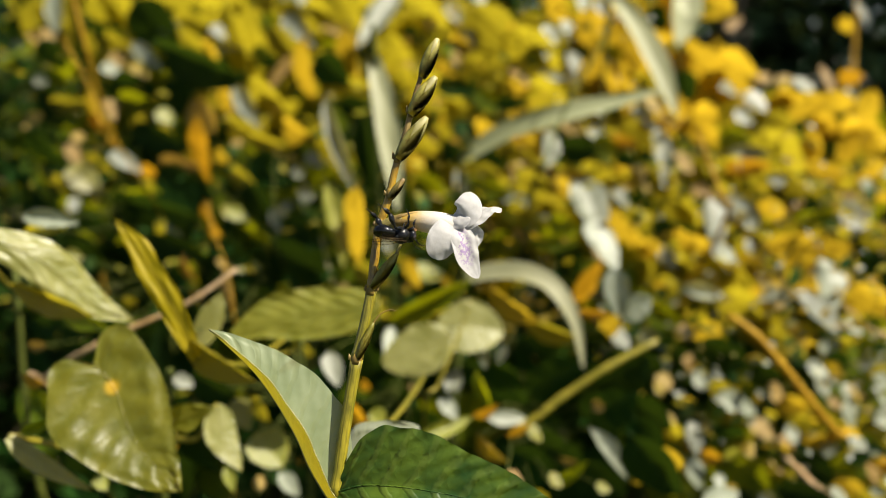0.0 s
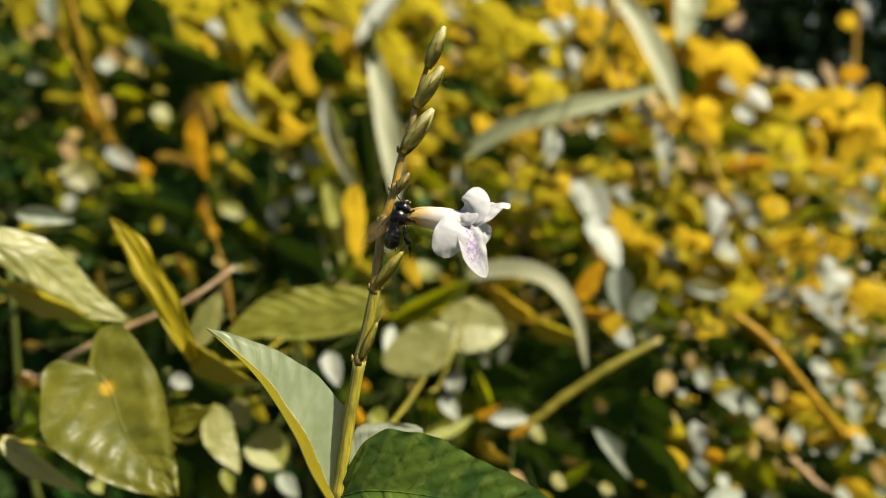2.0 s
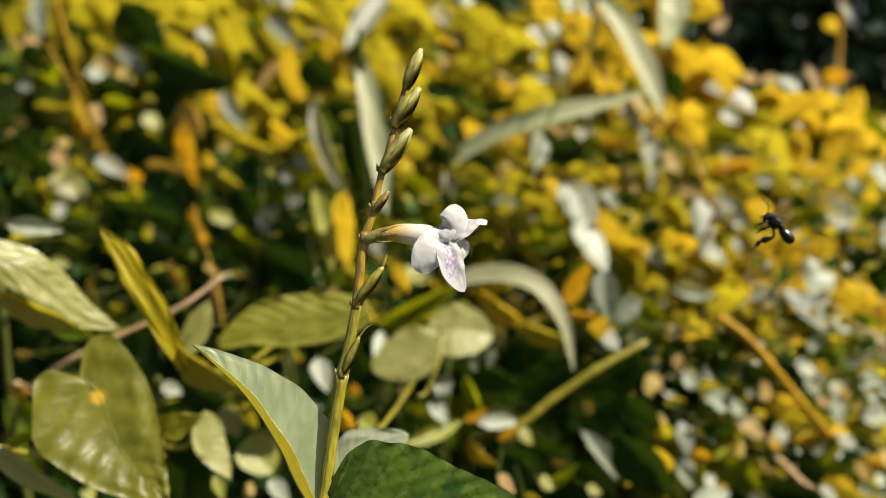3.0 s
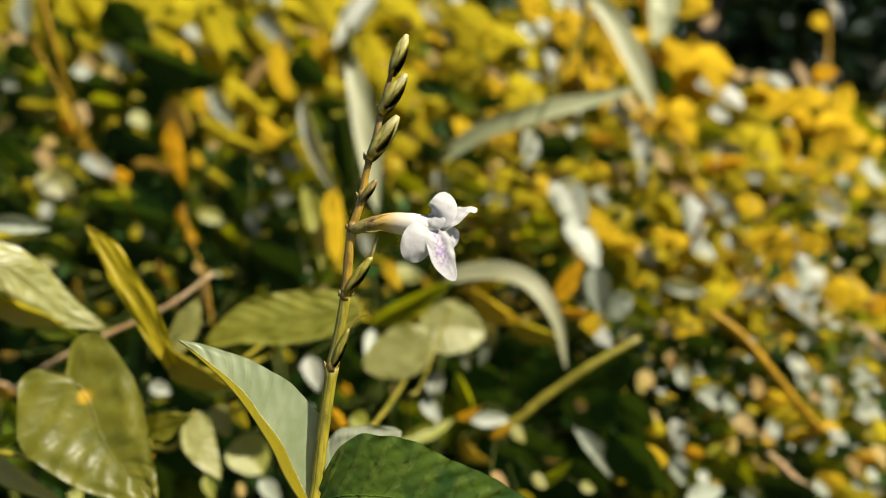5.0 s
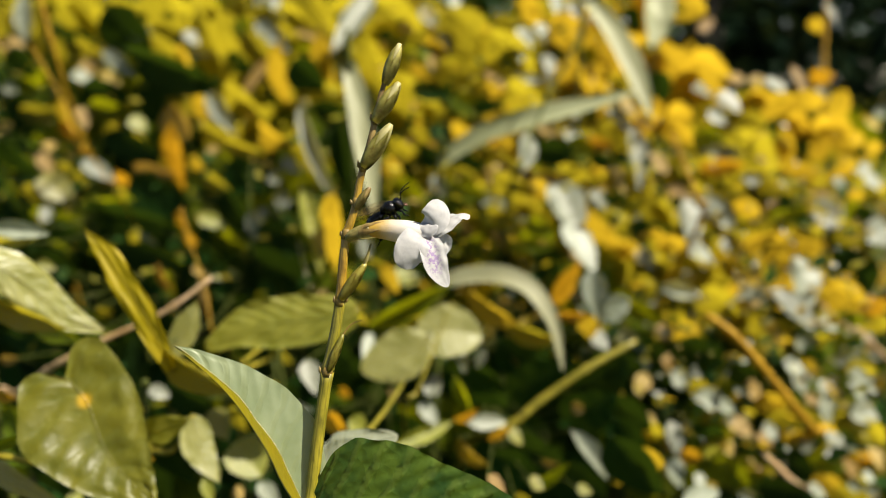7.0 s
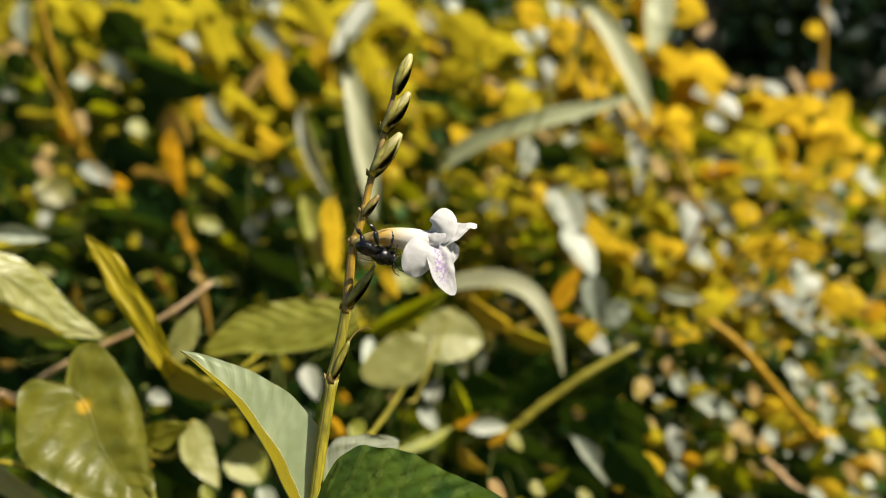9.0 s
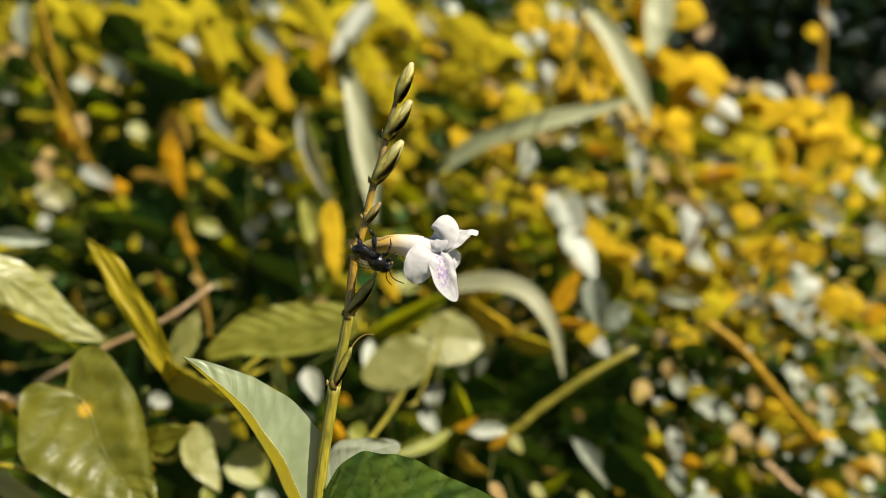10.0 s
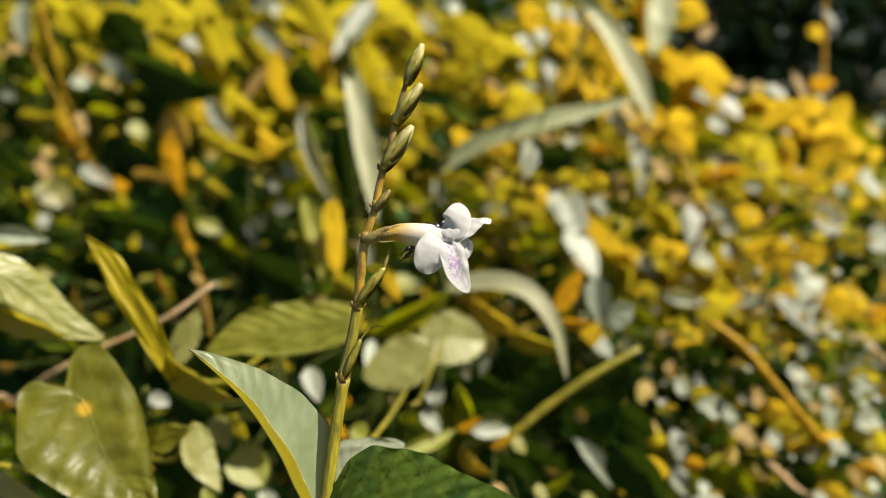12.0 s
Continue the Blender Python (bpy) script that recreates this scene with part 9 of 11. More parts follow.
leaf(with_stem, (0.1431, 0.6404, 0.4194), (0.1081, 0.6484, 0.4532), 0.0562, -131, golden_leaf, "ovate")
leaf(with_stem, (0.1394, 0.6206, 0.4328), (0.1015, 0.6514, 0.4526), 0.0581, -125, lime_leaf, "ovate")
leaf(with_stem, (0.1201, 0.6686, 0.4183), (0.1398, 0.6238, 0.4369), 0.0212, 115, golden_leaf, "ovate")
leaf(with_stem, (0.1042, 0.6373, 0.4567), (0.1313, 0.6176, 0.4299), 0.0442, 123, golden_leaf, "ovate")
leaf(with_stem, (0.1449, 0.6418, 0.4033), (0.1250, 0.6316, 0.4442), 0.0494, -170, golden_leaf, "ovate")
leaf(with_stem, (0.1838, 0.6472, 0.4170), (0.2024, 0.6297, 0.4502), 0.0219, 120, lime_leaf, "ovate")
leaf(with_stem, (0.1700, 0.6170, 0.4377), (0.1929, 0.6069, 0.4195), 0.0325, 132, golden_leaf, "ovate")
leaf(with_stem, (0.1863, 0.6590, 0.4187), (0.1789, 0.6318, 0.4620), 0.0431, 143, golden_leaf, "ovate")
leaf(with_stem, (0.1977, 0.5947, 0.3974), (0.1627, 0.5964, 0.4306), 0.0404, -136, golden_leaf, "ovate")
leaf(with_stem, (0.1789, 0.6100, 0.4369), (0.1458, 0.6418, 0.4271), 0.0215, -109, golden_leaf, "ovate")
leaf(with_stem, (0.1926, 0.6051, 0.4499), (0.2016, 0.6165, 0.4096), 0.0379, -162, golden_leaf, "ovate")
leaf(with_stem, (0.0961, 0.5851, 0.3748), (0.0741, 0.5973, 0.3875), 0.0182, -102, dark_shade_leaf, "ovate")
leaf(with_stem, (0.1013, 0.5883, 0.4074), (0.0794, 0.6330, 0.3877), 0.0172, -135, lime_leaf, "ovate")
leaf(with_stem, (0.0635, 0.6000, 0.3863), (0.0933, 0.5938, 0.3738), 0.0311, 118, lime_leaf, "ovate")
leaf(with_stem, (0.0807, 0.5972, 0.4017), (0.1093, 0.5967, 0.3800), 0.0246, 129, lime_leaf, "ovate")
leaf(with_stem, (0.0944, 0.5773, 0.4018), (0.0510, 0.6019, 0.4049), 0.0268, -88, dark_shade_leaf, "ovate")
leaf(with_stem, (0.1459, 0.5934, 0.3991), (0.1217, 0.6090, 0.4053), 0.0193, -103, dark_shade_leaf, "ovate")
leaf(with_stem, (0.1021, 0.6173, 0.3853), (0.1351, 0.6017, 0.3919), 0.0265, 119, lime_leaf, "ovate")
leaf(with_stem, (0.1050, 0.5929, 0.3790), (0.1263, 0.5597, 0.3963), 0.0196, 123, lime_leaf, "ovate")
leaf(with_stem, (0.1221, 0.5745, 0.3827), (0.0905, 0.5909, 0.3744), 0.0215, -97, dark_shade_leaf, "ovate")
leaf(with_stem, (0.1097, 0.5586, 0.4027), (0.1149, 0.5878, 0.3659), 0.0236, -159, lime_leaf, "ovate")
leaf(with_stem, (0.1538, 0.5754, 0.3722), (0.1485, 0.5733, 0.3993), 0.0167, -37, lime_leaf, "ovate")
leaf(with_stem, (0.1638, 0.5740, 0.3781), (0.1325, 0.5829, 0.4078), 0.0612, -138, golden_leaf, "ovate")
leaf(with_stem, (0.1774, 0.5963, 0.4082), (0.1687, 0.6236, 0.3858), 0.0135, -137, golden_leaf, "ovate")
leaf(with_stem, (0.1692, 0.5793, 0.3746), (0.1457, 0.5836, 0.4021), 0.0548, -143, lime_leaf, "ovate")
leaf(with_stem, (0.1440, 0.5760, 0.3931), (0.1637, 0.5599, 0.3689), 0.0504, 117, golden_leaf, "ovate")
leaf(with_stem, (0.1102, 0.5918, 0.3620), (0.1353, 0.5581, 0.3638), 0.0168, 96, lime_leaf, "ovate")
leaf(with_stem, (0.1244, 0.5698, 0.3470), (0.1201, 0.5707, 0.3764), 0.0146, -11, dark_shade_leaf, "ovate")
leaf(with_stem, (0.1370, 0.5614, 0.3622), (0.1541, 0.5424, 0.3744), 0.0132, 110, lime_leaf, "ovate")
leaf(with_stem, (0.1699, 0.5670, 0.3781), (0.1391, 0.5866, 0.3499), 0.0246, -102, lime_leaf, "ovate")
leaf(with_stem, (0.1599, 0.5630, 0.3848), (0.1651, 0.5620, 0.3543), 0.0239, 43, dark_shade_leaf, "ovate")
with_stem = broadleaf((0.112, 0.607), 0.301, "understorey plant with large yellow-green and green leaves")
leaf(with_stem, (0.0856, 0.5456, 0.3343), (0.0879, 0.5265, 0.3653), 0.0152, 158, lime_leaf, "ovate")
leaf(with_stem, (0.0793, 0.5632, 0.3509), (0.0556, 0.5784, 0.3479), 0.0183, -103, lime_leaf, "ovate")
leaf(with_stem, (0.0702, 0.5713, 0.3390), (0.0937, 0.5254, 0.3635), 0.0225, 130, lime_leaf, "ovate")
leaf(with_stem, (0.0837, 0.5765, 0.3374), (0.0984, 0.5404, 0.3760), 0.0228, 118, lime_leaf, "ovate")
leaf(with_stem, (0.0994, 0.5617, 0.3359), (0.1145, 0.5168, 0.3729), 0.0203, 120, lime_leaf, "ovate")
leaf(with_stem, (0.1379, 0.5281, 0.3550), (0.1005, 0.5486, 0.3496), 0.0282, -103, lime_leaf, "ovate")
leaf(with_stem, (0.1197, 0.5570, 0.3541), (0.0952, 0.5654, 0.3610), 0.0199, -117, lime_leaf, "ovate")
leaf(with_stem, (0.1576, 0.5359, 0.3659), (0.1520, 0.5519, 0.3297), 0.0238, -128, lime_leaf, "ovate")
leaf(with_stem, (0.1660, 0.5555, 0.3458), (0.1376, 0.5711, 0.3675), 0.0465, -126, lime_leaf, "ovate")
leaf(with_stem, (0.0861, 0.4983, 0.3192), (0.0558, 0.5207, 0.3257), 0.0187, -98, lime_leaf, "ovate")
leaf(with_stem, (0.0658, 0.5272, 0.3449), (0.0949, 0.5313, 0.3142), 0.0377, 135, lime_leaf, "ovate")
leaf(with_stem, (0.0545, 0.5013, 0.3414), (0.0632, 0.5074, 0.3045), 0.0274, 170, lime_leaf, "ovate")
leaf(with_stem, (0.0923, 0.5135, 0.3086), (0.0569, 0.5269, 0.3297), 0.0458, -123, lime_leaf, "ovate")
leaf(with_stem, (0.0743, 0.5377, 0.3474), (0.0796, 0.5405, 0.3111), 0.0368, 49, lime_leaf, "ovate")
leaf(with_stem, (0.1210, 0.5173, 0.3112), (0.0996, 0.5241, 0.3334), 0.0221, -97, lime_leaf, "ovate")
leaf(with_stem, (0.1107, 0.5377, 0.3479), (0.0912, 0.5634, 0.3133), 0.0232, -135, lime_leaf, "ovate")
leaf(with_stem, (0.1060, 0.5250, 0.3109), (0.1011, 0.5042, 0.3516), 0.0347, 145, lime_leaf, "ovate")
leaf(with_stem, (0.1074, 0.5490, 0.3008), (0.1224, 0.5254, 0.3251), 0.0168, 128, lime_leaf, "ovate")
leaf(with_stem, (0.1161, 0.5062, 0.3077), (0.0899, 0.5144, 0.3403), 0.0360, -119, lime_leaf, "ovate")
leaf(with_stem, (0.1537, 0.5461, 0.3225), (0.1643, 0.5313, 0.3470), 0.0188, 128, lime_leaf, "ovate")
leaf(with_stem, (0.1617, 0.5436, 0.3424), (0.1671, 0.5514, 0.3082), 0.0167, 159, dark_shade_leaf, "ovate")
leaf(with_stem, (0.1562, 0.5029, 0.3427), (0.1601, 0.5217, 0.3009), 0.0245, -164, dark_shade_leaf, "ovate")
leaf(with_stem, (0.1568, 0.4969, 0.3108), (0.1356, 0.5006, 0.3244), 0.0203, -115, lime_leaf, "ovate")
leaf(with_stem, (0.1372, 0.5359, 0.3443), (0.1382, 0.5410, 0.3085), 0.0259, 40, lime_leaf, "ovate")
leaf(with_stem, (0.0744, 0.5023, 0.2809), (0.0521, 0.5081, 0.3005), 0.0264, -123, lime_leaf, "ovate")
leaf(with_stem, (0.0695, 0.4966, 0.3017), (0.0643, 0.5143, 0.2710), 0.0129, -144, lime_leaf, "ovate")
leaf(with_stem, (0.0818, 0.4949, 0.3204), (0.0843, 0.4906, 0.2809), 0.0255, 38, dark_shade_leaf, "ovate")
leaf(with_stem, (0.0658, 0.5033, 0.3214), (0.0763, 0.5209, 0.2863), 0.0177, 176, lime_leaf, "ovate")
leaf(with_stem, (0.0460, 0.4979, 0.2819), (0.0760, 0.4677, 0.2982), 0.0228, 103, lime_leaf, "ovate")
leaf(with_stem, (0.1241, 0.4953, 0.2812), (0.1085, 0.4910, 0.3181), 0.0258, -125, green_leaf, "ovate")
leaf(with_stem, (0.0850, 0.4998, 0.2972), (0.1072, 0.4979, 0.3035), 0.0123, 82, green_leaf, "ovate")
leaf(with_stem, (0.1093, 0.5051, 0.3113), (0.1276, 0.5021, 0.2972), 0.0154, 94, green_leaf, "ovate")
leaf(with_stem, (0.1576, 0.4987, 0.3075), (0.1425, 0.5118, 0.2799), 0.0216, -109, lime_leaf, "ovate")
leaf(with_stem, (0.1308, 0.5065, 0.2858), (0.1281, 0.4757, 0.3251), 0.0213, 160, lime_leaf, "ovate")
leaf(with_stem, (0.1401, 0.4976, 0.3190), (0.1669, 0.5011, 0.2885), 0.0263, 131, lime_leaf, "ovate")
leaf(with_stem, (0.1705, 0.4993, 0.3084), (0.1404, 0.5350, 0.2853), 0.0310, -110, lime_leaf, "ovate")
leaf(with_stem, (0.1541, 0.5034, 0.3170), (0.1670, 0.5071, 0.2851), 0.0310, 148, lime_leaf, "ovate")
leaf(with_stem, (0.0438, 0.4690, 0.2694), (0.0814, 0.4496, 0.2789), 0.0274, 87, dark_shade_leaf, "ovate")
leaf(with_stem, (0.0884, 0.4773, 0.2613), (0.1141, 0.4567, 0.2920), 0.0186, 98, green_leaf, "ovate")
leaf(with_stem, (0.1099, 0.4719, 0.2833), (0.1078, 0.4834, 0.2493), 0.0167, -152, green_leaf, "ovate")
leaf(with_stem, (0.0899, 0.4748, 0.2865), (0.1100, 0.4819, 0.2515), 0.0203, 118, green_leaf, "ovate")
leaf(with_stem, (0.1479, 0.4875, 0.2612), (0.1253, 0.4947, 0.2894), 0.0233, -101, green_leaf, "ovate")
leaf(with_stem, (0.1294, 0.4774, 0.2810), (0.1474, 0.4714, 0.2617), 0.0187, 76, green_leaf, "ovate")
leaf(with_stem, (0.1330, 0.4557, 0.2831), (0.1559, 0.4481, 0.2732), 0.0128, 83, green_leaf, "ovate")
leaf(with_stem, (0.1555, 0.4961, 0.2415), (0.1669, 0.4406, 0.2824), 0.0215, 149, lime_leaf, "ovate")
leaf(with_stem, (0.1550, 0.4393, 0.2905), (0.1591, 0.4798, 0.2394), 0.0251, -159, lime_leaf, "ovate")
with_stem = broadleaf((0.095, 0.480), 0.223, "understorey plant with large leaves coloured dark for shade, and green ones")
leaf(with_stem, (0.0643, 0.4397, 0.2739), (0.0631, 0.4439, 0.2210), 0.0248, 24, dark_shade_leaf, "ovate")
leaf(with_stem, (0.0678, 0.4390, 0.2451), (0.0987, 0.4051, 0.2646), 0.0207, 110, dark_shade_leaf, "ovate")
leaf(with_stem, (0.0614, 0.4207, 0.2413), (0.0947, 0.4105, 0.2537), 0.0219, 91, dark_shade_leaf, "ovate")
leaf(with_stem, (0.1517, 0.4286, 0.2430), (0.1223, 0.4347, 0.2787), 0.0277, -106, dark_shade_leaf, "ovate")
leaf(with_stem, (0.1565, 0.4505, 0.2330), (0.1204, 0.4672, 0.2598), 0.0338, -87, dark_shade_leaf, "ovate")
leaf(with_stem, (0.0400, 0.4058, 0.2513), (0.0676, 0.4013, 0.2294), 0.0179, 93, dark_shade_leaf, "ovate")
leaf(with_stem, (0.0490, 0.4216, 0.2551), (0.0613, 0.4213, 0.2144), 0.0230, 101, green_leaf, "ovate")
leaf(with_stem, (0.0815, 0.4125, 0.1946), (0.1015, 0.4092, 0.2419), 0.0315, 77, green_leaf, "ovate")
leaf(with_stem, (0.0911, 0.3853, 0.2600), (0.0740, 0.4064, 0.2073), 0.0327, -121, dark_shade_leaf, "ovate")
leaf(with_stem, (0.1282, 0.3858, 0.2264), (0.0968, 0.3951, 0.2399), 0.0272, -98, dark_shade_leaf, "ovate")
leaf(with_stem, (0.1388, 0.3958, 0.2297), (0.1016, 0.4097, 0.2198), 0.0291, -92, dark_shade_leaf, "ovate")
leaf(with_stem, (0.0348, 0.3738, 0.2040), (0.0514, 0.3566, 0.2432), 0.0209, 128, dark_shade_leaf, "ovate")
leaf(with_stem, (0.0823, 0.3727, 0.2059), (0.0426, 0.3779, 0.2196), 0.0351, -113, dark_shade_leaf, "ovate")
leaf(with_stem, (0.0916, 0.3547, 0.2266), (0.0680, 0.3960, 0.1943), 0.0176, -121, dark_shade_leaf, "ovate")
leaf(with_stem, (0.0926, 0.3681, 0.2343), (0.0584, 0.3744, 0.2101), 0.0222, -88, dark_shade_leaf, "ovate")
leaf(with_stem, (0.1301, 0.3686, 0.2223), (0.1064, 0.3763, 0.2348), 0.0146, -96, green_leaf, "ovate")
leaf(with_stem, (0.1319, 0.3845, 0.1909), (0.1094, 0.3918, 0.2157), 0.0225, -100, green_leaf, "ovate")
leaf(with_stem, (0.1131, 0.3744, 0.2329), (0.0999, 0.3769, 0.2192), 0.0108, -84, green_leaf, "ovate")
with_stem = broadleaf((0.248, 0.669), 0.381, "understorey plant with large yellow-green and golden leaves")
leaf(with_stem, (0.2061, 0.6342, 0.4455), (0.2339, 0.6212, 0.4179), 0.0569, 132, golden_leaf, "ovate")
leaf(with_stem, (0.2096, 0.6115, 0.4235), (0.2391, 0.5826, 0.4048), 0.0325, 108, golden_leaf, "ovate")
leaf(with_stem, (0.2250, 0.6386, 0.4082), (0.2114, 0.6188, 0.4553), 0.0322, 176, golden_leaf, "ovate")
leaf(with_stem, (0.2362, 0.6118, 0.4111), (0.2090, 0.6231, 0.4264), 0.0496, -140, golden_leaf, "ovate")
leaf(with_stem, (0.2198, 0.6002, 0.3686), (0.2134, 0.5969, 0.3948), 0.0149, -136, dark_shade_leaf, "ovate")
leaf(with_stem, (0.2082, 0.6041, 0.3741), (0.2203, 0.5832, 0.4096), 0.0264, 127, lime_leaf, "ovate")
leaf(with_stem, (0.2180, 0.6073, 0.3712), (0.2195, 0.5925, 0.4004), 0.0157, 133, lime_leaf, "ovate")
leaf(with_stem, (0.1962, 0.5820, 0.3856), (0.2242, 0.5591, 0.3769), 0.0249, 115, lime_leaf, "ovate")
leaf(with_stem, (0.2182, 0.5810, 0.4016), (0.2293, 0.5940, 0.3565), 0.0301, 176, lime_leaf, "ovate")
leaf(with_stem, (0.2250, 0.6028, 0.3976), (0.2615, 0.5903, 0.3950), 0.0391, 125, lime_leaf, "ovate")
leaf(with_stem, (0.2531, 0.5954, 0.3781), (0.2454, 0.5907, 0.4122), 0.0251, -149, lime_leaf, "ovate")
leaf(with_stem, (0.2453, 0.5658, 0.4243), (0.2602, 0.5994, 0.3800), 0.0238, -168, lime_leaf, "ovate")
leaf(with_stem, (0.2784, 0.5955, 0.4056), (0.2486, 0.6068, 0.3963), 0.0211, -95, lime_leaf, "ovate")
leaf(with_stem, (0.2371, 0.5979, 0.3602), (0.2338, 0.5853, 0.4007), 0.0284, 159, lime_leaf, "ovate")
leaf(with_stem, (0.2759, 0.5759, 0.3894), (0.3130, 0.5607, 0.3842), 0.0252, 103, dark_shade_leaf, "ovate")
leaf(with_stem, (0.2974, 0.5934, 0.4111), (0.2830, 0.6001, 0.3907), 0.0132, -114, green_leaf, "ovate")
leaf(with_stem, (0.2956, 0.5853, 0.3919), (0.2794, 0.5962, 0.3724), 0.0202, -101, dark_shade_leaf, "ovate")
leaf(with_stem, (0.3485, 0.5993, 0.3965), (0.3170, 0.6032, 0.3859), 0.0206, -90, green_leaf, "ovate")
leaf(with_stem, (0.2207, 0.5609, 0.3461), (0.1968, 0.5797, 0.3704), 0.0398, -106, lime_leaf, "ovate")
leaf(with_stem, (0.2689, 0.5630, 0.3634), (0.2919, 0.5487, 0.3724), 0.0166, 116, lime_leaf, "ovate")
leaf(with_stem, (0.2999, 0.5599, 0.3808), (0.2956, 0.5692, 0.3390), 0.0303, 34, lime_leaf, "ovate")
leaf(with_stem, (0.2716, 0.5655, 0.3364), (0.2617, 0.5419, 0.3835), 0.0251, 176, lime_leaf, "ovate")
with_stem = broadleaf((0.232, 0.611), 0.303, "understorey plant with large yellow-green and golden leaves")
leaf(with_stem, (0.1850, 0.5568, 0.3721), (0.2130, 0.5645, 0.3391), 0.0318, 141, lime_leaf, "ovate")
leaf(with_stem, (0.2114, 0.5392, 0.3364), (0.1918, 0.5410, 0.3528), 0.0253, -131, lime_leaf, "ovate")
leaf(with_stem, (0.2035, 0.5612, 0.3682), (0.2121, 0.5655, 0.3292), 0.0249, 44, lime_leaf, "ovate")
leaf(with_stem, (0.2148, 0.5708, 0.3512), (0.1768, 0.5824, 0.3566), 0.0329, -120, lime_leaf, "ovate")
leaf(with_stem, (0.2188, 0.5504, 0.3534), (0.2408, 0.5291, 0.3573), 0.0238, 109, lime_leaf, "ovate")
leaf(with_stem, (0.2639, 0.5451, 0.3468), (0.2293, 0.5609, 0.3556), 0.0217, -94, dark_shade_leaf, "ovate")
leaf(with_stem, (0.2250, 0.5614, 0.3435), (0.2546, 0.5380, 0.3568), 0.0212, 113, lime_leaf, "ovate")
leaf(with_stem, (0.2542, 0.5565, 0.3258), (0.2492, 0.5484, 0.3590), 0.0218, 178, lime_leaf, "ovate")
leaf(with_stem, (0.2536, 0.5618, 0.3208), (0.2334, 0.5471, 0.3678), 0.0330, -160, lime_leaf, "ovate")
leaf(with_stem, (0.2865, 0.5330, 0.3707), (0.2840, 0.5507, 0.3427), 0.0160, -121, lime_leaf, "ovate")
leaf(with_stem, (0.2767, 0.5711, 0.3662), (0.3036, 0.5651, 0.3417), 0.0240, 115, lime_leaf, "ovate")
leaf(with_stem, (0.3218, 0.5814, 0.3341), (0.3147, 0.5685, 0.3733), 0.0213, -171, dark_shade_leaf, "ovate")
leaf(with_stem, (0.3121, 0.5462, 0.3498), (0.2997, 0.5623, 0.3363), 0.0175, -104, lime_leaf, "ovate")
leaf(with_stem, (0.3167, 0.5394, 0.3371), (0.2913, 0.5487, 0.3466), 0.0219, -110, lime_leaf, "ovate")
leaf(with_stem, (0.1983, 0.5120, 0.3212), (0.1691, 0.5436, 0.3227), 0.0260, -94, lime_leaf, "ovate")
leaf(with_stem, (0.1934, 0.5586, 0.3451), (0.2235, 0.5458, 0.3179), 0.0291, 114, lime_leaf, "ovate")
leaf(with_stem, (0.1998, 0.5280, 0.2983), (0.1868, 0.5239, 0.3299), 0.0294, -150, lime_leaf, "ovate")
leaf(with_stem, (0.2054, 0.5372, 0.3454), (0.1882, 0.5670, 0.3064), 0.0233, -113, lime_leaf, "ovate")
leaf(with_stem, (0.2031, 0.5447, 0.3493), (0.2164, 0.5388, 0.3120), 0.0332, 112, lime_leaf, "ovate")
leaf(with_stem, (0.2224, 0.5404, 0.3327), (0.2315, 0.5374, 0.3049), 0.0225, 114, lime_leaf, "ovate")
leaf(with_stem, (0.2206, 0.5320, 0.3267), (0.2223, 0.5365, 0.2939), 0.0186, 29, lime_leaf, "ovate")
leaf(with_stem, (0.2018, 0.5157, 0.3138), (0.2287, 0.4937, 0.3233), 0.0241, 117, lime_leaf, "ovate")
leaf(with_stem, (0.2051, 0.5150, 0.3467), (0.2312, 0.5263, 0.3118), 0.0232, 137, lime_leaf, "ovate")
leaf(with_stem, (0.2324, 0.5363, 0.3379), (0.2170, 0.5570, 0.3249), 0.0143, -119, lime_leaf, "ovate")
leaf(with_stem, (0.2418, 0.5270, 0.3058), (0.2690, 0.5032, 0.3247), 0.0294, 104, lime_leaf, "ovate")
leaf(with_stem, (0.3003, 0.5364, 0.3181), (0.2742, 0.5439, 0.3249), 0.0219, -117, lime_leaf, "ovate")
leaf(with_stem, (0.2650, 0.5375, 0.3262), (0.2866, 0.5216, 0.3229), 0.0208, 112, lime_leaf, "ovate")
leaf(with_stem, (0.2444, 0.5447, 0.3068), (0.2629, 0.5160, 0.3395), 0.0291, 133, lime_leaf, "ovate")
leaf(with_stem, (0.2952, 0.5164, 0.3207), (0.2675, 0.5252, 0.3108), 0.0212, -103, dark_shade_leaf, "ovate")
leaf(with_stem, (0.2946, 0.5151, 0.3536), (0.2809, 0.5232, 0.3181), 0.0214, -96, green_leaf, "ovate")
leaf(with_stem, (0.2890, 0.5343, 0.3478), (0.3215, 0.5415, 0.3145), 0.0219, 118, green_leaf, "ovate")
leaf(with_stem, (0.2108, 0.4942, 0.2964), (0.1796, 0.5251, 0.2889), 0.0249, -111, lime_leaf, "ovate")
leaf(with_stem, (0.1682, 0.5074, 0.2848), (0.1934, 0.4733, 0.2946), 0.0249, 99, lime_leaf, "ovate")
leaf(with_stem, (0.1692, 0.5335, 0.2838), (0.1897, 0.5056, 0.3063), 0.0218, 117, lime_leaf, "ovate")
leaf(with_stem, (0.2016, 0.4977, 0.3004), (0.1773, 0.5254, 0.2839), 0.0231, -119, lime_leaf, "ovate")
leaf(with_stem, (0.1918, 0.4838, 0.2727), (0.1805, 0.4750, 0.3116), 0.0225, -151, lime_leaf, "ovate")
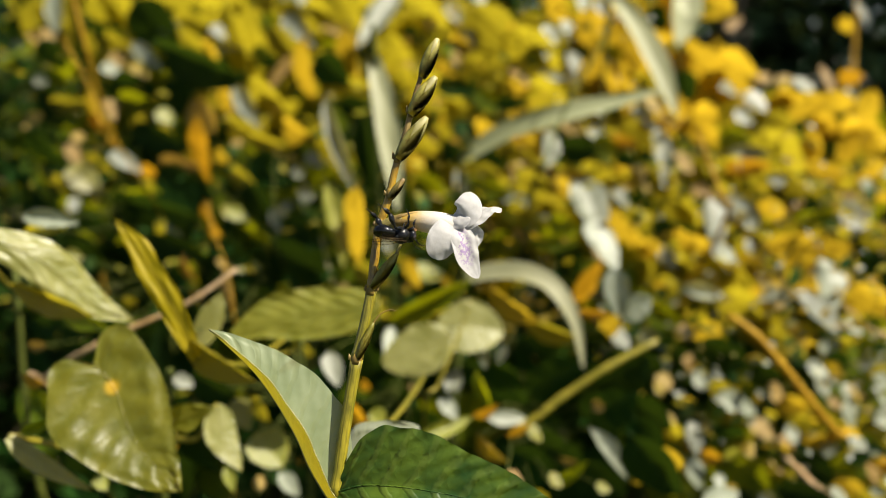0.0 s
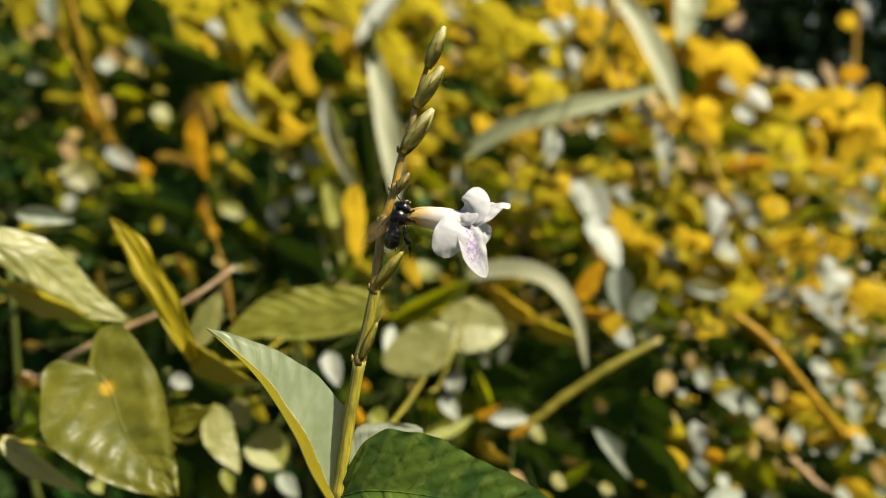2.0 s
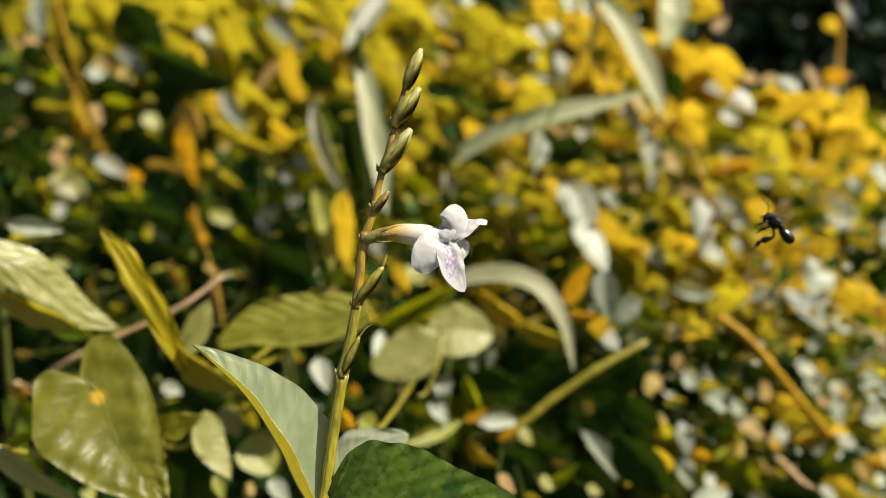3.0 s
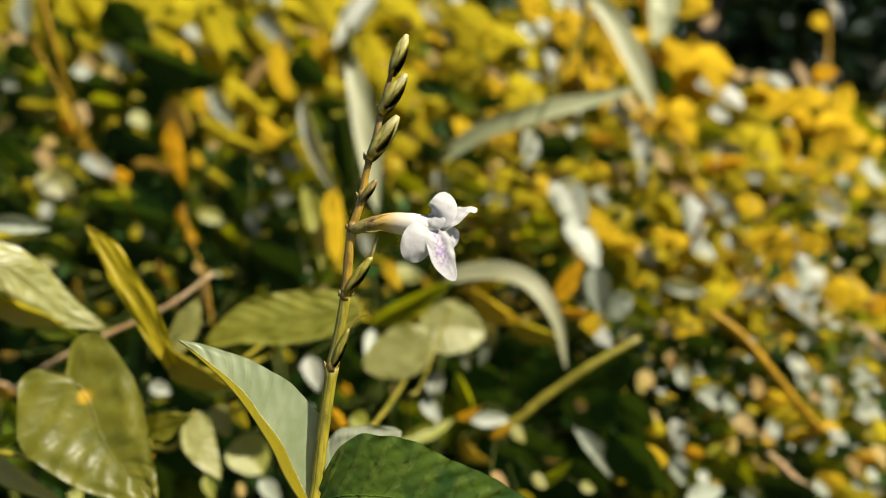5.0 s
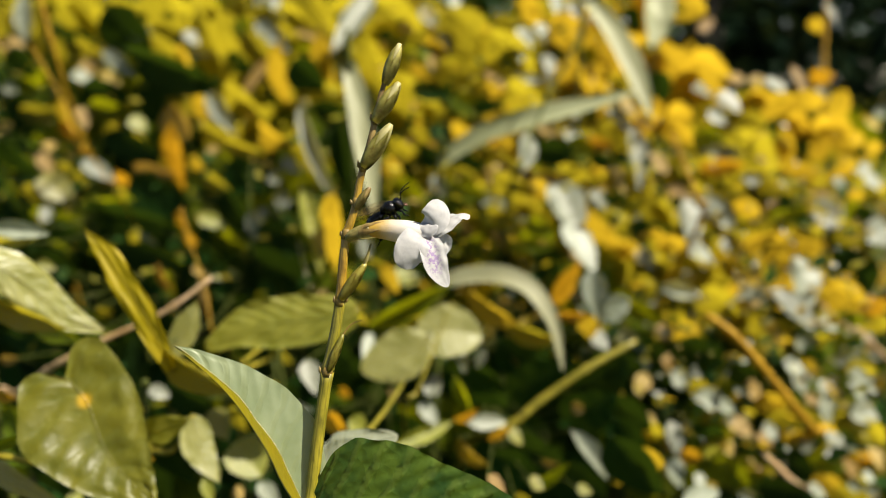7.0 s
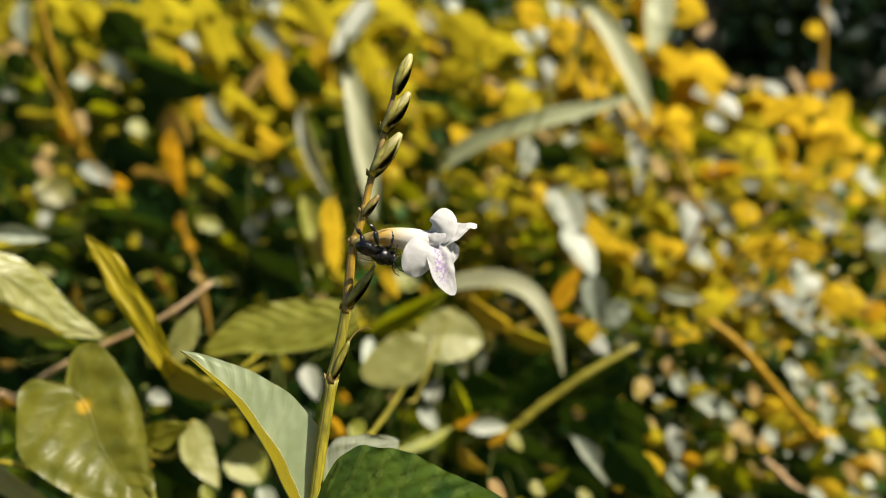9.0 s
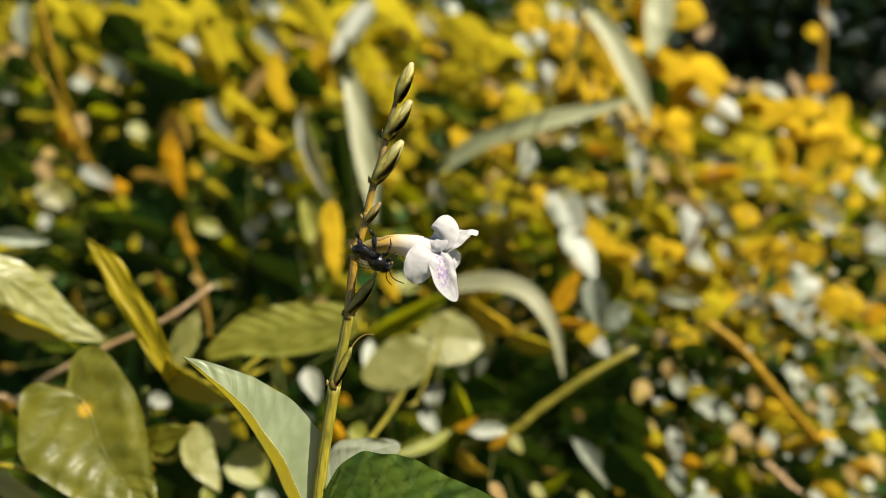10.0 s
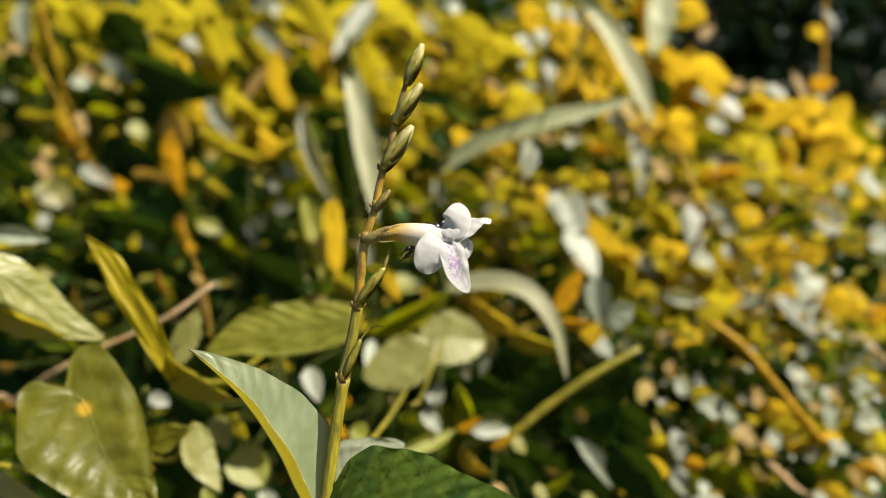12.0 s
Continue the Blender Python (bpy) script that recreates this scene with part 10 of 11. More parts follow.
leaf(with_stem, (0.1895, 0.4560, 0.3125), (0.2049, 0.4756, 0.2694), 0.0286, -172, golden_leaf, "ovate")
leaf(with_stem, (0.2173, 0.5052, 0.2739), (0.2010, 0.4897, 0.3078), 0.0221, -179, golden_leaf, "ovate")
leaf(with_stem, (0.2319, 0.4725, 0.2870), (0.2103, 0.4954, 0.2946), 0.0382, -129, golden_leaf, "ovate")
leaf(with_stem, (0.2004, 0.5315, 0.2942), (0.2270, 0.5084, 0.3092), 0.0258, 115, golden_leaf, "ovate")
leaf(with_stem, (0.2327, 0.4867, 0.3125), (0.2214, 0.5325, 0.2740), 0.0215, -126, lime_leaf, "ovate")
leaf(with_stem, (0.2695, 0.5034, 0.2832), (0.2542, 0.4977, 0.3122), 0.0241, -152, golden_leaf, "ovate")
leaf(with_stem, (0.2218, 0.4889, 0.2808), (0.2375, 0.4513, 0.3008), 0.0241, 117, golden_leaf, "ovate")
leaf(with_stem, (0.2600, 0.4769, 0.3060), (0.2435, 0.4979, 0.2961), 0.0163, -106, golden_leaf, "ovate")
leaf(with_stem, (0.2441, 0.5124, 0.3043), (0.2634, 0.5136, 0.2864), 0.0161, 131, lime_leaf, "ovate")
leaf(with_stem, (0.2494, 0.4643, 0.3191), (0.2424, 0.5055, 0.2958), 0.0200, -130, golden_leaf, "ovate")
leaf(with_stem, (0.2790, 0.5185, 0.2771), (0.2913, 0.4899, 0.3202), 0.0353, 146, dark_shade_leaf, "ovate")
leaf(with_stem, (0.1522, 0.4787, 0.2782), (0.1780, 0.4653, 0.2756), 0.0206, 120, lime_leaf, "ovate")
leaf(with_stem, (0.1736, 0.4626, 0.2775), (0.1589, 0.4838, 0.2601), 0.0176, -136, lime_leaf, "ovate")
leaf(with_stem, (0.1902, 0.4510, 0.2872), (0.2010, 0.4483, 0.2579), 0.0275, 118, lime_leaf, "ovate")
leaf(with_stem, (0.2102, 0.4801, 0.2934), (0.2106, 0.4995, 0.2549), 0.0167, -158, lime_leaf, "ovate")
leaf(with_stem, (0.2119, 0.4583, 0.2912), (0.1956, 0.4883, 0.2591), 0.0265, -124, lime_leaf, "ovate")
leaf(with_stem, (0.1927, 0.4835, 0.2716), (0.2209, 0.4699, 0.2621), 0.0276, 100, lime_leaf, "ovate")
leaf(with_stem, (0.2057, 0.4462, 0.2842), (0.2100, 0.4685, 0.2447), 0.0301, -136, lime_leaf, "ovate")
leaf(with_stem, (0.2494, 0.4564, 0.2933), (0.2578, 0.4767, 0.2538), 0.0230, -169, lime_leaf, "ovate")
leaf(with_stem, (0.2334, 0.4862, 0.2885), (0.2532, 0.4848, 0.2587), 0.0269, 117, dark_shade_leaf, "ovate")
leaf(with_stem, (0.2463, 0.4565, 0.2774), (0.2388, 0.4643, 0.2489), 0.0159, -103, dark_shade_leaf, "ovate")
leaf(with_stem, (0.2692, 0.4798, 0.2690), (0.2419, 0.4983, 0.2801), 0.0275, -106, dark_shade_leaf, "ovate")
leaf(with_stem, (0.2756, 0.4726, 0.2551), (0.2695, 0.4678, 0.2966), 0.0229, -4, green_leaf, "ovate")
with_stem = broadleaf((0.200, 0.495), 0.220, "understorey plant with large green leaves, others coloured dark for shade")
leaf(with_stem, (0.1695, 0.4504, 0.2743), (0.1835, 0.4449, 0.2586), 0.0164, 115, dark_shade_leaf, "ovate")
leaf(with_stem, (0.2386, 0.4537, 0.2518), (0.2210, 0.4588, 0.2686), 0.0187, -106, lime_leaf, "ovate")
leaf(with_stem, (0.2760, 0.4653, 0.2405), (0.2562, 0.4645, 0.2764), 0.0257, -119, green_leaf, "ovate")
leaf(with_stem, (0.1645, 0.4212, 0.2749), (0.1526, 0.4468, 0.2193), 0.0245, -126, dark_shade_leaf, "ovate")
leaf(with_stem, (0.1556, 0.4457, 0.2694), (0.1710, 0.4396, 0.2196), 0.0403, 113, dark_shade_leaf, "ovate")
leaf(with_stem, (0.1800, 0.4395, 0.2247), (0.1879, 0.4315, 0.2510), 0.0118, 126, green_leaf, "ovate")
leaf(with_stem, (0.2015, 0.4511, 0.2376), (0.2274, 0.4437, 0.2444), 0.0208, 98, dark_shade_leaf, "ovate")
leaf(with_stem, (0.1794, 0.4440, 0.2497), (0.2117, 0.4317, 0.2452), 0.0225, 79, green_leaf, "ovate")
leaf(with_stem, (0.2277, 0.4447, 0.2587), (0.2232, 0.4455, 0.2373), 0.0126, 28, green_leaf, "ovate")
leaf(with_stem, (0.2280, 0.4349, 0.2268), (0.2420, 0.4317, 0.2473), 0.0159, 85, green_leaf, "ovate")
leaf(with_stem, (0.2360, 0.4461, 0.2387), (0.2132, 0.4443, 0.2583), 0.0179, -119, dark_shade_leaf, "ovate")
leaf(with_stem, (0.2403, 0.4464, 0.2294), (0.2721, 0.4361, 0.2400), 0.0254, 80, green_leaf, "ovate")
leaf(with_stem, (0.2700, 0.4457, 0.2364), (0.2494, 0.4515, 0.2701), 0.0273, -90, green_leaf, "ovate")
leaf(with_stem, (0.1669, 0.4214, 0.2121), (0.1562, 0.4144, 0.2430), 0.0148, -135, green_leaf, "ovate")
leaf(with_stem, (0.1665, 0.3914, 0.2214), (0.1497, 0.4009, 0.2483), 0.0262, -85, green_leaf, "ovate")
leaf(with_stem, (0.1643, 0.3778, 0.2314), (0.1421, 0.3874, 0.2401), 0.0126, -76, green_leaf, "ovate")
leaf(with_stem, (0.2018, 0.3973, 0.2276), (0.1838, 0.4076, 0.2403), 0.0204, -98, dark_shade_leaf, "ovate")
leaf(with_stem, (0.1761, 0.4023, 0.2346), (0.1923, 0.3946, 0.2459), 0.0134, 105, dark_shade_leaf, "ovate")
leaf(with_stem, (0.2140, 0.4286, 0.2146), (0.1986, 0.4234, 0.2411), 0.0171, -122, green_leaf, "ovate")
leaf(with_stem, (0.2366, 0.4083, 0.2141), (0.2171, 0.4016, 0.2362), 0.0137, -129, dark_shade_leaf, "ovate")
leaf(with_stem, (0.2053, 0.3820, 0.2428), (0.1877, 0.4002, 0.2390), 0.0158, -99, lime_leaf, "ovate")
leaf(with_stem, (0.2097, 0.4061, 0.2418), (0.2289, 0.4023, 0.2253), 0.0360, 142, lime_leaf, "ovate")
leaf(with_stem, (0.2160, 0.3998, 0.2205), (0.1947, 0.4047, 0.2359), 0.0168, -102, dark_shade_leaf, "ovate")
leaf(with_stem, (0.2087, 0.4252, 0.2417), (0.2221, 0.4316, 0.2148), 0.0143, 148, lime_leaf, "ovate")
leaf(with_stem, (0.2282, 0.4217, 0.2382), (0.2540, 0.4098, 0.2352), 0.0191, 92, green_leaf, "ovate")
leaf(with_stem, (0.1453, 0.3602, 0.2099), (0.1364, 0.3664, 0.2374), 0.0221, -88, green_leaf, "ovate")
leaf(with_stem, (0.1336, 0.3577, 0.2341), (0.1432, 0.3588, 0.2097), 0.0138, 124, green_leaf, "ovate")
leaf(with_stem, (0.1448, 0.3989, 0.1865), (0.1464, 0.3950, 0.2268), 0.0243, -12, green_leaf, "ovate")
leaf(with_stem, (0.1614, 0.3822, 0.2124), (0.1873, 0.3733, 0.2108), 0.0162, 83, green_leaf, "ovate")
leaf(with_stem, (0.1768, 0.3790, 0.2094), (0.1576, 0.3876, 0.1927), 0.0177, -89, green_leaf, "ovate")
leaf(with_stem, (0.1651, 0.3580, 0.2393), (0.1612, 0.3590, 0.2093), 0.0186, 4, green_leaf, "ovate")
leaf(with_stem, (0.1824, 0.3607, 0.2150), (0.2067, 0.3551, 0.2131), 0.0130, 84, green_leaf, "ovate")
leaf(with_stem, (0.2327, 0.3810, 0.2207), (0.2056, 0.3900, 0.2110), 0.0151, -88, green_leaf, "ovate")
leaf(with_stem, (0.2157, 0.4083, 0.1933), (0.2227, 0.3947, 0.2299), 0.0173, 128, green_leaf, "ovate")
leaf(with_stem, (0.2428, 0.3733, 0.1977), (0.2174, 0.3862, 0.2025), 0.0296, -119, lime_leaf, "ovate")
leaf(with_stem, (0.2238, 0.3996, 0.2145), (0.2468, 0.3840, 0.2093), 0.0366, 122, lime_leaf, "ovate")
with_stem = broadleaf((0.333, 0.617), 0.348, "understorey plant with large leaves coloured dark for shade, and green ones")
leaf(with_stem, (0.3537, 0.5865, 0.3581), (0.3352, 0.5930, 0.3972), 0.0376, -107, dark_shade_leaf, "ovate")
leaf(with_stem, (0.3390, 0.5729, 0.3661), (0.3087, 0.5698, 0.4036), 0.0285, -117, green_leaf, "ovate")
leaf(with_stem, (0.3078, 0.5656, 0.3532), (0.3228, 0.5356, 0.3673), 0.0242, 122, lime_leaf, "ovate")
with_stem = broadleaf((0.298, 0.598), 0.289, "understorey plant with large leaves coloured dark for shade, and yellow-green ones")
leaf(with_stem, (0.3204, 0.5678, 0.3443), (0.3475, 0.5585, 0.3438), 0.0290, 119, lime_leaf, "ovate")
leaf(with_stem, (0.3242, 0.5271, 0.3192), (0.2912, 0.5474, 0.3125), 0.0316, -92, dark_shade_leaf, "ovate")
leaf(with_stem, (0.2718, 0.4868, 0.2721), (0.2853, 0.4742, 0.3121), 0.0304, 114, dark_shade_leaf, "ovate")
leaf(with_stem, (0.2770, 0.4672, 0.2779), (0.2781, 0.4756, 0.2372), 0.0184, 7, green_leaf, "ovate")
with_stem = broadleaf((0.251, 0.475), 0.205, "understorey plant with large green leaves, others coloured dark for shade")
leaf(with_stem, (0.2831, 0.4446, 0.2518), (0.2583, 0.4548, 0.2499), 0.0216, -96, green_leaf, "ovate")
leaf(with_stem, (0.2569, 0.3960, 0.2284), (0.2391, 0.4054, 0.2342), 0.0193, -108, dark_shade_leaf, "ovate")
leaf(with_stem, (0.2423, 0.4291, 0.2158), (0.2703, 0.4201, 0.2340), 0.0226, 100, green_leaf, "ovate")
leaf(with_stem, (0.2311, 0.4037, 0.1996), (0.2471, 0.3743, 0.2225), 0.0258, 111, lime_leaf, "ovate")
leaf(with_stem, (0.2396, 0.3724, 0.2147), (0.2418, 0.3679, 0.2364), 0.0136, -24, lime_leaf, "ovate")
leaf(with_stem, (0.2532, 0.3760, 0.2034), (0.2344, 0.3863, 0.1950), 0.0177, -108, dark_shade_leaf, "ovate")
grass_blade([(0.0060, 0.3271, 0.3365), (0.0206, 0.3246, 0.3409), (0.0349, 0.3203, 0.3417), (0.0476, 0.3156, 0.3357), (0.0553, 0.3096, 0.3225), (0.0585, 0.3016, 0.3046)], 0.0096, (0.29, -0.74, 0.61), "arching pale grass blade")
grass_blade([(0.0102, 0.4432, 0.3785), (0.0343, 0.4407, 0.3941), (0.0626, 0.4369, 0.4037), (0.0944, 0.4377, 0.4111), (0.1230, 0.4383, 0.4177)], 0.0120, (0.2, -0.85, 0.45), "long grey-green grass blade")
grass_blade([(0.1088, 0.5234, 0.4800), (0.1233, 0.5082, 0.4585), (0.1332, 0.4930, 0.4358), (0.1385, 0.4841, 0.4184), (0.1423, 0.4753, 0.4018)], 0.0156, (0.1, -0.93, 0.34), "pale drooping grass blade")
grass_blade([(-0.0357, 0.4050, 0.4342), (-0.0310, 0.3959, 0.4160), (-0.0272, 0.3867, 0.3968), (-0.0241, 0.3775, 0.3782), (-0.0219, 0.3687, 0.3606)], 0.0123, (0.12, -0.92, 0.36), "hanging grey-green grass blade")
grass_blade([(0.1674, 0.5462, 0.4987), (0.1631, 0.5364, 0.4757), (0.1597, 0.5302, 0.4607), (0.1558, 0.5252, 0.4458)], 0.0212, (0.16, -0.86, 0.49), "pale grass blade tip")
stalk([(-0.1620, 0.2887, 0.3036), (-0.1375, 0.2713, 0.3209), (-0.1273, 0.2672, 0.3270), (-0.1122, 0.2673, 0.3343), (-0.0986, 0.2672, 0.3401), (-0.0872, 0.2671, 0.3462), (-0.0740, 0.2688, 0.3557)], 0.00109, dry_twig, "dry pinkish-brown twig lying across the leaves")
stalk([(0.0365, 0.3087, 0.2775), (0.0513, 0.3107, 0.2885), (0.0709, 0.3129, 0.3014), (0.0933, 0.3176, 0.3121)], 0.00194, green_stem, "green-gold slanting plant stem")
stalk([(0.1278, 0.3306, 0.3198), (0.1383, 0.3237, 0.3123), (0.1494, 0.3208, 0.3000), (0.1640, 0.3219, 0.2827), (0.1841, 0.3321, 0.2610)], 0.00191, amber_stem, "tan dry slanting plant stem")
stalk([(0.1324, 0.4030, 0.3969), (0.1380, 0.3936, 0.3772), (0.1429, 0.3851, 0.3619)], 0.00116, amber_stem, "thin tan stem arching through the bank")
stalk([(-0.2030, 0.4381, 0.4736), (-0.1991, 0.4382, 0.4502), (-0.1980, 0.4440, 0.4295), (-0.2006, 0.4595, 0.4058), (-0.2103, 0.4859, 0.3843)], 0.00124, amber_stem, "orange-brown woody stem of a weed")
stalk([(-0.2076, 0.4325, 0.4464), (-0.1958, 0.4237, 0.4305), (-0.1854, 0.4149, 0.4145), (-0.1786, 0.4066, 0.4003)], 0.00059, amber_stem, "slender golden side stem")
stalk([(-0.1150, 0.3723, 0.3663), (-0.1109, 0.3642, 0.3525), (-0.1043, 0.3561, 0.3391), (-0.1008, 0.3532, 0.3261), (-0.0981, 0.3455, 0.3141)], 0.00037, amber_stem, "thin golden weed stem in half shade")
stalk([(0.4006, 0.7778, 0.5104), (0.3963, 0.7648, 0.4723), (0.3919, 0.7518, 0.4346), (0.3894, 0.7361, 0.4081)], 0.00191, amber_stem, "thin pale stalk in shade")
stalk([(0.0944, 0.4279, 0.4617), (0.0764, 0.4116, 0.4306), (0.0641, 0.4026, 0.4106), (0.0522, 0.3916, 0.3814)], 0.00082, dim_stem, "thin green stalk behind the flower")
stalk([(0.0113, 0.2866, 0.3389), (0.0049, 0.2786, 0.3247), (-0.0021, 0.2706, 0.3099)], 0.00064, green_stem, "thin dark green stalk")
stalk([(0.2230, 0.4111, 0.3008), (0.2311, 0.4093, 0.2932), (0.2399, 0.4074, 0.2857)], 0.00082, dry_twig, "thin pinkish twig in the weeds")
stalk([(0.2374, 0.3982, 0.2900), (0.2463, 0.3961, 0.2811), (0.2584, 0.3932, 0.2689)], 0.00155, dry_twig, "pale pinkish broken twig")
stalk([(0.1588, 0.3307, 0.2514), (0.1661, 0.3291, 0.2446), (0.1750, 0.3270, 0.2357)], 0.00172, dry_twig, "thick pinkish dry twig low in the weeds")
stalk([(-0.0970, 0.4465, 0.3812), (-0.0957, 0.4325, 0.3635), (-0.0927, 0.4161, 0.3345)], 0.00047, dim_stem, "thin green upright stalk coloured dim for shade")
stalk([(-0.0646, 0.3970, 0.3441), (-0.0610, 0.3895, 0.3336), (-0.0570, 0.3819, 0.3220)], 0.00076, green_stem, "short pale stem behind the leaves")


# ---------------- the bank of plants behind ----------------
def height_here(x, y):
    """How tall the weeds stand: they rise with the bank and sink towards the shaded gap."""
    h = 0.25 + 0.62 * (y - 0.33)
    if y > 0.5 and x / y > 0.31:
        h = min(h, 0.36 + 0.04 * noise.noise(Vector((x * 9, y * 9, 3))))
    if y > 0.3 and x / y > 0.5:
        h = min(h, 0.14)
    return min(h, 0.95)


def weed(height, mats, label, seed):
    """An upright weed with crossed pairs of leaves, larger below the middle."""
    rnd = random.Random(seed)
    ob = tagged(new("weed"), label, "plant", "weeds of the bank")
    line = spline([(rnd.uniform(-0.012, 0.012) * i, rnd.uniform(-0.012, 0.012) * i, height * i / 4) for i in range(5)], 4)
    part("stem", tube(line, [0.0022 - 0.00008 * i for i in range(len(line))], 6), dim_stem, ob)
    pairs = max(5, int(height / 0.045))
    for k in range(pairs):
        s = 0.3 + 0.7 * k / pairs
        p = line[min(len(line) - 1, int(s * len(line)))]
        angle = (k % 2) * 90 + rnd.uniform(-30, 30)
        for flip in (0, 180):
            if rnd.random() < 0.12:
                continue
            length = rnd.uniform(0.024, 0.058) * (1.15 - 0.5 * s)
            a = radians(angle + flip + rnd.uniform(-20, 20))
            rise = rnd.uniform(-0.5, 0.8)
            base = p + Vector((math.cos(a), math.sin(a), 0.3)) * 0.008
            tip = base + Vector((math.cos(a), math.sin(a), rise)).normalized() * length
            kind = rnd.choice(("ovate", "ovate", "lance", "round"))
            # lower leaves are mostly the shade-coloured ones, so weeds darken downwards
            leaf_ob = new("leaf", leaf_data(kind, rnd.choice(mats) if s > 0.55 + rnd.uniform(-0.12, 0.12) else rnd.choice((dark_shade_leaf, dark_shade_leaf, green_leaf)), rnd.randrange(3)))
            leaf_ob.parent = ob
            wide = length * (0.34 if kind == "lance" else rnd.uniform(0.5, 0.7))
            leaf_ob.matrix_basis = leaf_turn(base, tip, rnd.uniform(-35, 35)) @ Matrix.Diagonal((wide, length, length * 0.8, 1))
    return ob


def build_bank():
    rnd = random.Random(11)
    # leaf mixes from lit to shaded; deep has the shade in its colours
    sunny, mixed, deep = (golden_leaf, golden_leaf, golden_leaf, lime_leaf, lime_leaf, lime_leaf, lime_leaf, glossy_leaf, orange_leaf), (lime_leaf, green_leaf, golden_leaf, green_leaf), (dark_shade_leaf, green_leaf, dark_shade_leaf)
    kinds = {}
    for name, mats, label in (("sunny", sunny, "golden-leaved weed lit from behind"), ("mixed", mixed, "green and yellow leaved weed"), ("deep", deep, "dark green weed, shade put in its leaf colour")):
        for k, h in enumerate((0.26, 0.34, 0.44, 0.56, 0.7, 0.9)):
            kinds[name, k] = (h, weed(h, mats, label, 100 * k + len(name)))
    sizes = (0.26, 0.34, 0.44, 0.56, 0.7, 0.9)
    used = set()
    y = 0.66
    while y < 1.6:
        step = 0.047 + 0.09 * (y - 0.45)
        x = -0.7 * y - 0.12
        while x < 0.72 * y + 0.12:
            px, py = x + rnd.uniform(-0.4, 0.4) * step, y + rnd.uniform(-0.4, 0.4) * step
            h = height_here(px, py) * rnd.uniform(0.85, 1.1)
            side = px / py
            roll = rnd.random()
            # shade-coloured weeds grow more frequent towards the left
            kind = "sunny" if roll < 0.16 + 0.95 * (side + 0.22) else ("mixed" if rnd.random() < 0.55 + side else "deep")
            k = min(range(6), key=lambda q: abs(sizes[q] - h))
            size = h / sizes[k]
            m = Matrix.Translation((px, py, 0)) @ Matrix.Rotation(rnd.uniform(0, 6.28), 4, "Z") @ Matrix.Rotation(radians(rnd.uniform(-10, 10)), 4, "X")
            if (kind, k) not in used:
                used.add((kind, k))
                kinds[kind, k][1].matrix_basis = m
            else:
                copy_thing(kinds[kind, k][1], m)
            x += step
        y += step
    for key, (h, ob) in kinds.items():
        if key not in used:
            for o in (*ob.children_recursive, ob):
                bpy.data.objects.remove(o)


build_bank()


def scatter_leaves(name, label, count, place, size, material, seed):
    """Many small leaves in one mesh."""
    rnd = np.random.RandomState(seed)
    shape = np.array([(0, 0, 0), (-0.28, 0.35, 0.05), (0.28, 0.35, 0.05), (0, 0.45, -0.02), (-0.2, 0.75, 0.02), (0.2, 0.75, 0.02), (0, 1, -0.08)])
    faces = [(0, 3, 1), (0, 2, 3), (1, 3, 4), (3, 2, 5), (3, 6, 4), (3, 5, 6)]
    verts, polys = [], []
    for i in range(count):
        q = Euler(rnd.uniform(-1.0, 1.0, 2).tolist() + [rnd.uniform(0, 6.28)]).to_matrix()
        p, s = place(rnd), size * rnd.uniform(0.5, 1.4)
        pts = (shape * s) @ np.array(q).T + np.array(p)
        polys += [tuple(k + 7 * i for k in face) for face in faces]
        verts += pts.tolist()
    me = bpy.data.meshes.new(name)
    me.from_pydata(verts, [], polys)
    me.materials.append(material)
    return tagged(new(name, me), label, "foliage", kind="stuff")


def patch(r):
    """A spot within the rounded bank, thinning towards its rim."""
    a, q = r.uniform(0, 2 * math.pi), r.uniform() ** 0.55
    q *= 1 + 0.25 * noise.noise(Vector((2 * math.cos(a), 2 * math.sin(a), 5)))
    return 1.15 * q * math.cos(a), max(0.34, 0.88 + 0.62 * q * math.sin(a))


# undergrowth carries the shade under the bank in its leaf colour
scatter_leaves("undergrowth", "dense low undergrowth of small leaves, coloured dark for shade", 14000,
               lambda r: (lambda x, y: (x, y, min(0.82, abs(r.normal(0, 0.45))) * max(0.05, height_here(x, y))))(*patch(r)), 0.03, dark_shade_leaf, 5)
scatter_leaves("leaf_litter", "fallen dry brown leaves on the soil", 1200, lambda r: (r.uniform(-1.2, 1.2), r.uniform(-0.8, 1.8), 0.004 + r.uniform(0, 0.012)), 0.03, dry_leaf, 6)


def surface(r, low, high, reach=0.02, hollow=True):
    """A spot in the sloping face of the bank, from low to high across it, but for the dark hollow at its foot."""
    while True:
        y = 0.33 + 0.33 * r.uniform()
        x = y * r.uniform(low, high)
        if not hollow or y > 0.39 or x > 0.28 * y:
            break
    if x > 0.31 * y and y > 0.5:
        y -= 0.17
    return x, y + r.normal(0, 0.012), 0.232 + 0.8 * (y - 0.319) + r.normal(0, reach)


scatter_leaves("small_leaves", "many small pale leaves of low weeds", 540, lambda r: surface(r, 0.12, 0.62), 0.0045, glossy_leaf, 7)
scatter_leaves("small_golden_leaves", "many small golden leaves of low weeds", 420, lambda r: surface(r, -0.1, 0.6), 0.0075, golden_leaf, 17)
scatter_leaves("dry_bits", "small dry brown and orange leaf scraps caught in weeds", 210, lambda r: surface(r, -0.6, 0.62), 0.0034, dry_leaf, 27)
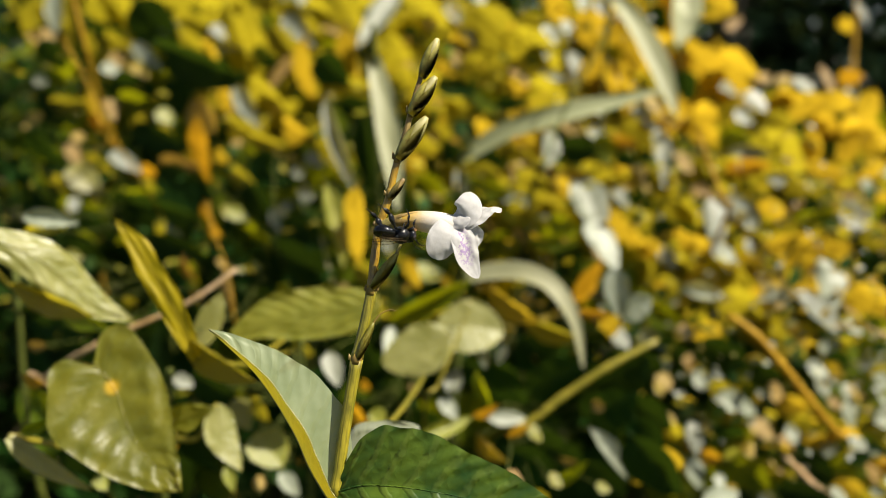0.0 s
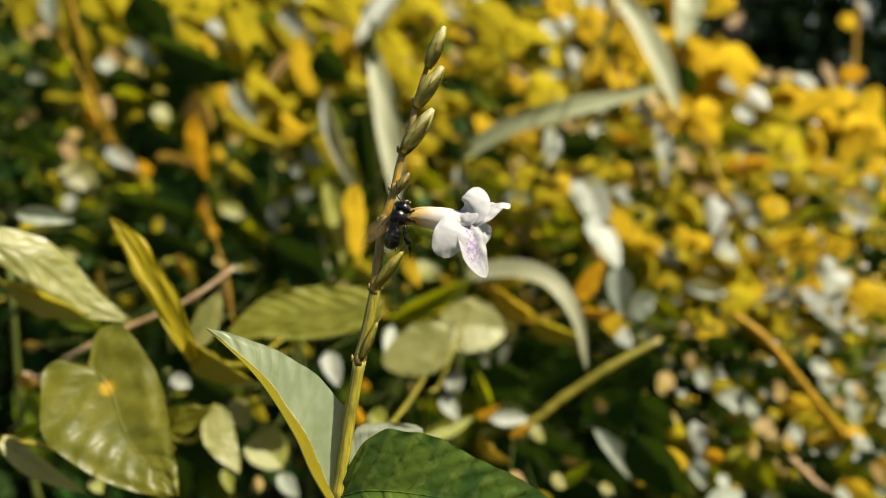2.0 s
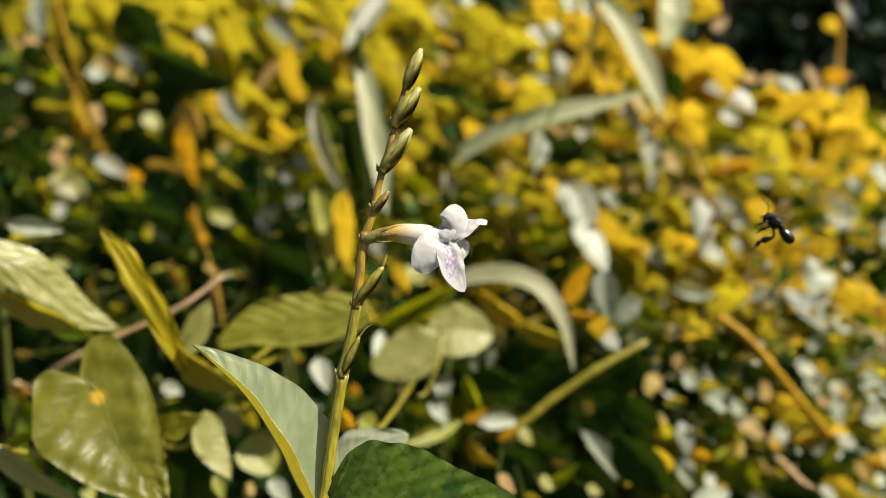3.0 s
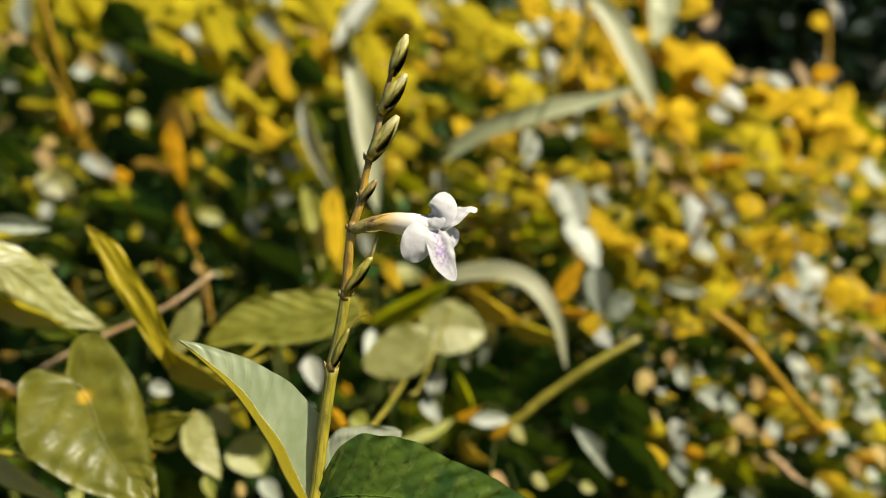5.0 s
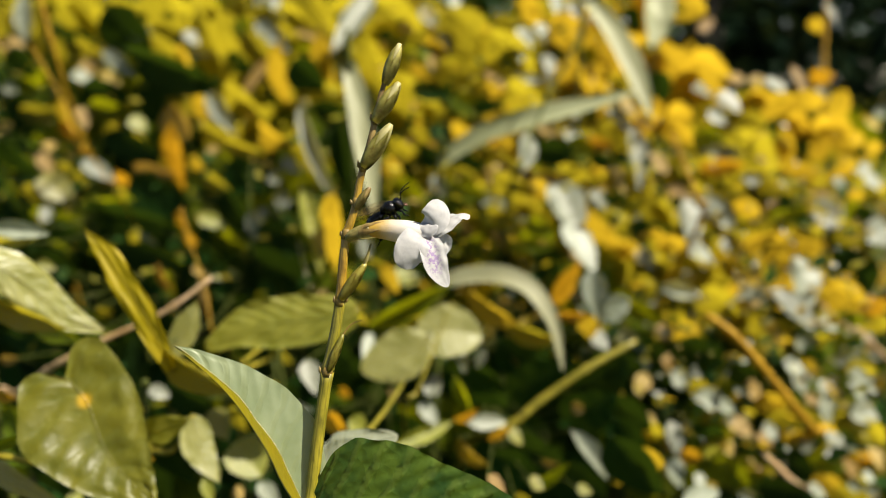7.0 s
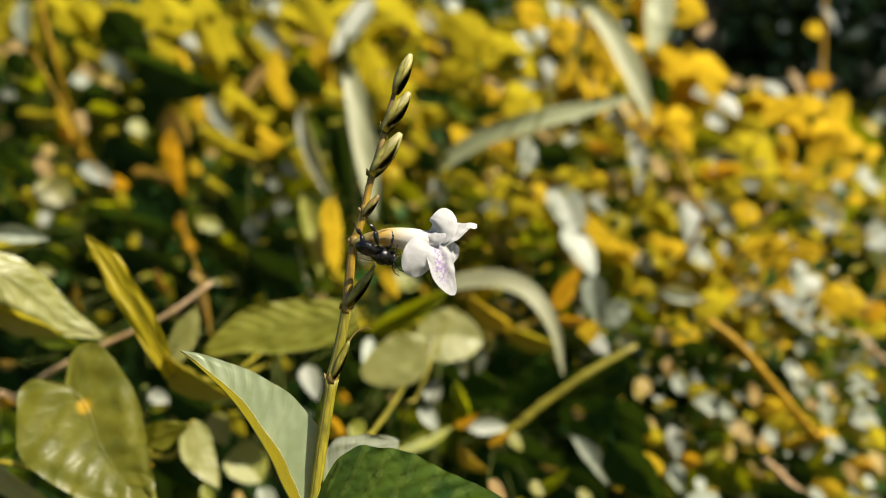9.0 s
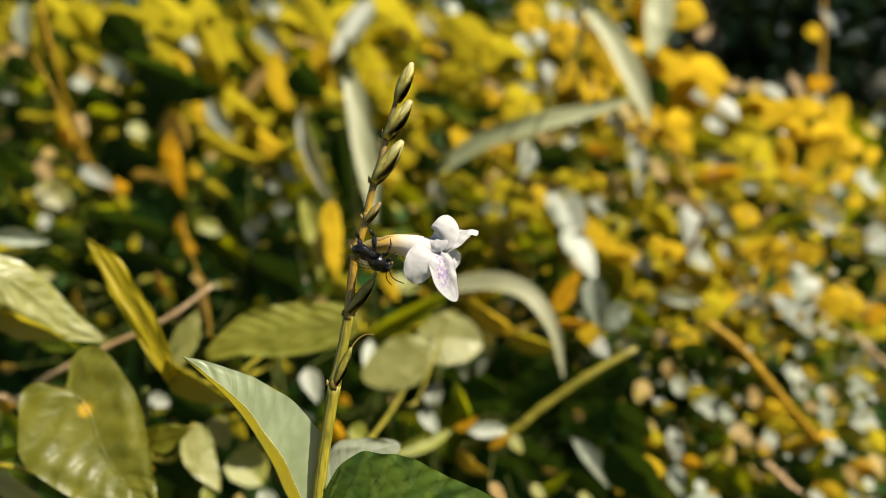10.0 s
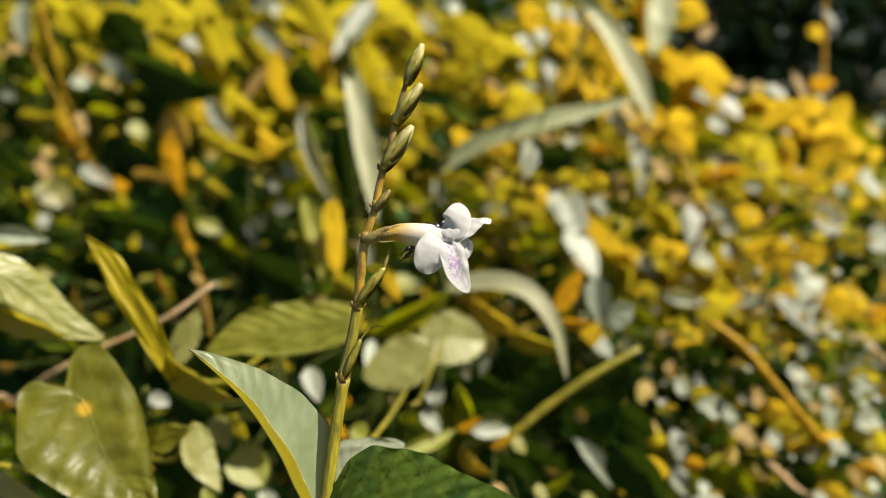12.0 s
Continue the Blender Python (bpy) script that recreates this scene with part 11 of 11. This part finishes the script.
scatter_leaves("young_leaves", "small young yellow-green leaves across the bank", 480, lambda r: surface(r, -0.6, 0.6, 0.02), 0.008, lime_leaf, 37)
# dark leaf colour stands for shade between the brighter leaves
scatter_leaves("shaded_leaves", "small green leaves of the bank, coloured dark for shade", 560, lambda r: surface(r, -0.65, 0.55, 0.025, False), 0.0105, dark_shade_leaf, 47)


def around(r):
    """Weeds all about the bank, low where the eye stands."""
    while True:
        a, q = r.uniform(0, 2 * math.pi), abs(r.normal(0, 2.6)) + 0.15 * r.normal()
        x, y = q * math.cos(a), 0.3 + q * math.sin(a)
        if not (abs(x) < 0.95 * max(y, 0) + 0.1 and 0.05 < y < 1.5):
            away = math.hypot(x, y - 0.1)
            return x, y, r.uniform(0, 1) ** 1.5 * min(0.34, 0.08 + 0.16 * away) * (0.8 + 0.4 * noise.noise(Vector((x * 2, y * 2, 0))))


scatter_leaves("meadow_weeds", "low green weeds around the bank", 24000, around, 0.055, green_leaf, 8)


def build_tree(x, y, height, seed):
    """A tree at the edge of the wood, its leaves coloured dark for shade: tapered trunk, limbs and a ragged crown."""
    rnd = random.Random(seed)
    ob = tagged(new("tree"), "tree at the edge of the wood, coloured dark for shade", "tree", "trees behind")
    ob.location = (x, y, 0)
    bend = [rnd.uniform(-0.15, 0.15) for _ in range(4)]
    line = spline([(bend[0] * i, bend[1] * i * 0.5, height * 0.9 * i / 4) for i in range(5)], 4)
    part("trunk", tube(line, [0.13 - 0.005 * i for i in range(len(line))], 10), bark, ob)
    ends = []
    for k in range(9):
        p = line[3 + k]
        a = rnd.uniform(0, 6.28)
        q = p + Vector((math.cos(a), math.sin(a), 0.35)) * rnd.uniform(0.7, 1.3)
        part("limb", tube(spline([p, p.lerp(q, 0.5) + Vector((0, 0, 0.1)), q], 4), [0.05 - 0.004 * i for i in range(9)], 7), bark, ob)
        ends += [q, p.lerp(q, 0.6)]
    crown = scatter_leaves("crown", "", 2600, lambda r: tuple(ends[r.randint(len(ends))] + Vector(r.normal(0, 0.33, 3).tolist()) - Vector((0, 0, abs(r.normal(0, 0.3))))), 0.12, tree_shade_leaf, seed)
    del crown["category"]
    crown.parent = ob
    return ob


for i, (x, y, h) in enumerate(((-4.2, 5.4, 3.2), (-2.6, 6.2, 3.6), (-1.0, 5.6, 3.3), (0.6, 6.4, 3.7), (1.6, 4.4, 3.2), (2.4, 5.6, 3.5), (3.3, 4.8, 3.3), (4.6, 6.0, 3.6))):
    build_tree(x, y, h, 40 + i)
scatter_leaves("shrub_layer", "shrubs below the trees, coloured dark for shade", 9000, lambda r: (r.uniform(-5, 5.5), r.uniform(3.6, 6.5), abs(r.normal(0, 0.7))), 0.11, tree_shade_leaf, 9)



def motions():
    walk(plant, [
        (0.0, pose(-0.03138, 0.09378, 0.00003, -0.020, 0.016, -0.045)),
        (0.5, pose(-0.03214, 0.09510, 0.00001, 0.190, 0.114, -0.184)),
        (1.0, pose(-0.03199, 0.09943, -0.00055, 0.900, 0.134, -0.427)),
        (1.5, pose(-0.03077, 0.10176, -0.00010, 1.260, -0.073, -0.488)),
        (2.0, pose(-0.03212, 0.09859, -0.00022, 0.751, 0.126, -0.487)),
        (2.5, pose(-0.02888, 0.09780, -0.00064, 0.638, -0.460, -0.531)),
        (3.0, pose(-0.03180, 0.09785, -0.00113, 0.673, 0.058, -0.148)),
        (5.0, pose(-0.02794, 0.09787, -0.00080, 0.671, -0.561, 0.160)),
        (5.5, pose(-0.03057, 0.10040, -0.00091, 1.085, -0.149, 0.090)),
        (6.0, pose(-0.02878, 0.09719, -0.00089, 0.568, -0.403, 0.240)),
        (6.5, pose(-0.03101, 0.10053, -0.00091, 1.106, -0.105, 0.075)),
        (7.0, pose(-0.02754, 0.09984, -0.00109, 0.995, -0.670, 0.004)),
        (9.0, pose(-0.03378, 0.09271, -0.00045, -0.156, 0.407, 0.350)),
        (9.5, pose(-0.03017, 0.09786, -0.00117, 0.682, -0.226, 0.057)),
        (10.0, pose(-0.03357, 0.08924, -0.00062, -0.700, 0.402, 0.614)),
        (10.5, pose(-0.03242, 0.09465, -0.00119, 0.162, 0.237, -0.071)),
        (11.0, pose(-0.03331, 0.09757, -0.00058, 0.604, 0.405, -0.337)),
        (11.5, pose(-0.03301, 0.09830, -0.00035, 0.711, 0.358, -0.410)),
        (12.0, pose(-0.03050, 0.10163, -0.00070, 1.262, -0.020, -0.386)),
    ])
    walk(bee, [
        (0.000, pose(-0.00788, 0.12821, 0.39550, 161.115, 19.179, 38.497)),
        (0.500, pose(-0.00772, 0.12770, 0.39559, 161.771, 19.983, 38.735)),
        (1.000, pose(-0.00760, 0.12824, 0.39541, 165.622, 26.260, 39.351)),
        (1.200, pose(-0.00776, 0.12906, 0.39546, 170.490, 32.475, 40.826)),
        (1.500, pose(-0.00862, 0.13029, 0.39550, 176.982, 40.035, 44.015)),
        (1.700, pose(-0.00800, 0.13127, 0.39562, 165.501, 26.310, 39.210)),
        (1.800, pose(-0.00759, 0.13063, 0.39522, 136.009, -8.226, 12.974)),
        (1.900, pose(-0.00719, 0.12999, 0.39481, 122.996, -38.989, -3.250)),
        (1.950, pose(-0.00779, 0.13038, 0.39551, 95.383, -57.284, -11.390)),
        (2.000, pose(-0.00840, 0.13077, 0.39621, 44.962, -75.110, 6.581)),
        (2.100, pose(-0.00903, 0.13118, 0.39817, 8.251, -76.126, 29.638)),
        (2.200, pose(-0.01122, 0.13209, 0.40007, 17.990, -41.988, 3.937)),
        (2.300, pose(-0.01027, 0.12405, 0.40559, 7.785, -1.973, -10.118)),
        (2.400, pose(-0.00599, 0.12415, 0.40621, 4.770, 10.178, -18.267)),
        (2.500, pose(0.00119, 0.12331, 0.40259, 1.297, 20.351, -21.623)),
        (2.600, pose(0.01336, 0.12811, 0.39082, 6.790, 10.850, -8.047)),
        (2.700, pose(0.01593, 0.13018, 0.38986, 2.942, 5.170, -1.644)),
        (2.800, pose(0.03106, 0.13279, 0.38729, 2.994, 0.331, -0.668)),
        (2.900, pose(0.05623, 0.14597, 0.38222, -4.550, -6.777, 42.734)),
        (2.950, pose(0.06552, 0.15405, 0.38661, 13.998, -24.389, 91.734)),
        (3.000, pose(0.07481, 0.16212, 0.39101, 10.266, -49.239, 148.108)),
        (3.100, pose(0.06911, 0.17843, 0.39489, 5.830, -23.265, 151.106)),
        (3.200, pose(0.07048, 0.22919, 0.39297, 1.569, -0.504, 127.494)),
        (3.400, pose(0.11150, 0.42248, 0.39069, 3.837, 5.199, 118.719)),
        (3.700, pose(0.09518, 0.44789, 0.50856, 6.282, -19.039, 141.158)),
        (4.100, pose(-0.06887, 0.41819, 0.54498, 5.753, -2.137, -150.896)),
        (4.500, pose(-0.25734, 0.32507, 0.46839, 4.978, -4.292, -141.267)),
        (4.800, pose(-0.21159, 0.22990, 0.40633, 1.867, 11.084, -110.742)),
        (5.000, pose(-0.15087, 0.17625, 0.39928, -3.864, 27.130, -68.490)),
        (5.200, pose(-0.08926, 0.14455, 0.40103, -2.007, -1.495, -11.375)),
        (5.300, pose(-0.05688, 0.13883, 0.40161, -1.949, -4.312, -0.555)),
        (5.400, pose(-0.03921, 0.13871, 0.40271, -1.916, -1.369, -1.177)),
        (5.500, pose(-0.02189, 0.13739, 0.40297, -1.918, -2.339, -0.971)),
        (5.600, pose(-0.01451, 0.13430, 0.39989, -0.157, 3.456, -7.321)),
        (5.700, pose(-0.00646, 0.13123, 0.39701, 8.953, -10.085, -14.837)),
        (5.800, pose(0.00239, 0.12825, 0.39468, -2.280, -19.545, 42.702)),
        (5.833, pose(0.00688, 0.12907, 0.39137, 13.122, -36.292, 90.397)),
        (5.867, pose(0.01136, 0.12989, 0.38806, 5.054, -57.122, 151.390)),
        (5.900, pose(0.01584, 0.13071, 0.38475, -35.157, -57.095, -119.420)),
        (6.000, pose(0.01640, 0.13188, 0.38650, -6.483, -22.690, -170.029)),
        (6.100, pose(0.01444, 0.13150, 0.38844, -6.467, -32.300, -171.140)),
        (6.200, pose(0.01380, 0.13560, 0.39239, -3.703, -18.215, 179.894)),
        (6.300, pose(0.01531, 0.14084, 0.39717, -3.541, -5.511, -177.556)),
        (6.400, pose(0.01817, 0.14620, 0.40268, -2.698, 4.236, -175.516)),
        (6.500, pose(0.01285, 0.14876, 0.40361, -14.708, 35.964, 168.411)),
        (6.600, pose(0.00840, 0.14952, 0.40399, -29.358, 33.742, 137.939)),
        (6.700, pose(-0.00139, 0.14746, 0.40002, -99.428, 51.179, 97.302)),
        (6.800, pose(-0.00351, 0.14650, 0.39822, -114.183, 51.756, 91.199)),
        (6.900, pose(-0.00407, 0.14591, 0.39840, -118.196, 61.705, 92.741)),
        (6.933, pose(-0.00463, 0.14626, 0.39801, -92.903, 9.873, 89.738)),
        (6.967, pose(-0.00519, 0.14601, 0.39774, -59.041, -34.866, 61.985)),
        (7.000, pose(-0.00575, 0.14575, 0.39746, 11.984, -40.298, -4.707)),
        (7.100, pose(-0.00505, 0.14567, 0.39710, 30.399, -47.715, -59.130)),
        (7.150, pose(-0.00464, 0.14571, 0.39732, 21.053, -19.128, -120.267)),
        (7.200, pose(-0.00423, 0.14576, 0.39754, -8.602, -11.416, -178.729)),
        (7.600, pose(-0.00552, 0.14593, 0.39795, 1.073, -0.629, 178.324)),
        (8.000, pose(-0.00720, 0.14292, 0.39687, -27.582, 16.541, -167.315)),
        (8.200, pose(-0.00726, 0.13830, 0.39580, 31.843, 67.198, -106.018)),
        (8.400, pose(-0.00732, 0.13429, 0.39461, 116.790, 27.179, -19.313)),
        (8.800, pose(-0.00652, 0.12944, 0.39428, 149.546, 3.684, 36.459)),
        (9.000, pose(-0.00681, 0.12947, 0.39410, 160.583, 31.967, 37.004)),
        (9.300, pose(-0.00707, 0.12905, 0.39424, 160.544, 35.808, 38.051)),
        (9.600, pose(-0.00848, 0.12888, 0.39433, 160.596, 35.790, 38.058)),
        (9.900, pose(-0.00796, 0.12905, 0.39407, 164.573, 39.521, 39.474)),
        (10.200, pose(-0.00766, 0.12929, 0.39369, 160.653, 35.694, 38.059)),
        (10.500, pose(-0.00655, 0.12965, 0.39381, 160.727, 33.343, 37.392)),
        (10.800, pose(-0.00802, 0.13048, 0.39415, 175.181, 34.759, 37.017)),
        (11.100, pose(-0.00544, 0.13098, 0.39408, 143.497, -4.122, 38.359)),
        (11.400, pose(-0.00460, 0.13009, 0.39339, 144.458, -14.655, 33.695)),
        (11.600, pose(-0.00455, 0.13069, 0.39320, 134.085, -30.927, 40.972)),
        (11.700, pose(-0.00402, 0.13479, 0.39327, 70.703, -39.209, 26.908)),
        (11.800, pose(-0.00349, 0.13890, 0.39334, -4.608, -52.897, 32.148)),
        (12.000, pose(-0.00078, 0.14374, 0.39473, -33.220, -14.799, 11.903)),
    ])
    for leg, root, fold in hind_legs:
        walk(leg, leg_rows(root, fold))
    for wing, side in wings:
        walk(wing, wing_rows(wing, side))


motions()
